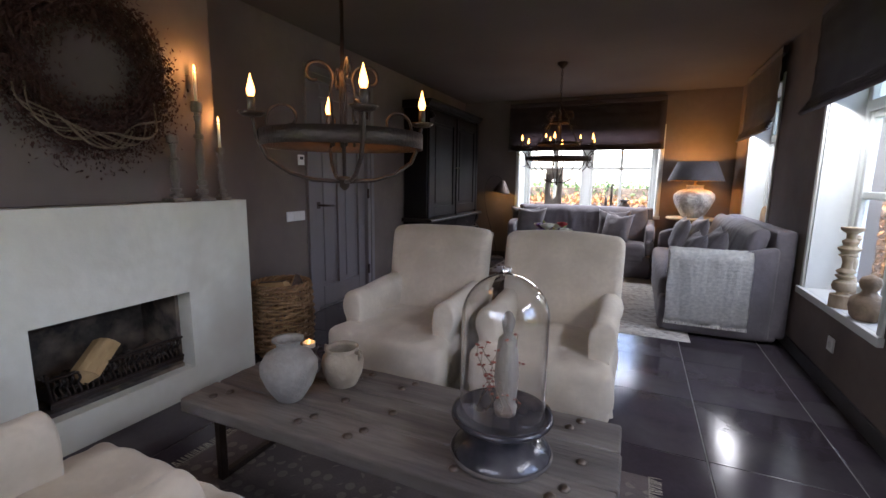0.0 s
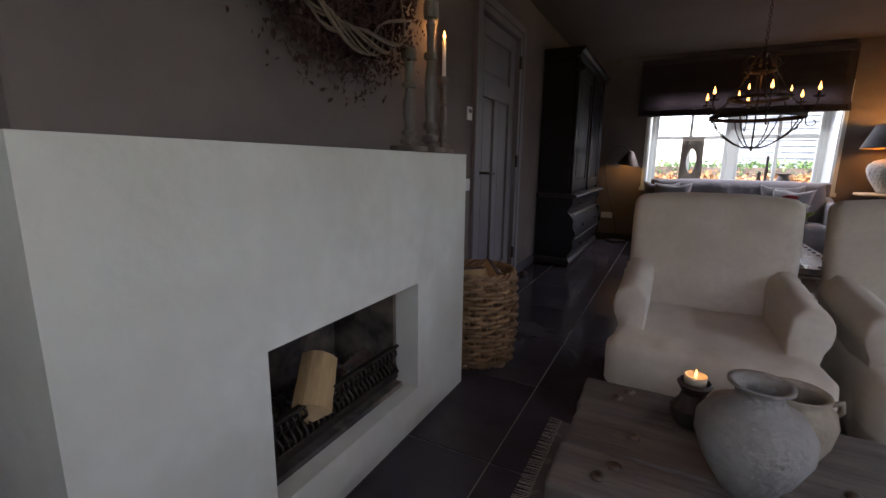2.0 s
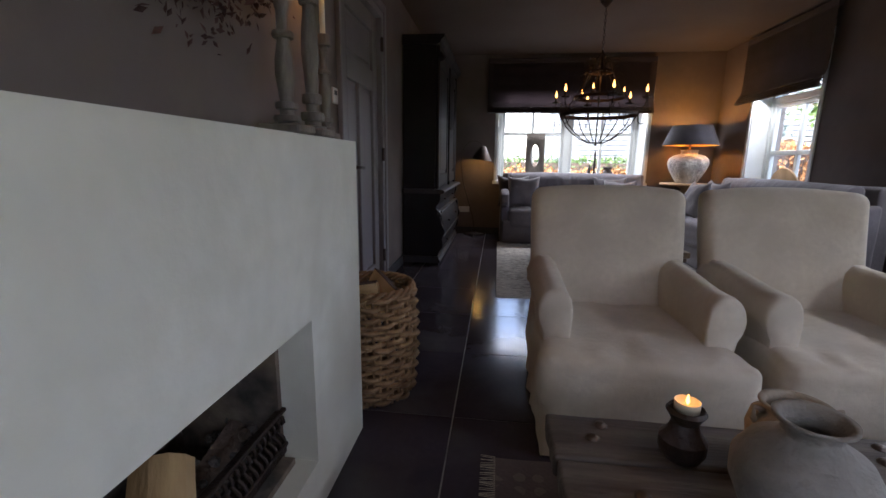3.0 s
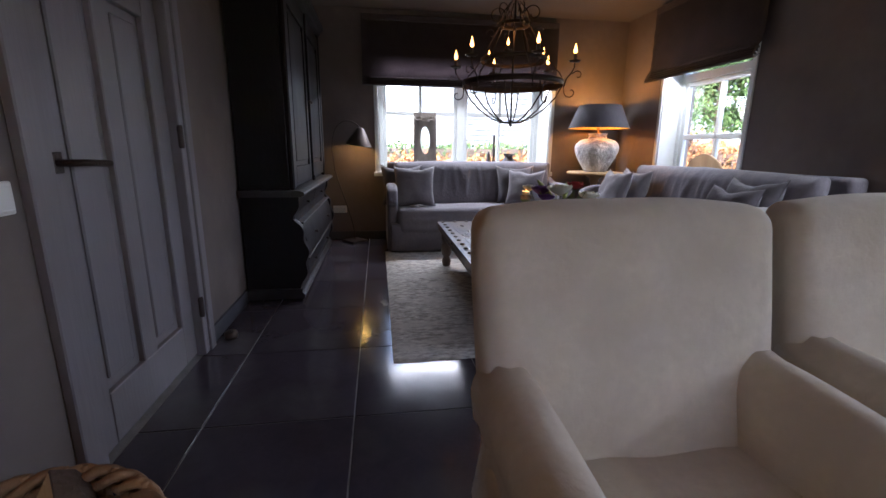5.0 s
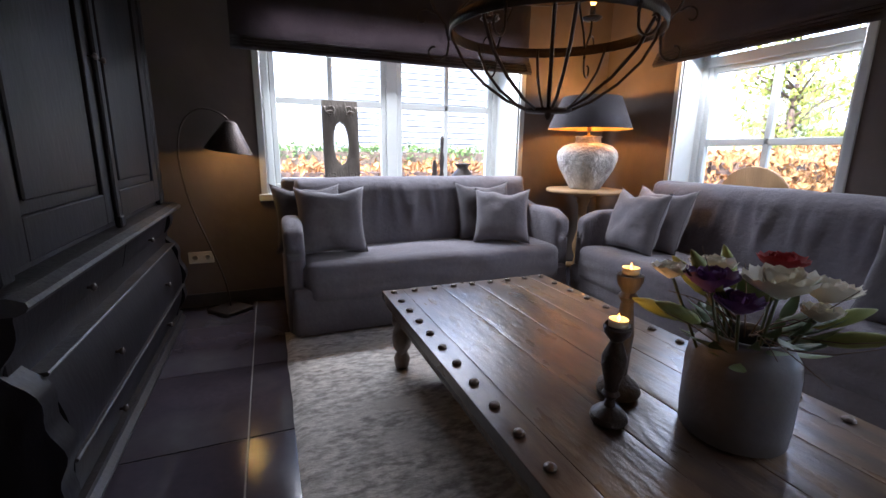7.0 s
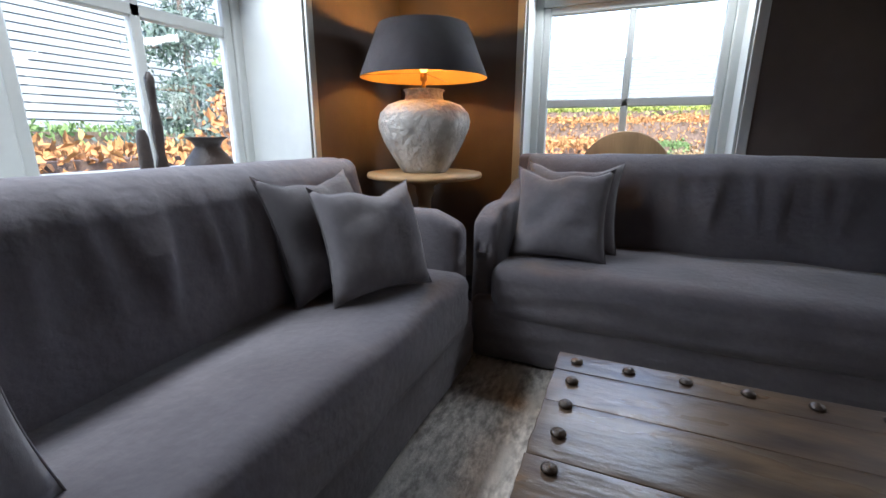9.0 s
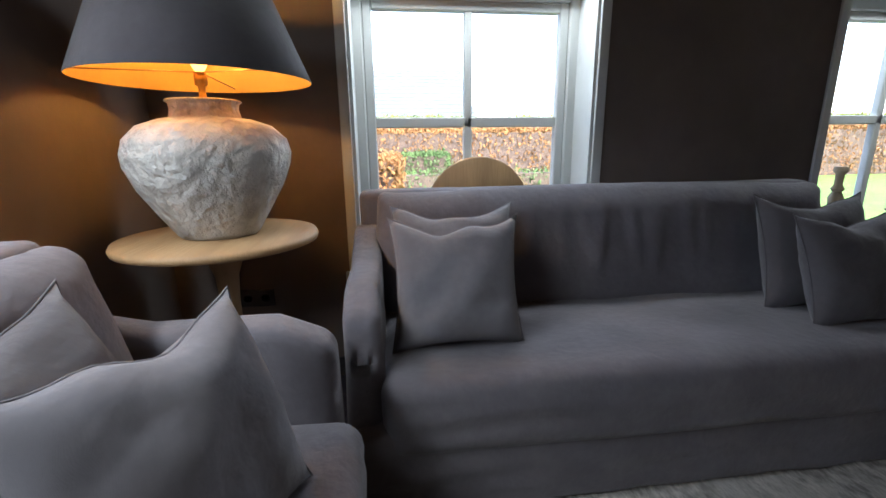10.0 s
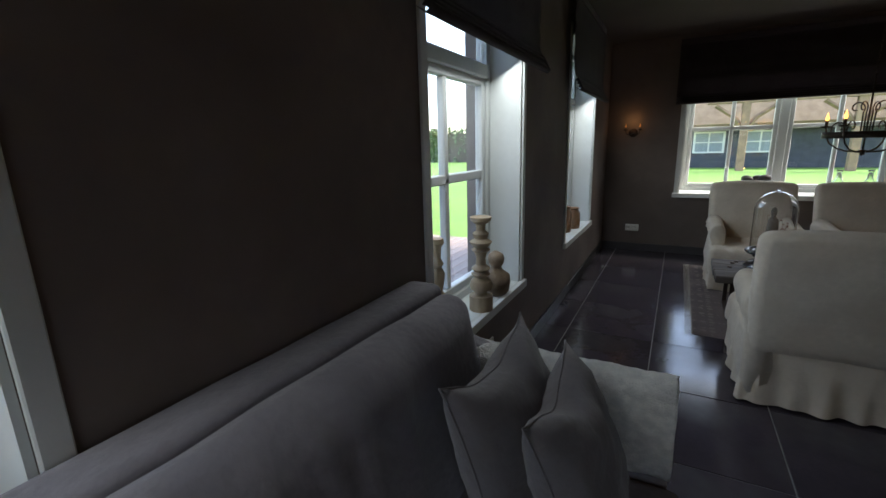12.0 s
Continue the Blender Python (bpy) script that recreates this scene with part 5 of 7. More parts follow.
# ---- tall cabinet ----
def cabinet():
    y0, y1, xb, xf = 4.50, 6.24, W + 0.016, -2.14
    e = thing("cabinet", xb, y0, 0, 0, "tall black-painted antique cabinet with bowed drawers and two doors", "cabinet")
    d, w = xf - xb, y1 - y0

    def run(prof, a, b, ends=True):
        """A profile of (depth, height) drawn along the front from a to b."""
        bm = bmesh.new()
        g = [[bm.verts.new((px, yy, pz)) for px, pz in prof] for yy in (a, b)]
        m = len(prof)
        for i in range(m):
            bm.faces.new((g[0][i], g[1][i], g[1][(i + 1) % m], g[0][(i + 1) % m]))
        bm.faces.new(g[0])
        bm.faces.new(g[1])
        bmesh.ops.recalc_face_normals(bm, faces=bm.faces)
        return bm

    def bow(z):
        return d - 0.05 + 0.055 * math.sin(max(0.0, min(1.0, (z - 0.08) / 0.48)) * math.pi) + (0.03 * max(0.0, (z - 0.58) / 0.12) ** 2 if z > 0.58 else 0) - 0.015 * math.exp(-((z - 0.56) / 0.03) ** 2)

    part("carcass", boxes((0, 0.012, 0.05, d - 0.055, w - 0.012, 0.70), bev=0.004), M_CAB, e, "black painted lower case", smooth=False)
    zs = [0.09 + 0.61 * i / 30 for i in range(31)]
    for a in (0.0, w - 0.075):
        bm = run([(d - 0.10, 0.05)] + [(bow(z) + 0.012 + 0.010 * math.sin(z * 42), z) for z in zs] + [(d - 0.10, 0.70)], a, a + 0.075)
        part("scalloped_post", bm, M_CAB, e, "scalloped corner post", smooth="sharp")
    rows = [(0.10, 0.265, 1), (0.28, 0.50, 1), (0.545, 0.69, 2)]
    for za, zb, cnt in rows:
        for k in range(cnt):
            a = 0.085 + (w - 0.17) * k / cnt + 0.004
            b = 0.085 + (w - 0.17) * (k + 1) / cnt - 0.004
            zz = [za + (zb - za) * i / 12 for i in range(13)]
            dr = part("drawer", run([(d - 0.09, za)] + [(bow(z) + 0.004 * math.sin((z - za) / (zb - za) * math.pi), z) for z in zz] + [(d - 0.09, zb)], a, b), M_CAB, e, "bowed drawer front", smooth="sharp")
            for q in ((0.25, 0.75) if cnt == 1 else (0.5,)):
                zc = (za + zb) / 2
                part("knob", lathe([(0.006, 0), (0.005, 0.012), (0.012, 0.018), (0.013, 0.024), (0.006, 0.029)], 14), M_DARKWOOD, dr, at=pose(bow(zc), a + (b - a) * q, zc, 0, 90))
    for z, o in ((0.268, 0.010), (0.512, 0.022)):
        part("bead", run([(d - 0.1, z), (bow(z) + o, z), (bow(z) + o + 0.004, z + 0.006), (bow(z) + o, z + 0.011), (d - 0.1, z + 0.011)], 0.078, w - 0.078), M_CABEDGE, e, smooth=False)
    part("plinth", run([(0, 0.02), (d - 0.02, 0.02), (d - 0.012, 0.045), (d - 0.03, 0.065), (d - 0.028, 0.088), (0, 0.088)], -0.01, w + 0.01), M_CABEDGE, e, smooth=False)
    for a in (0.0, w - 0.09):
        for f in (0.0, d - 0.12):
            part("foot", boxes((f, a, 0.0, f + 0.09, a + 0.09, 0.02), bev=0.003), M_CAB, e, smooth=False)
    part("waist_moulding", run([(0, 0.70), (d + 0.0, 0.70), (d + 0.018, 0.708), (d + 0.024, 0.718), (d + 0.02, 0.73), (d + 0.004, 0.737), (d - 0.01, 0.742), (0, 0.742)], -0.03, w + 0.03), M_CABEDGE, e, "worn moulded waist edge", smooth=False)
    ub = d - 0.045
    part("upper_case", boxes((0, 0.03, 0.742, ub - 0.03, w - 0.03, 2.03), bev=0.004), M_CAB, e, "black painted upper case", smooth=False)
    for a in (0.03, w - 0.10):
        part("pilaster", boxes((ub - 0.03, a, 0.742, ub + 0.004, a + 0.07, 2.03), bev=0.010), M_CAB, e, smooth=False)
    half = (w - 0.20) / 2
    for k in range(2):
        a = 0.10 + half * k + 0.003
        b = a + half - 0.006
        dr = part("cabinet_door", boxes((ub - 0.03, a, 0.77, ub - 0.005, a + 0.09, 2.0), (ub - 0.03, b - 0.09, 0.77, ub - 0.005, b, 2.0), (ub - 0.03, a + 0.09, 0.77, ub - 0.005, b - 0.09, 0.88), (ub - 0.03, a + 0.09, 1.88, ub - 0.005, b - 0.09, 2.0), (ub - 0.03, a + 0.09, 0.88, ub - 0.018, b - 0.09, 1.88), bev=0.003), M_CAB, e, "framed door, closed", smooth=False)
        part("raised_panel", boxes((ub - 0.018, a + 0.125, 0.915, ub - 0.008, b - 0.125, 1.845), bev=0.006), M_CAB, dr, smooth=False)
        part("key_knob", lathe([(0.005, 0), (0.004, 0.014), (0.011, 0.02), (0.010, 0.027), (0.004, 0.03)], 14), M_STUD, dr, at=pose(ub - 0.005, (b - 0.04) if k == 0 else (a + 0.04), 1.36, 0, 90))
    part("astragal", boxes((ub - 0.005, w / 2 - 0.016, 0.77, ub + 0.012, w / 2 + 0.016, 2.0), bev=0.006), M_CAB, e, smooth=False)
    part("astragal_foot", boxes((ub - 0.004, w / 2 - 0.026, 0.745, ub + 0.02, w / 2 + 0.026, 0.79), bev=0.006), M_CAB, e, smooth=False)
    part("cornice", run([(0, 2.03), (ub - 0.02, 2.03), (ub + 0.01, 2.045), (ub + 0.02, 2.07), (ub + 0.045, 2.09), (ub + 0.05, 2.115), (0, 2.115)], -0.01, w + 0.01), M_CAB, e, smooth=False)
    bm = lathe([(0.012, 0), (0.03, 0.01), (0.045, 0.03), (0.03, 0.055), (0.015, 0.075), (0.004, 0.09)], 14, wob=0.4)
    part("carved_ornament", bm, M_CAB, e, at=pose(ub + 0.005, 0.065, 1.90, 0, 0, 0))


cabinet()


# ---- floor lamp ----
def floor_lamp():
    e = thing("floor_lamp", -1.92, 6.40, 0, 0, "black arched floor lamp with a cone shade, lit", "floor lamp")
    part("base", boxes((-0.10, -0.10, 0, 0.10, 0.10, 0.025), bev=0.004), M_IRON, e, smooth=False, at=pose(0, 0, 0, 0, 0, 40))
    pts = [(-0.0, 0.03, 0.02), (-0.02, 0.03, 0.2), (-0.09, 0.03, 0.45), (-0.17, 0.02, 0.72), (-0.20, 0.0, 0.95), (-0.19, -0.01, 1.10), (-0.15, -0.02, 1.21), (-0.08, -0.03, 1.27), (-0.01, -0.03, 1.275), (0.06, -0.04, 1.245), (0.095, -0.04, 1.205)]
    fine = []
    for i in range(len(pts) - 1):
        for k in range(4):
            t = k / 4
            p0, p1, p2, p3 = (Vector(pts[max(i - 1, 0)]), Vector(pts[i]), Vector(pts[i + 1]), Vector(pts[min(i + 2, len(pts) - 1)]))
            fine.append(0.5 * ((2 * p1) + (p2 - p0) * t + (2 * p0 - 5 * p1 + 4 * p2 - p3) * t * t + (3 * p1 - p0 - 3 * p2 + p3) * t ** 3))
    part("stem", tube(fine + [Vector(pts[-1])], 0.0055), M_IRON, e, "bent iron stem")
    sh = part("shade", lathe([(0.135, 0), (0.134, 0.003), (0.036, 0.17), (0.02, 0.18), (0.018, 0.177), (0.132, 0.001), (0.135, 0)], 36, close=False), M_IRON, e, "black metal cone shade", at=pose(0.075, -0.04, 1.035, 4, 8, 0))
    part("bulb", lathe([(0.008, 0.05), (0.016, 0.03), (0.018, 0.02), (0.012, 0.006), (0.002, 0.0)], 12), M_BULB, sh, "glowing bulb", at=pose(0, 0, 0.05))


floor_lamp()
glow(-1.85, 6.36, 1.075, 0.14, (1.0, 0.6, 0.16), 0.012)


# ---- corner table and lamp ----
def pedestal_table():
    e = thing("side_table", 0.71, 6.185, 0, 0, "round pale wooden pedestal side table in the corner", "side table")
    part("tabletop", lathe([(0.28, 0.748), (0.295, 0.753), (0.298, 0.765), (0.292, 0.776), (0.10, 0.778)], 64), M_PALEWOOD, e, "waxed round top")
    part("pedestal", lathe([(0.06, 0.10), (0.065, 0.14), (0.045, 0.18), (0.035, 0.22), (0.055, 0.27), (0.06, 0.32), (0.045, 0.38), (0.032, 0.44), (0.03, 0.55), (0.036, 0.64), (0.05, 0.68), (0.045, 0.70), (0.09, 0.73), (0.10, 0.748)], 28), M_PALEWOOD, e, "turned wooden pedestal")
    for k in range(3):
        a = radians(30 + 120 * k)
        u = Vector((math.cos(a), math.sin(a), 0))
        part("leg", tube([u * r + Vector((0, 0, z)) for r, z in ((0.03, 0.15), (0.09, 0.15), (0.15, 0.10), (0.20, 0.045), (0.25, 0.028))], 0.026, seg=10, r_end=0.02), M_PALEWOOD, e, "curved foot")


def table_lamp():
    e = thing("table_lamp", 0.71, 6.185, 0.779, 0, "large crackled clay jar lamp with a charcoal shade, lit", "table lamp")
    part("jar", lathe([(0.112, 0), (0.122, 0.01), (0.158, 0.07), (0.202, 0.15), (0.226, 0.215), (0.230, 0.25), (0.220, 0.29), (0.182, 0.328), (0.128, 0.347), (0.098, 0.352), (0.093, 0.375), (0.095, 0.392), (0.104, 0.398), (0.100, 0.402), (0.05, 0.400)], 56, wob=0.03), M_LAMPCLAY, e, "pale crackled clay jar")
    part("fitting", lathe([(0.03, 0.40), (0.03, 0.408), (0.010, 0.412), (0.010, 0.44), (0.018, 0.445), (0.018, 0.48)], 18), M_BRASS, e, "brass lamp fitting")
    sh = part("shade", lathe([(0.312, 0.455), (0.313, 0.458), (0.218, 0.690), (0.2155, 0.690)], 64, close=False), M_SHADE, e, "tapered charcoal drum shade")
    part("lining", lathe([(0.3115, 0.4555), (0.2150, 0.6898)], 64, close=False), M_SHADEIN, sh, "gold shade lining")
    part("bulb", lathe([(0.012, 0.482), (0.024, 0.505), (0.03, 0.53), (0.022, 0.555), (0.004, 0.565)], 16), M_BULB, e, "glowing bulb")
    for k in range(3):
        a = radians(120 * k)
        part("spoke", tube([(0.015 * math.cos(a), 0.015 * math.sin(a), 0.48), (0.306 * math.cos(a), 0.306 * math.sin(a), 0.468)], 0.002, seg=5), M_BRASS, e)


pedestal_table()
table_lamp()
glow(0.71, 6.185, 0.779 + 0.655, 0.85, (1.0, 0.5, 0.12), 0.03)


# ---- throw over the sofa arm ----
def throw():
    e = thing("throw_blanket", 0.61, 3.783, 0.0, 0, "white woven wool throw draped over the sofa arm", "throw")
    path = [(-0.088, 0.12), (-0.092, 0.25), (-0.09, 0.40), (-0.086, 0.55), (-0.083, 0.63), (-0.07, 0.665), (-0.04, 0.688), (0.0, 0.692), (0.04, 0.69), (0.07, 0.676), (0.083, 0.64), (0.085, 0.56), (0.085, 0.47)]
    fine = []
    for (a, b), (c, d) in zip(path, path[1:]):
        for k in range(4):
            fine.append((a + (c - a) * k / 4, b + (d - b) * k / 4))
    fine.append(path[-1])
    bm = bmesh.new()
    nx = 64
    g = []
    for j, (yy, zz) in enumerate(fine):
        row = []
        for i in range(nx + 1):
            t = i / nx
            wv = 0.006 + 0.011 * noise.noise(Vector((t * 7, j * 0.06, 3))) * (1.0 if zz < 0.62 else 0.5) + 0.0035 * noise.noise(Vector((t * 26, j * 0.22, 9))) + 0.002 * noise.noise(Vector((t * 40, j * 0.9, 4)))
            out = -1 if yy < 0 else 1
            row.append(bm.verts.new((-0.28 + 0.56 * t + 0.006 * noise.noise(Vector((j * 0.2, t, 0))), yy + out * abs(wv) if zz < 0.66 else yy, zz + (abs(wv) if zz >= 0.66 else 0) - 0.012 * math.sin(t * 3) * (1 if j == 0 else 0))))
        g.append(row)
    for a, b in zip(g, g[1:]):
        for i in range(nx):
            bm.faces.new((a[i], a[i + 1], b[i + 1], b[i]))
    bmesh.ops.solidify(bm, geom=bm.faces, thickness=0.004)
    part("cloth", bm, M_THROW, e, "loosely woven white wool")
    random.seed(3)
    vs, fs = [], []
    for i in range(240):
        x = -0.28 + 0.56 * i / 239
        b = len(vs)
        s = random.uniform(-0.005, 0.005)
        vs += [(x - 0.0012, -0.092, 0.125), (x + 0.0012, -0.092, 0.125), (x + s + 0.001, -0.095, 0.09 + random.random() * 0.008), (x + s - 0.001, -0.095, 0.09)]
        fs.append((b, b + 1, b + 2, b + 3))
    me = bpy.data.meshes.new("fringe")
    me.from_pydata(vs, [], fs)
    me.materials.append(M_THROW)
    o = new("fringe", me)
    o.parent = e


throw()


# ---- rugs ----
def rug(name, x0, y0, x1, y1, t, material, label, amp=0.004, fringe=False):
    e = thing(name, (x0 + x1) / 2, (y0 + y1) / 2, 0.0, 0, label, "rug")
    hw, hl = (x1 - x0) / 2, (y1 - y0) / 2
    bm = bmesh.new()
    n = 70
    g = []
    for i in range(n + 1):
        row = []
        for j in range(n + 1):
            u, v = -1 + 2 * i / n, -1 + 2 * j / n
            edge = max(abs(u), abs(v)) > 0.999
            row.append(bm.verts.new((hw * u + (0.006 * noise.noise(Vector((v * 7, u, 0))) if abs(u) > 0.99 else 0), hl * v + (0.006 * noise.noise(Vector((u * 7, v, 5))) if abs(v) > 0.99 else 0), 0.002 if edge else t + amp * noise.noise(Vector((u * 30, v * 34, 1))))))
        g.append(row)
    for i in range(n):
        for j in range(n):
            bm.faces.new((g[i][j], g[i + 1][j], g[i + 1][j + 1], g[i][j + 1]))
    part("rug_body", bm, material, e)
    if fringe:
        random.seed(5)
        for sx in (-1, 1):
            vs, fs = [], []
            for i in range(260):
                y = -hl + 2 * hl * i / 259
                b = len(vs)
                dy = random.uniform(-0.01, 0.01)
                vs += [(sx * (hw - 0.005), y - 0.0015, 0.004), (sx * (hw - 0.005), y + 0.0015, 0.004), (sx * (hw + 0.045), y + dy + 0.001, 0.002), (sx * (hw + 0.045), y + dy - 0.001, 0.002)]
                fs.append((b, b + 1, b + 2, b + 3))
            me = bpy.data.meshes.new("fringe")
            me.from_pydata(vs, [], fs)
            me.materials.append(M_FRINGE)
            o = new("fringe", me)
            o.parent = e


rug("wool_rug", -1.60, 3.54, 0.52, 5.90, 0.012, M_WOOL, "thick cream and grey woven wool rug")


def rug_pattern():
    """A worn oriental rug: repeated lozenges in pale, rust and charcoal."""
    m = mat("worn_oriental_rug", (0.16, 0.13, 0.125), (0.10, 0.085, 0.085), 1.0, 0, 4, 90, 0.6, spec=0.1)
    nt = m.node_tree
    b = nt.nodes["Principled BSDF"]
    old = b.inputs["Base Color"].links[0].from_socket
    tc = nt.nodes.new("ShaderNodeTexCoord")
    mp = nt.nodes.new("ShaderNodeMapping")
    mp.inputs["Rotation"].default_value = (0, 0, radians(45))
    nt.links.new(tc.outputs["Object"], mp.inputs[0])
    ck = nt.nodes.new("ShaderNodeTexChecker")
    ck.inputs["Scale"].default_value = 9.0
    nt.links.new(mp.outputs[0], ck.inputs[0])
    vo = nt.nodes.new("ShaderNodeTexVoronoi")
    vo.inputs["Scale"].default_value = 17.0
    vo.inputs["Randomness"].default_value = 0.15
    nt.links.new(tc.outputs["Object"], vo.inputs["Vector"])
    gt = nt.nodes.new("ShaderNodeMath")
    gt.operation = "LESS_THAN"
    gt.inputs[1].default_value = 0.34
    nt.links.new(vo.outputs["Distance"], gt.inputs[0])
    mu = nt.nodes.new("ShaderNodeMath")
    mu.operation = "MULTIPLY"
    nt.links.new(gt.outputs[0], mu.inputs[0])
    nt.links.new(ck.outputs["Fac"], mu.inputs[1])
    wear = nt.nodes.new("ShaderNodeTexNoise")
    wear.inputs["Scale"].default_value = 6.0
    mu2 = nt.nodes.new("ShaderNodeMath")
    mu2.operation = "MULTIPLY"
    nt.links.new(mu.outputs[0], mu2.inputs[0])
    nt.links.new(wear.outputs[0], mu2.inputs[1])
    mx = nt.nodes.new("ShaderNodeMix")
    mx.data_type = "RGBA"
    nt.links.new(mu2.outputs[0], mx.inputs[0])
    nt.links.new(old, mx.inputs[6])
    mx.inputs[7].default_value = (0.25, 0.215, 0.19, 1)
    nt.links.new(mx.outputs[2], b.inputs["Base Color"])
    return m


rug("oriental_rug", -1.60, -0.25, 0.20, 1.71, 0.008, rug_pattern(), "worn patterned oriental rug with a pale fringe", 0.001, True)


# ---- candlesticks, jar and flowers on the studded table ----
CZ = 0.393
c = candlestick(-0.872, 4.105, CZ, [(0.042, 0), (0.046, 0.008), (0.044, 0.02), (0.03, 0.034), (0.014, 0.042), (0.012, 0.06), (0.022, 0.075), (0.016, 0.085), (0.02, 0.11), (0.030, 0.15), (0.030, 0.175), (0.018, 0.205), (0.014, 0.215), (0.03, 0.235), (0.034, 0.25), (0.030, 0.258), (0.026, 0.252)], M_DARKWOOD, "dark turned wooden candlestick with a burning tea light")
part("tealight", lathe([(0.022, 0), (0.023, 0.02), (0.0215, 0.02), (0.021, 0.012), (0.003, 0.011)], 24), M_WAX, c, "glowing tea light", at=pose(0, 0, 0.252))
flame(c, 0, 0, 0.265, 0.6)
c = candlestick(-0.753, 4.20, CZ, [(0.055, 0), (0.06, 0.012), (0.055, 0.028), (0.035, 0.045), (0.02, 0.06), (0.022, 0.12), (0.026, 0.18), (0.02, 0.24), (0.016, 0.27), (0.026, 0.285), (0.018, 0.298), (0.028, 0.315), (0.034, 0.33), (0.034, 0.345), (0.026, 0.346)], M_GREYWOOD, "tall grey turned candlestick with a burning tea light")
part("tealight", lathe([(0.022, 0), (0.023, 0.02), (0.0215, 0.02), (0.021, 0.012), (0.003, 0.011)], 24), M_WAX, c, "glowing tea light", at=pose(0, 0, 0.345))
flame(c, 0, 0, 0.358, 0.6)
glow(-0.872, 4.105, CZ + 0.30, 0.014, r=0.006)
glow(-0.753, 4.20, CZ + 0.39, 0.014, r=0.006)

JX, JY = -0.615, 3.97
pot("stoneware_jar", JX, JY, CZ, [(0.106, 0), (0.114, 0.006), (0.117, 0.05), (0.117, 0.175), (0.113, 0.205), (0.098, 0.227), (0.08, 0.236), (0.077, 0.246), (0.084, 0.253), (0.077, 0.254), (0.070, 0.236), (0.10, 0.20), (0.105, 0.02)], M_JAR, "matt grey stoneware jar holding a bouquet", "jar", wob=0.004)


def blossom(e, c, r, material, label, seed):
    """A round flower head of overlapping petals in three whorls."""
    random.seed(seed)
    bm = bmesh.new()
    for ring, (cnt, tilt, k) in enumerate(((6, 14, 0.5), (9, 38, 0.75), (12, 64, 0.95))):
        for i in range(cnt):
            m = Matrix.Translation(c) @ pose(0, 0, 0, 0, 0, 360 * i / cnt + ring * 17 + random.uniform(-6, 6)) @ pose(0, 0, 0, tilt + random.uniform(-8, 8), 0, 0)
            g = []
            for a in range(4):
                row = []
                for b in range(5):
                    v = b / 4
                    wd = math.sin(math.pi * (0.1 + 0.62 * v)) * 0.52
                    u = (a / 3 * 2 - 1)
                    row.append(bm.verts.new(m @ Vector((r * k * wd * u, 0.16 * r * v * v + 0.14 * r * u * u, r * k * v))))
                g.append(row)
            for a in range(3):
                for b in range(4):
                    bm.faces.new((g[a][b], g[a + 1][b], g[a + 1][b + 1], g[a][b + 1]))
    return part("flower_head", bm, material, e, label)


def leaf_mesh(bm, m, length, width):
    g = []
    for a in range(3):
        row = []
        for b in range(7):
            v = b / 6
            wd = math.sin(math.pi * v ** 0.8) * width / 2
            u = a - 1
            row.append(bm.verts.new(m @ Vector((wd * u, 0.25 * wd * u * u - 0.18 * length * v * v, length * v))))
        g.append(row)
    for a in range(2):
        for b in range(6):
            bm.faces.new((g[a][b], g[a + 1][b], g[a + 1][b + 1], g[a][b + 1]))


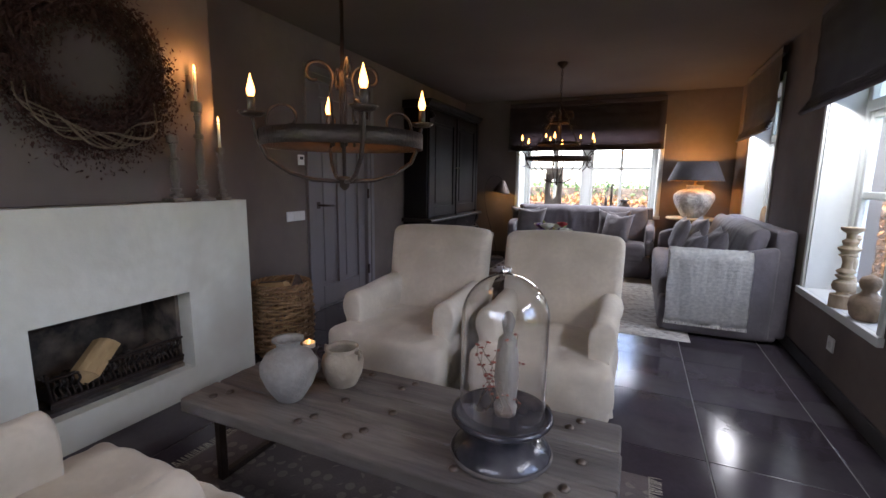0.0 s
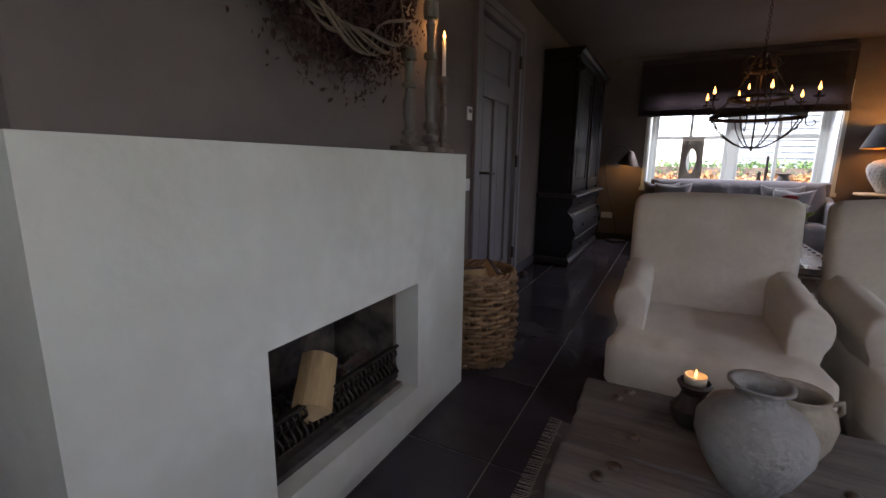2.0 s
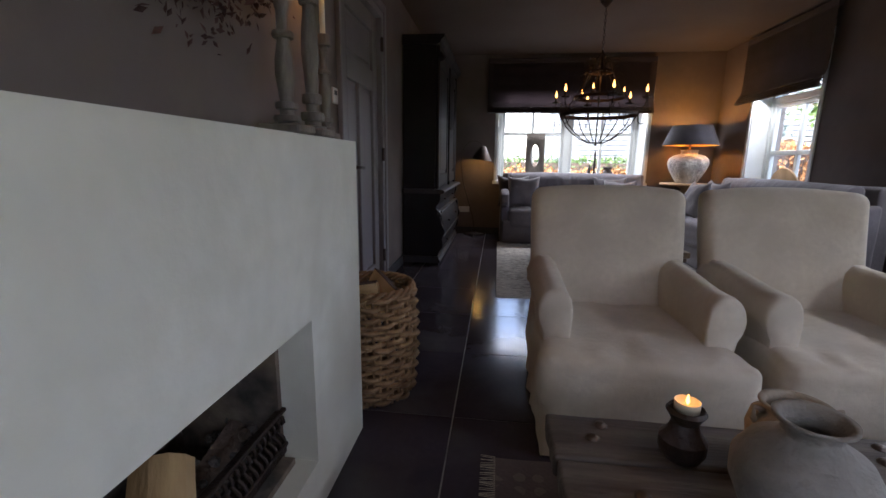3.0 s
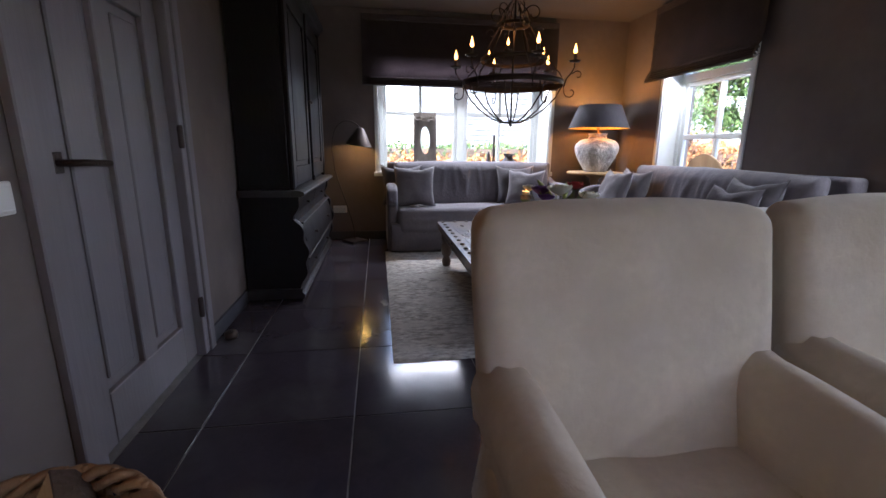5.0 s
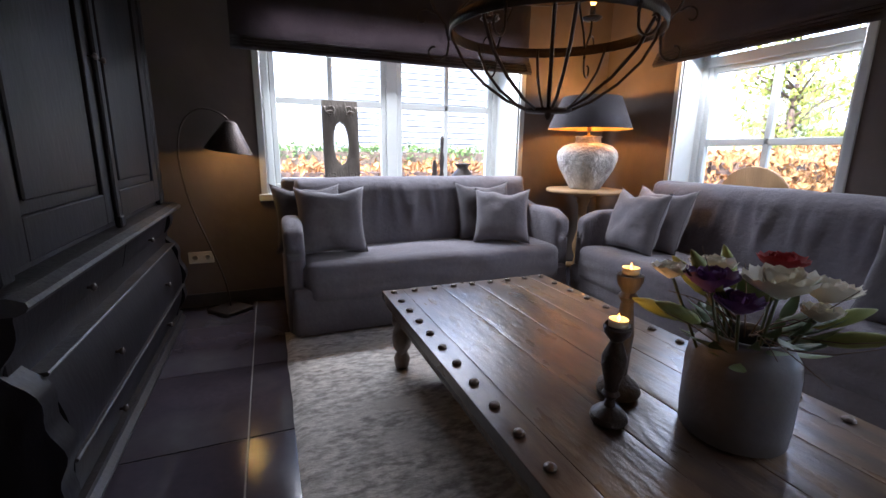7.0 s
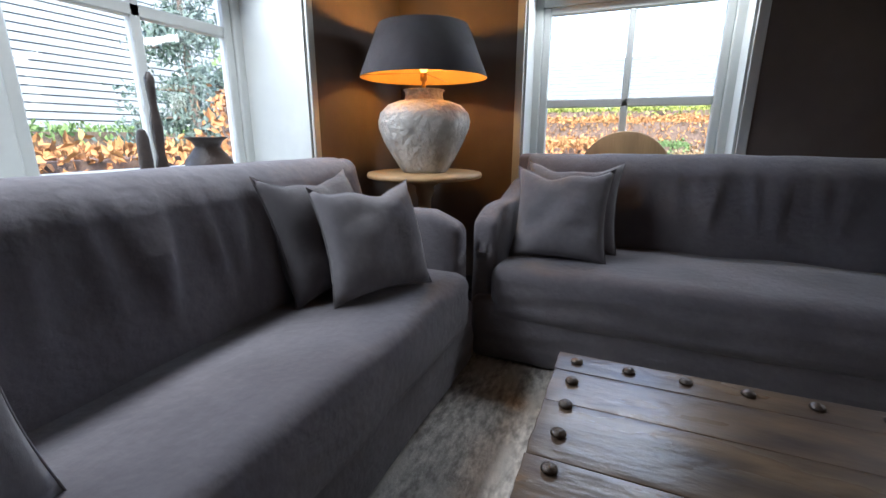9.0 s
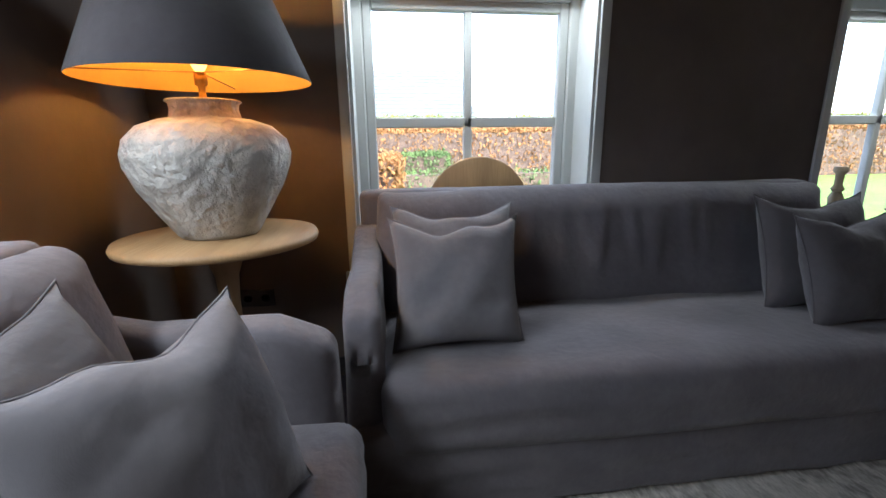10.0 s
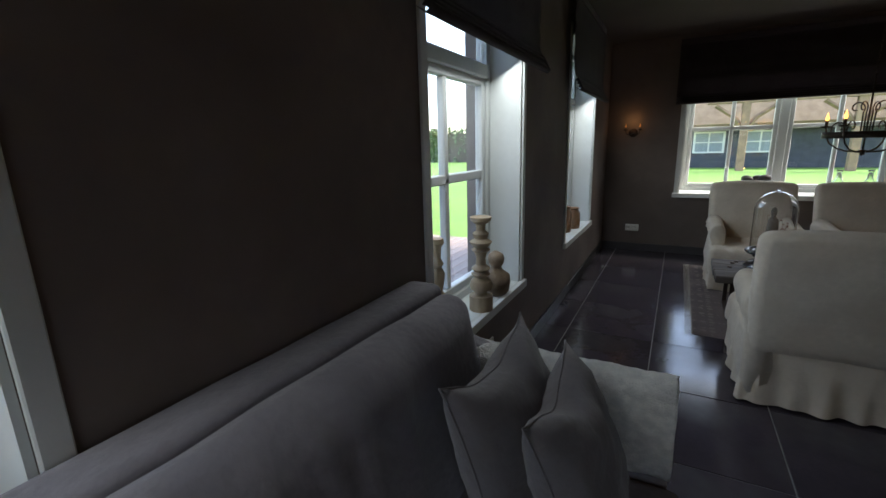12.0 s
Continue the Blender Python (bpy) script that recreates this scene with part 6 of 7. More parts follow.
def bouquet():
    e = thing("bouquet", JX, JY, CZ + 0.23, 0, "mixed bouquet of white, purple and red flowers with lily buds", "flowers")
    e.scale = (1.5, 1.5, 1.5)
    random.seed(21)
    heads = [((-0.035, -0.055, 0.105), 0.052, M_PETALW, "white ranunculus bloom"), ((0.075, -0.055, 0.085), 0.045, M_PETALW, "cream bloom"), ((-0.085, 0.01, 0.10), 0.044, M_PETALP, "purple bloom"), ((-0.078, -0.032, 0.08), 0.036, M_PETALP, "purple bloom"), ((0.045, -0.005, 0.122), 0.038, M_PETALR, "red bloom"), ((-0.115, 0.055, 0.112), 0.030, M_PETALW, "small white bloom"), ((0.0, 0.07, 0.10), 0.04, M_PETALW, "white bloom"), ((0.03, -0.075, 0.07), 0.03, M_PETALW, "small cream bloom")]
    for k, (c, r, mt, lb) in enumerate(heads):
        c = (c[0], c[1], c[2] - 0.012)
        r *= 1.08
        part("stem", tube([(c[0] * 0.25, c[1] * 0.25, -0.10), (c[0] * 0.6, c[1] * 0.6, 0.0), (c[0] * 0.95, c[1] * 0.95, c[2])], 0.0025, seg=5), M_STEM, e)
        d = Vector((c[0], c[1], 0.07)).normalized()
        blossom(e, Vector(c), r, mt, lb, k + 50)
    for k, (a, t, L) in enumerate(((150, 34, 0.17), (165, 66, 0.16), (135, 74, 0.15), (324, 66, 0.17), (305, 74, 0.15), (60, 40, 0.16), (100, 50, 0.16))):
        u = Vector((math.cos(radians(a)), math.sin(radians(a)), 0))
        d = (u * math.sin(radians(t)) + Vector((0, 0, math.cos(radians(t))))).normalized()
        base = d * 0.09
        part("stem", tube([u * 0.02 - Vector((0, 0, 0.08)), base * 0.5, base], 0.0028, seg=5), M_STEM, e)
        q = d.to_track_quat("Z", "Y").to_matrix().to_4x4()
        part("lily_bud", lathe([(0.003, 0), (0.009, 0.012), (0.012, 0.035), (0.010, 0.06), (0.004, 0.078), (0.001, 0.084)], 10), mat("lily_bud_green", (0.26, 0.30, 0.10), (0.18, 0.23, 0.06), 0.6) if k == 0 else bpy.data.materials["lily_bud_green"], e, "closed green lily bud", at=Matrix.Translation(base) @ q)
    bm = bmesh.new()
    for k in range(42):
        a, t = random.random() * 360, random.uniform(40, 100)
        m = pose(0, 0, random.uniform(-0.01, 0.04), 0, 0, a) @ pose(0, 0.03, 0, -t, 0, random.uniform(-40, 40))
        leaf_mesh(bm, m @ pose(0, 0, random.uniform(0.01, 0.05)), random.uniform(0.035, 0.075), random.uniform(0.016, 0.032))
    part("leaves", bm, M_LEAF, e, "dark green leaves")
    for k in range(16):
        a, t = random.random() * 6.28, random.uniform(0.5, 1.45)
        u = Vector((math.cos(a) * math.sin(t), math.sin(a) * math.sin(t), math.cos(t)))
        L = random.uniform(0.10, 0.20)
        part("twig", tube([u * L * s + Vector((0, 0, 0.02 * math.sin(s * 3 + k))) for s in (0.1, 0.4, 0.7, 1.0)], 0.0014, None, 4, r_end=0.0006), M_TWIG, e, "thin grassy twig")


bouquet()


# ---- things on the sills ----
def oval_frame():
    """A carved wooden panel with an oval opening, leaning on the sill."""
    e = thing("oval_frame", -1.116, 6.66, NZ0 + 0.0125, 0, "grey carved wooden frame with an oval opening", "frame")
    w, h, t = 0.128, 0.645, 0.035
    cz, a, b = 0.345, 0.056, 0.152
    bm = bmesh.new()
    n = 48
    rings = {}
    for yy in (-t / 2, t / 2):
        inner, mid, outer = [], [], []
        for i in range(n):
            th = 2 * math.pi * i / n
            c, s = math.cos(th), math.sin(th)
            inner.append(bm.verts.new((a * c, yy, cz + b * s)))
            mid.append(bm.verts.new((a * 1.45 * c, yy - (0.010 if yy < 0 else 0), cz + b * 1.18 * s)))
            k = min(w / abs(c) if abs(c) > 1e-6 else 9, (h - cz if s > 0 else cz) / abs(s) if abs(s) > 1e-6 else 9)
            outer.append(bm.verts.new((c * k, yy, cz + s * k)))
        rings[yy] = (inner, mid, outer)
        for p, q in ((inner, mid), (mid, outer)):
            for i in range(n):
                bm.faces.new((p[i], p[(i + 1) % n], q[(i + 1) % n], q[i]))
    for idx in (0, 2):
        p, q = rings[-t / 2][idx], rings[t / 2][idx]
        for i in range(n):
            bm.faces.new((p[i], p[(i + 1) % n], q[(i + 1) % n], q[i]))
    bmesh.ops.recalc_face_normals(bm, faces=bm.faces)
    part("panel", bm, M_GREYWOOD, e, smooth="sharp", at=pose(0, 0, 0, -4))
    for s in (-1, 1):
        for z, r, f in ((0.07, 0.05, 1), (0.585, 0.045, -1), (0.12, 0.03, -1), (0.545, 0.03, 1)):
            c = Vector((s * 0.068, -t / 2 - 0.004, z))
            part("carved_scroll", tube(scroll(c, Vector((s, 0, 0)), r, 1.1, 0.4, f), 0.008, None, 6, r_end=0.004), M_GREYWOOD, e, at=pose(0, 0, 0, -4))


oval_frame()
SILLN = NZ0 + 0.0125
pot("dark_vase", -0.11, 6.74, SILLN, [(0.05, 0), (0.075, 0.03), (0.09, 0.07), (0.085, 0.11), (0.055, 0.15), (0.045, 0.165), (0.055, 0.185), (0.078, 0.20), (0.076, 0.203), (0.05, 0.187), (0.038, 0.165), (0.05, 0.14), (0.06, 0.03)], M_DARKWOOD, "dark brown bellied vase on the window sill", "vase")
candlestick(-0.29, 6.76, SILLN, [(0.03, 0), (0.03, 0.015), (0.02, 0.03), (0.016, 0.06), (0.022, 0.10), (0.014, 0.14), (0.018, 0.2), (0.020, 0.25), (0.012, 0.30), (0.015, 0.36), (0.016, 0.40), (0.006, 0.42)], M_DARKWOOD, "thin dark turned wooden spindle on the sill")
candlestick(-0.36, 6.74, SILLN, [(0.024, 0), (0.024, 0.01), (0.02, 0.05), (0.022, 0.12), (0.019, 0.20), (0.012, 0.225), (0.004, 0.23)], M_DARKWOOD, "short dark turned wooden spindle on the sill")

SILLE = EZ0 + 0.0125
e = thing("round_board", 1.285, 5.235, SILLE, 0, "round pale wooden board leaning against the window", "board")
part("board", lathe([(0.238, -0.011), (0.242, -0.004), (0.242, 0.006), (0.235, 0.012)], 64), M_PALEWOOD, e, at=pose(0, 0, 0.243, 0, 83, 0))
STACK = [(0.058, 0), (0.058, 0.075), (0.03, 0.08), (0.028, 0.09), (0.05, 0.105), (0.056, 0.125), (0.05, 0.15), (0.028, 0.165), (0.045, 0.18), (0.048, 0.186), (0.03, 0.195), (0.046, 0.21), (0.044, 0.216), (0.026, 0.23), (0.022, 0.26), (0.03, 0.29), (0.046, 0.305), (0.03, 0.315), (0.05, 0.335), (0.055, 0.345), (0.03, 0.36), (0.04, 0.385), (0.022, 0.40), (0.024, 0.43), (0.05, 0.448), (0.052, 0.465), (0.046, 0.463)]
candlestick(1.19, 3.05, SILLE, STACK, mat("bleached_turned_wood", (0.42, 0.33, 0.22), (0.27, 0.2, 0.13), 0.75, 0, 10, 70, 0.35, stretch=(1, 1, 0.4)), "tall bleached turned wooden candlestick on the sill", seg=32)
candlestick(1.295, 3.30, SILLE, [(0.03, 0), (0.045, 0.05), (0.04, 0.13), (0.022, 0.16), (0.03, 0.20), (0.034, 0.24), (0.02, 0.27), (0.03, 0.285), (0.018, 0.31), (0.02, 0.36), (0.034, 0.38), (0.03, 0.40)], bpy.data.materials["bleached_turned_wood"], "slim bleached turned spindle beside the window")
o = part("wooden_figure", lathe([(0.055, 0), (0.07, 0.02), (0.078, 0.07), (0.07, 0.115), (0.035, 0.14), (0.028, 0.155), (0.04, 0.175), (0.045, 0.20), (0.038, 0.225), (0.012, 0.24)], 24, wob=0.16), mat("worn_carved_wood", (0.26, 0.19, 0.125), (0.13, 0.09, 0.06), 0.8, 0, 9, 60, 0.5))
o.matrix_basis = pose(1.21, 2.80, SILLE, 0, 0, 30)
tagged(o, "worn carved wooden figure on the window sill", "statue")
JAR = [(0.06, 0), (0.066, 0.01), (0.07, 0.10), (0.066, 0.15), (0.05, 0.175), (0.048, 0.185), (0.06, 0.195), (0.056, 0.198), (0.045, 0.186), (0.06, 0.14), (0.06, 0.01)]
pot("brown_jar", 1.235, 0.70, SILLE, JAR, M_BROWNJAR, "glazed brown stoneware jar on the window sill", "jar", wob=0.005)
pot("brown_jar", 1.26, 0.92, SILLE, [(a * 0.85, b * 1.2) for a, b in JAR], M_BROWNJAR, "slimmer glazed brown jar on the window sill", "jar", wob=0.005)

SILLS = SZ0 + 0.0125
bm = bmesh.new()
random.seed(9)
for k in range(14):
    bmesh.ops.create_icosphere(bm, subdivisions=2, radius=random.uniform(0.03, 0.06), matrix=pose(random.uniform(-0.12, 0.12), random.uniform(-0.03, 0.03), random.uniform(0.05, 0.18)) @ Matrix.Diagonal((1.3, 0.8, 0.8, 1)))
bmesh.ops.create_icosphere(bm, subdivisions=2, radius=0.07, matrix=pose(0, 0, 0.05) @ Matrix.Diagonal((1.9, 0.8, 0.72, 1)))
o = part("driftwood", bm, M_DARKWOOD, None)
o.matrix_basis = pose(-0.37, S - 0.14, SILLS)
tagged(o, "knotted dark piece of driftwood on the sill", "driftwood")
for dx in (-1.08, -1.32):
    e = thing("glass_flask", dx, S - 0.16, SILLS, 0, "clear glass flask with a long neck on the sill", "flask", "glass flasks")
    pr = [(0.085, 0.0), (0.10, 0.02), (0.09, 0.06), (0.05, 0.12), (0.024, 0.17), (0.02, 0.23), (0.028, 0.25)]
    g = part("flask_body", lathe(pr + [(a - 0.002, b + 0.002) for a, b in pr[::-1]], 32, close=False), M_GLASS, e)
    g.visible_shadow = False


# ---- wall light on the garden wall ----
def sconce(x):
    e = thing("wall_light", x, S, 1.40, 0, "small wrought-iron wall light with two dim bulbs", "wall light")
    part("backplate", lathe([(0.05, 0), (0.045, 0.008), (0.012, 0.012)], 20), M_IRON, e, at=pose(0, 0, 0, -90))
    for s in (-1, 1):
        part("arm", tube([(0, 0.01, 0), (s * 0.03, 0.05, -0.03), (s * 0.07, 0.09, -0.01), (s * 0.075, 0.09, 0.03)], 0.005, seg=6), M_IRON, e)
        bulb_set(e, (s * 0.075, 0.09, 0.03), 0.6, 0.028, emit("dim_bulb_glow", (1.0, 0.42, 0.1), 0.02) if s < 0 else bpy.data.materials["dim_bulb_glow"])


sconce(0.88)
glow(0.88, S + 0.10, 1.53, 0.035, r=0.01)


# ---- outside ----
GZ = -0.16
solid("ground", boxes((-90, -90, GZ - 0.3, 90, 90, GZ)), M_GRASS, "mown green lawn round the house", "ground")
solid("gravel_path", boxes((-12, N + TN + 0.3, GZ + 0.004, 14, 9.2, GZ + 0.012)), M_GRAVEL, "grey gravel strip in front of the hedge", "path")
solid("planting_bed", boxes((1.9, 5.3, GZ + 0.004, 4.8, 9.1, GZ + 0.014)), M_GRAVEL, "dark gravel planting bed beside the terrace", "ground")
deck = thing("terrace", 3.0, 2.0, GZ, 0, "weathered timber terrace boards", "terrace", kind="structure")
bm = boxes((-0.068, -3.2, 0.004, 0.068, 3.2, 0.05), bev=0.004)
first = part("board", bm, M_DECK, deck, smooth=False, at=pose(-1.43, 0, 0))
for k in range(1, 20):
    share("board", first.data, deck, pose(-1.43 + 0.145 * k, 0, 0))


def foliage(name, x0, y0, z0, x1, y1, z1, n, s, material, label, category="hedge", seed=1, core=True):
    """A clipped hedge: a dark core under thousands of small leaves with an uneven surface."""
    random.seed(seed)
    e = thing(name, (x0 + x1) / 2, (y0 + y1) / 2, z0, 0, label, category, kind="stuff")
    hw, hl, hh = (x1 - x0) / 2, (y1 - y0) / 2, z1 - z0
    vs, fs = [], []
    for k in range(n):
        f = random.random()
        if f < 0.45:
            p = Vector((random.uniform(-hw, hw), random.choice((-hl, hl)), random.uniform(0, hh)))
        elif f < 0.75:
            p = Vector((random.choice((-hw, hw)), random.uniform(-hl, hl), random.uniform(0, hh)))
        else:
            p = Vector((random.uniform(-hw, hw), random.uniform(-hl, hl), hh))
        p += Vector((random.gauss(0, s * 1.3), random.gauss(0, s * 1.3), random.gauss(0, s * 1.1) + 0.05 * hh * noise.noise(p * 1.5)))
        m = Euler((random.random() * 6.3, random.random() * 6.3, random.random() * 6.3)).to_matrix()
        q = s * random.uniform(0.6, 1.4)
        b = len(vs)
        vs += [p + m @ Vector(v) * q for v in ((-1, 0, 0), (0, -0.55, 0.2), (1, 0, 0), (0, 0.55, 0.2))]
        fs.append((b, b + 1, b + 2, b + 3))
    me = bpy.data.meshes.new("leaves")
    me.from_pydata([tuple(v) for v in vs], [], fs)
    me.materials.append(material)
    o = new("leaves", me)
    o.parent = e
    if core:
        # one plain bark-coloured box fills the hedge inside the leaves
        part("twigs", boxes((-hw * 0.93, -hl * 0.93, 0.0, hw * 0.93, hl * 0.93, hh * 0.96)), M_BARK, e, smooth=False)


foliage("beech_hedge", -12, 9.6, GZ, 9, 10.3, 0.78, 22000, 0.055, M_BEECH, "clipped copper-brown beech hedge", seed=1)
foliage("green_hedge", -20, 15.6, GZ, 9, 16.6, 1.06, 12000, 0.07, M_BOX, "clipped dark green hedge", seed=2)
foliage("beech_hedge", 12, -12, GZ, 12.9, 11.5, 1.36, 50000, 0.05, M_BEECH, "clipped copper-brown beech hedge beyond the lawn", seed=3)
foliage("privet_hedge", 12.95, -12, GZ, 14.0, 11.5, 1.72, 40000, 0.055, M_YEL, "tall yellow-green privet hedge", seed=4)
foliage("box_hedge", 10.4, -2, GZ, 11.0, 9, 0.25, 5000, 0.045, M_BOX, "low clipped green box hedge", seed=5)
foliage("box_hedge", 11.1, 4.0, GZ, 11.9, 5.25, 0.72, 4000, 0.04, M_BOX, "square clipped green box bush", seed=6)
foliage("beech_bush", 3.4, 6.5, GZ, 5.4, 8.6, 1.02, 8000, 0.045, M_BEECH, "loose copper-brown beech bush", seed=7)
foliage("beech_bush", 5.8, 5.5, GZ, 7.0, 7.0, 0.80, 6000, 0.045, M_BEECH, "clipped copper-brown beech bush beside the bed", seed=17)
foliage("beech_bush", 1.75, 8.0, GZ, 3.3, 8.9, 1.3, 5000, 0.045, M_BEECH, "tall copper-brown beech shrub", seed=8)


def tree(x, y, h, r, material, label, n, s, seed, conical=False):
    e = thing("tree", x, y, GZ, 0, label, "tree")
    random.seed(seed)
    bm = tube([(0, 0, 0), (0.04, 0.02, h * 0.3), (-0.03, 0.04, h * 0.65), (0, 0, h * 0.97)], 0.05 * r + 0.06, seg=10, r_end=0.015)
    ends = []
    for k in range(34):
        z = h * random.uniform(0.18 if conical else 0.35, 0.95)
        a = random.random() * 6.28
        L = r * ((1.02 - z / h) * 1.15 if conical else random.uniform(0.5, 1.0))
        up = -0.1 * L if conical else 0.45 * L
        tip = Vector((L * math.cos(a), L * math.sin(a), z + up))
        tube([(0, 0, z), tip * 0.5 + Vector((0, 0, z * 0.5 + 0.05)), tip], 0.03, bm, 5, r_end=0.008)
        ends.append((Vector((0, 0, z)), tip))
    part("trunk", bm, M_BARK, e, "bare tapering trunk and limbs")
    vs, fs = [], []
    for k in range(n):
        a, b = random.choice(ends)
        t = random.random() ** 0.6
        p = a.lerp(b, t) + Vector((random.gauss(0, 0.13 * r), random.gauss(0, 0.13 * r), random.gauss(0, 0.10 * r)))
        m = Euler((random.random() * 6.3, random.random() * 6.3, random.random() * 6.3)).to_matrix()
        q = s * random.uniform(0.6, 1.4)
        i = len(vs)
        vs += [p + m @ Vector(v) * q for v in ((-1, 0, 0), (0, -0.45, 0.2), (1, 0, 0), (0, 0.45, 0.2))]
        fs.append((i, i + 1, i + 2, i + 3))
    me = bpy.data.meshes.new("crown")
    me.from_pydata([tuple(v) for v in vs], [], fs)
    me.materials.append(material)
    o = new("crown", me)
    o.parent = e
    o["label"] = "uneven crown of small leaves"


tree(4.2, 12.2, 4.2, 1.3, M_SPRUCE, "blue-green spruce beyond the hedge", 9000, 0.05, 31, True)
tree(9.0, 14.5, 5.0, 2.2, M_BOX, "broad green tree beyond the hedge", 8000, 0.09, 32)
tree(8.2, 9.2, 3.4, 1.4, M_YEL, "small yellow-green garden tree", 2600, 0.06, 33)


def planter(x, y):
    e = thing("planter", x, y, GZ + 0.051, 0, "tall tapered sandstone planter with a dry dwarf shrub", "planter")
    part("pot", lathe([(0.29, 0), (0.30, 0.02), (0.375, 0.64), (0.39, 0.66), (0.39, 0.73), (0.355, 0.73), (0.34, 0.64)], 40), M_POT, e)
    random.seed(17)
    vs, fs = [], []
    for k in range(5000):
        a, t = random.random() * 6.28, random.random()
        rr = 0.47 * math.sqrt(t)
        z = 0.70 + 0.15 * (1 - t) + random.gauss(0, 0.035) - 0.10 * max(0.0, rr - 0.38) / 0.1
        p = Vector((rr * math.cos(a), rr * math.sin(a), z))
        m = Euler((random.random() * 6.3, random.random() * 6.3, random.random() * 6.3)).to_matrix()
        q = random.uniform(0.010, 0.026)
        i = len(vs)
        vs += [p + m @ Vector(v) * q for v in ((-1, 0, 0), (0, -0.5, 0.2), (1, 0, 0), (0, 0.5, 0.2))]
        fs.append((i, i + 1, i + 2, i + 3))
    me = bpy.data.meshes.new("shrub")
    me.from_pydata([tuple(v) for v in vs], [], fs)
    me.materials.append(mat("dry_shrub", (0.26, 0.18, 0.10), (0.17, 0.13, 0.06), 0.9, 0, 6, 30, 0.2))
    o = new("shrub", me)
    o.parent = e


planter(4.12, 4.56)
e = thing("garden_stake", 2.9, 5.9, GZ, 0, "thin black metal garden stake", "stake")
part("post", tube([(0, 0, 0), (0, 0, 0.75)], 0.022), M_IRON, e)
part("cap", lathe([(0.03, 0.75), (0.035, 0.77), (0.03, 0.80), (0.01, 0.81)], 14), M_IRON, e)


def house(name, x0, y0, x1, y1, eave, ridge, along, wall, roof, label, rows=26):
    """A long house with a pitched roof; its courses are real ledges."""
    e = thing(name, (x0 + x1) / 2, (y0 + y1) / 2, GZ, 0, label, "house")
    hw, hl = (x1 - x0) / 2, (y1 - y0) / 2
    part("wall", boxes((-hw, -hl, 0, hw, hl, eave)), wall, e, smooth=False)
    n = int(eave / 0.22)
    for s in (-1, 1):
        bm = bmesh.new()
        for k in range(rows):
            t0, t1 = k / rows, (k + 1) / rows
            if along == "y":
                pts = [(s * (hw + 0.3) * (1 - t) + 0 * t, eave + (ridge - eave) * t) for t in (t0, t1 + 0.006)]
                (a, za), (b, zb) = pts
                q = [(a, -hl - 0.2, za + 0.05), (a, hl + 0.2, za + 0.05), (b, hl + 0.2, zb), (b, -hl - 0.2, zb), (a, -hl - 0.2, za), (a, hl + 0.2, za)]
            else:
                pts = [(s * (hl + 0.3) * (1 - t), eave + (ridge - eave) * t) for t in (t0, t1 + 0.006)]
                (a, za), (b, zb) = pts
                q = [(-hw - 0.2, a, za + 0.05), (hw + 0.2, a, za + 0.05), (hw + 0.2, b, zb), (-hw - 0.2, b, zb), (-hw - 0.2, a, za), (hw + 0.2, a, za)]
            v = [bm.verts.new(p) for p in q]
            bm.faces.new((v[0], v[1], v[2], v[3]))
            bm.faces.new((v[0], v[4], v[5], v[1]))
        bmesh.ops.recalc_face_normals(bm, faces=bm.faces)
        part("roof", bm, roof, e, "coursed roof slope", smooth=False)
    bm = bmesh.new()
    for s in (-1, 1):
        if along == "y":
            t = [(-hw, s * hl, eave), (hw, s * hl, eave), (0, s * hl, ridge)]
        else:
            t = [(s * hw, -hl, eave), (s * hw, hl, eave), (s * hw, 0, ridge)]
        bm.faces.new([bm.verts.new(p) for p in t])
    part("gable", bm, wall, e, smooth=False)
    return e


house("neighbour_house", 24.0, 0.7, 36.0, 24.0, 2.05, 5.8, "y", M_CLAD, M_ROOF, "neighbouring house with a coursed grey-blue roof", 15)
# wall takes the dark roof colour so board gaps read as shadow lines
hn = house("clapboard_house", 0.6, 19.5, 16.0, 26.0, 6.6, 9.0, "x", M_ROOF, M_ROOF, "white clapboard house beyond the hedges")
plank = part("clapboard", boxes((-7.72, -3.79, 0, 7.72, -3.752, 0.165)), M_CLAD, hn, smooth=False, at=pose(0, 0, 0.1))
for k in range(1, 32):
    share("clapboard", plank.data, hn, pose(0, 0, 0.1 + 0.2 * k))


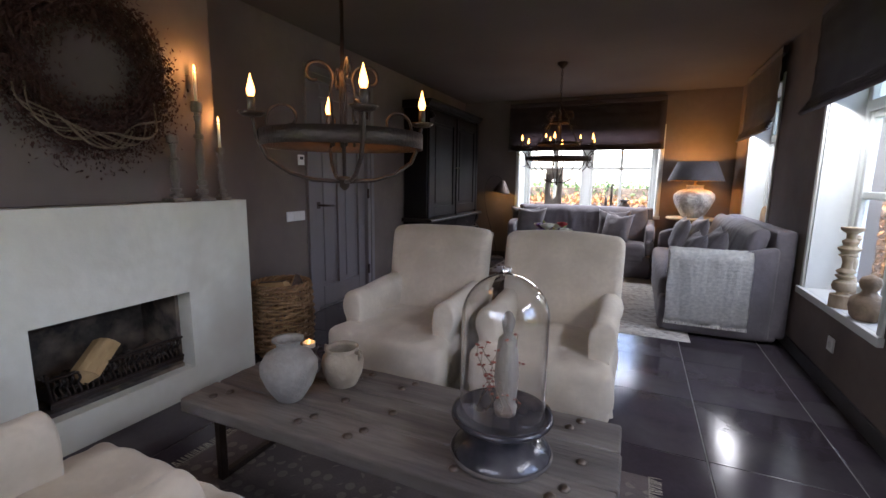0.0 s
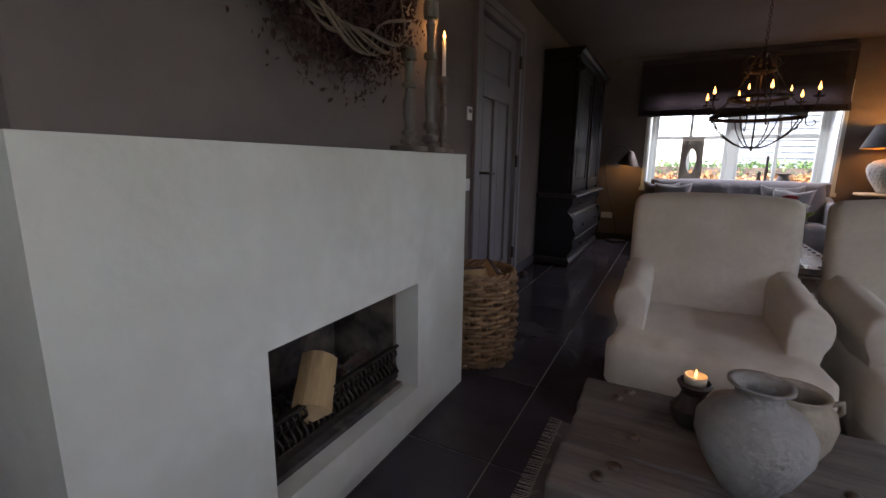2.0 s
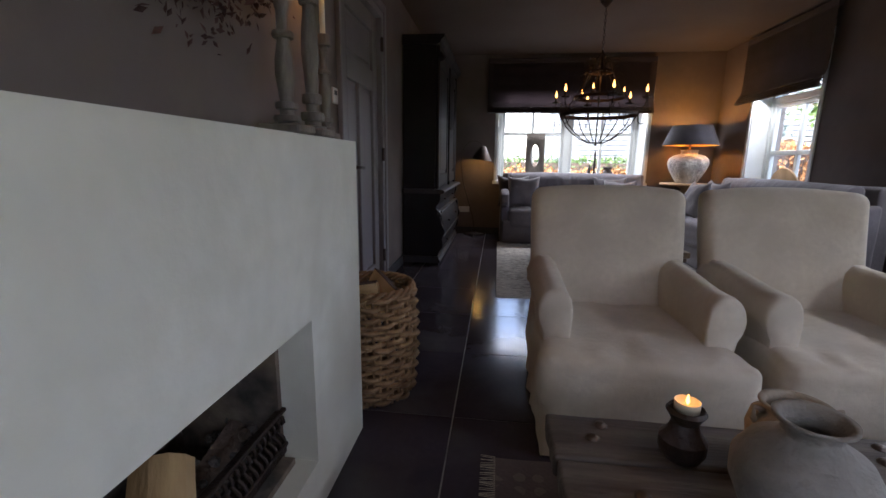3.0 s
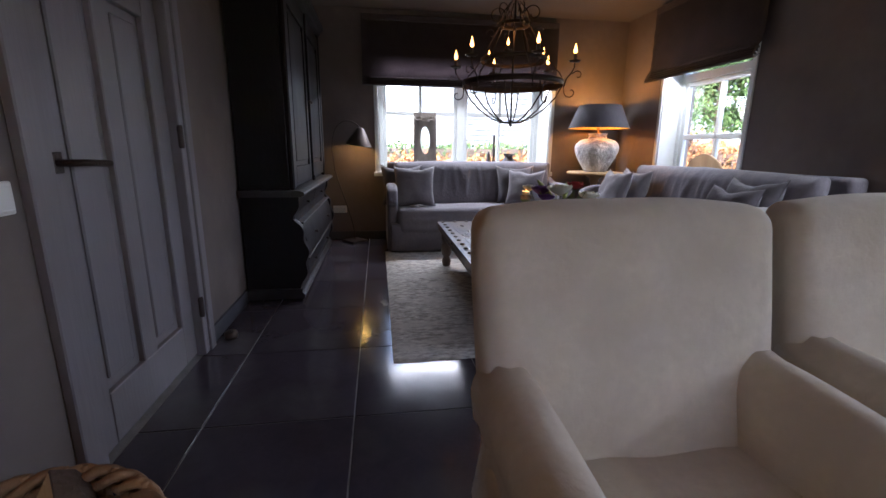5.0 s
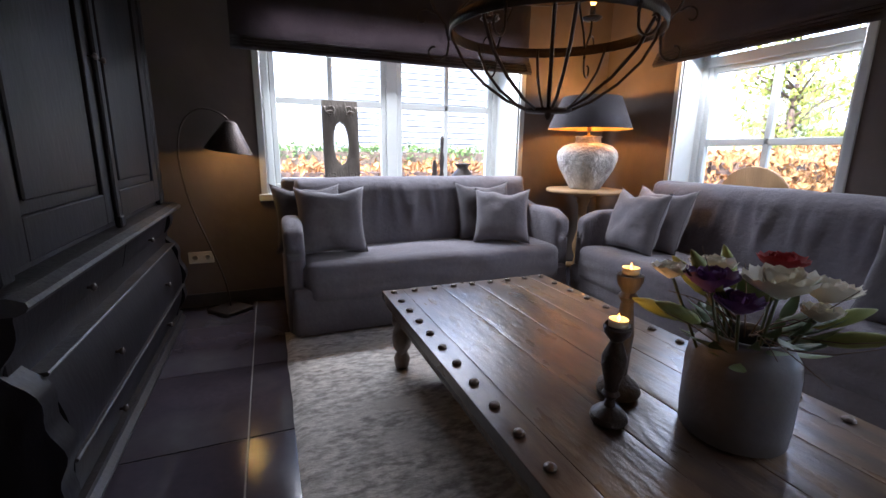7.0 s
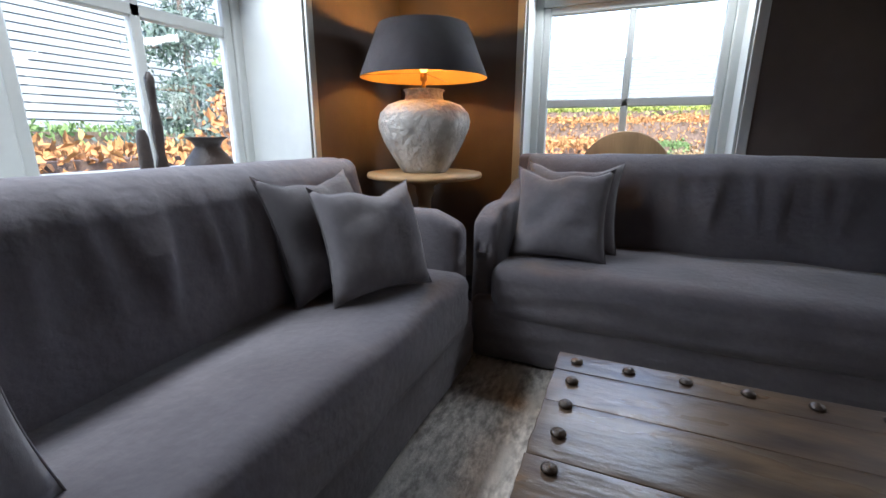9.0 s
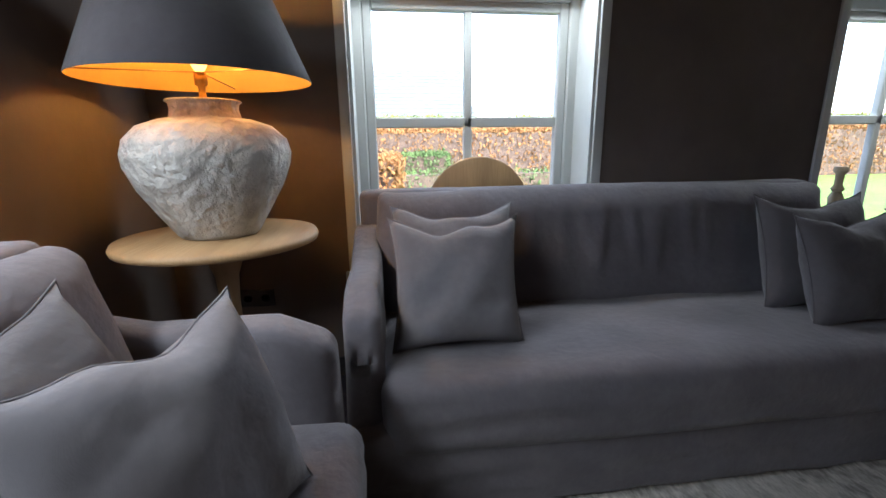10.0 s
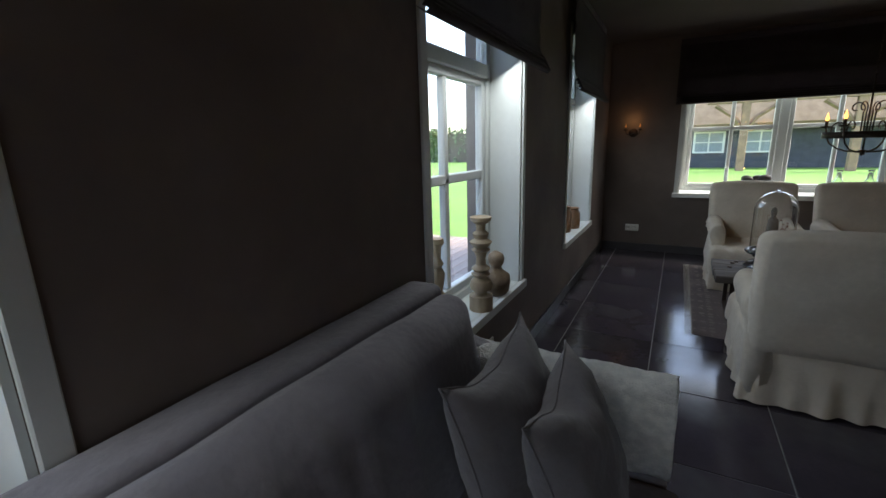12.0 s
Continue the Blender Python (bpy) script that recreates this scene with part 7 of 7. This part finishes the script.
def barn():
    """The garden building across the lawn: black boards, white windows, thatch and an oak porch."""
    e = thing("garden_barn", -4.8, -23.0, GZ, 0, "black-boarded garden building with a thatched roof and oak porch", "barn")
    e.scale = (1.75, 1.75, 1.4)
    hw = 5.6
    part("wall", boxes((-hw, -2.2, 0, hw, 0, 1.75)), M_BLACKBOARD, e, smooth=False)
    bm = bmesh.new()
    vs = [bm.verts.new(p) for p in ((-hw - 0.4, 0.55, 1.60), (hw + 0.4, 0.55, 1.60), (hw + 0.2, -1.4, 4.2), (-hw - 0.2, -1.4, 4.2), (-hw - 0.4, 0.5, 1.42), (hw + 0.4, 0.5, 1.42))]
    bm.faces.new((vs[0], vs[1], vs[2], vs[3]))
    bm.faces.new((vs[4], vs[5], vs[1], vs[0]))
    bmesh.ops.solidify(bm, geom=bm.faces, thickness=0.15)
    part("roof", bm, M_THATCH, e, "thick thatched roof", smooth=False)
    for cx in (-4.3, -2.4, 0.9, 2.2, 3.4):
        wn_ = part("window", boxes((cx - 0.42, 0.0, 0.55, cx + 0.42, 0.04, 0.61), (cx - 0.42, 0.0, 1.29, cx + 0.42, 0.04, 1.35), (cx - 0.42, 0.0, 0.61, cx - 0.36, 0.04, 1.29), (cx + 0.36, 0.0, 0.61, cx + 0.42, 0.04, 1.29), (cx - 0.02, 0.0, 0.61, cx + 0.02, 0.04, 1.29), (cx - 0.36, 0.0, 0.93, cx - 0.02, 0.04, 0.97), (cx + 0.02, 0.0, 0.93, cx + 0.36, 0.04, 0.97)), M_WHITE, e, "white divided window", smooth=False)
        part("pane", boxes((cx - 0.36, 0.005, 0.61, cx + 0.36, 0.012, 1.29)), mat("dark_pane", (0.25, 0.3, 0.33), (0.18, 0.22, 0.25), 0.1, 0, 2, 20, 0.0) if cx == -4.3 else bpy.data.materials["dark_pane"], wn_, smooth=False)
    for cx in (-3.4, -0.8, 1.5):
        part("post", boxes((cx - 0.09, 1.5, 0, cx + 0.09, 1.68, 2.2), bev=0.01), M_BEAM, e, "oak post", smooth=False)
        for s in (-1, 1):
            part("brace", tube([(cx, 1.59, 1.3), (cx + s * 0.25, 1.59, 1.75), (cx + s * 0.7, 1.59, 2.15)], 0.06, seg=4), M_BEAM, e, "curved oak brace", smooth=False)
    part("beam", boxes((-4.4, 1.48, 2.2, 2.4, 1.70, 2.42), bev=0.01), M_BEAM, e, "oak beam", smooth=False)
    for s in (-1, 1):
        part("rafter", tube([(-0.95 + s * 2.6, 1.59, 2.42), (-0.95, 1.59, 3.7)], 0.09, seg=4), M_BEAM, e, "sloping oak rafter", smooth=False)


barn()
foliage("hedge", -30, -34, GZ, 22, -33, 2.6, 7000, 0.2, M_BOX, "green hedge at the end of the garden", seed=9)


# ---- floor tiles ----
TX = [W, -2.315, -1.765, -1.215, -0.665, -0.115, 0.435, 0.985, E]
TY = [S] + [0.137 + 0.6 * k - 0.6 for k in range(0, 12)] + [N]
tile_cache = {}
for xa, xb in zip(TX, TX[1:]):
    for ya, yb in zip(TY, TY[1:]):
        w, l = round(xb - xa, 3), round(yb - ya, 3)
        if (w, l) not in tile_cache:
            ob = part("tile", boxes((-w / 2 + 0.003, -l / 2 + 0.003, -0.02, w / 2 - 0.003, l / 2 - 0.003, 0.0), bev=0.0012), M_TILE, floor, smooth=False, at=pose((xa + xb) / 2, (ya + yb) / 2, 0))
            tile_cache[(w, l)] = ob.data
        else:
            share("tile", tile_cache[(w, l)], floor, pose((xa + xb) / 2, (ya + yb) / 2, 0))
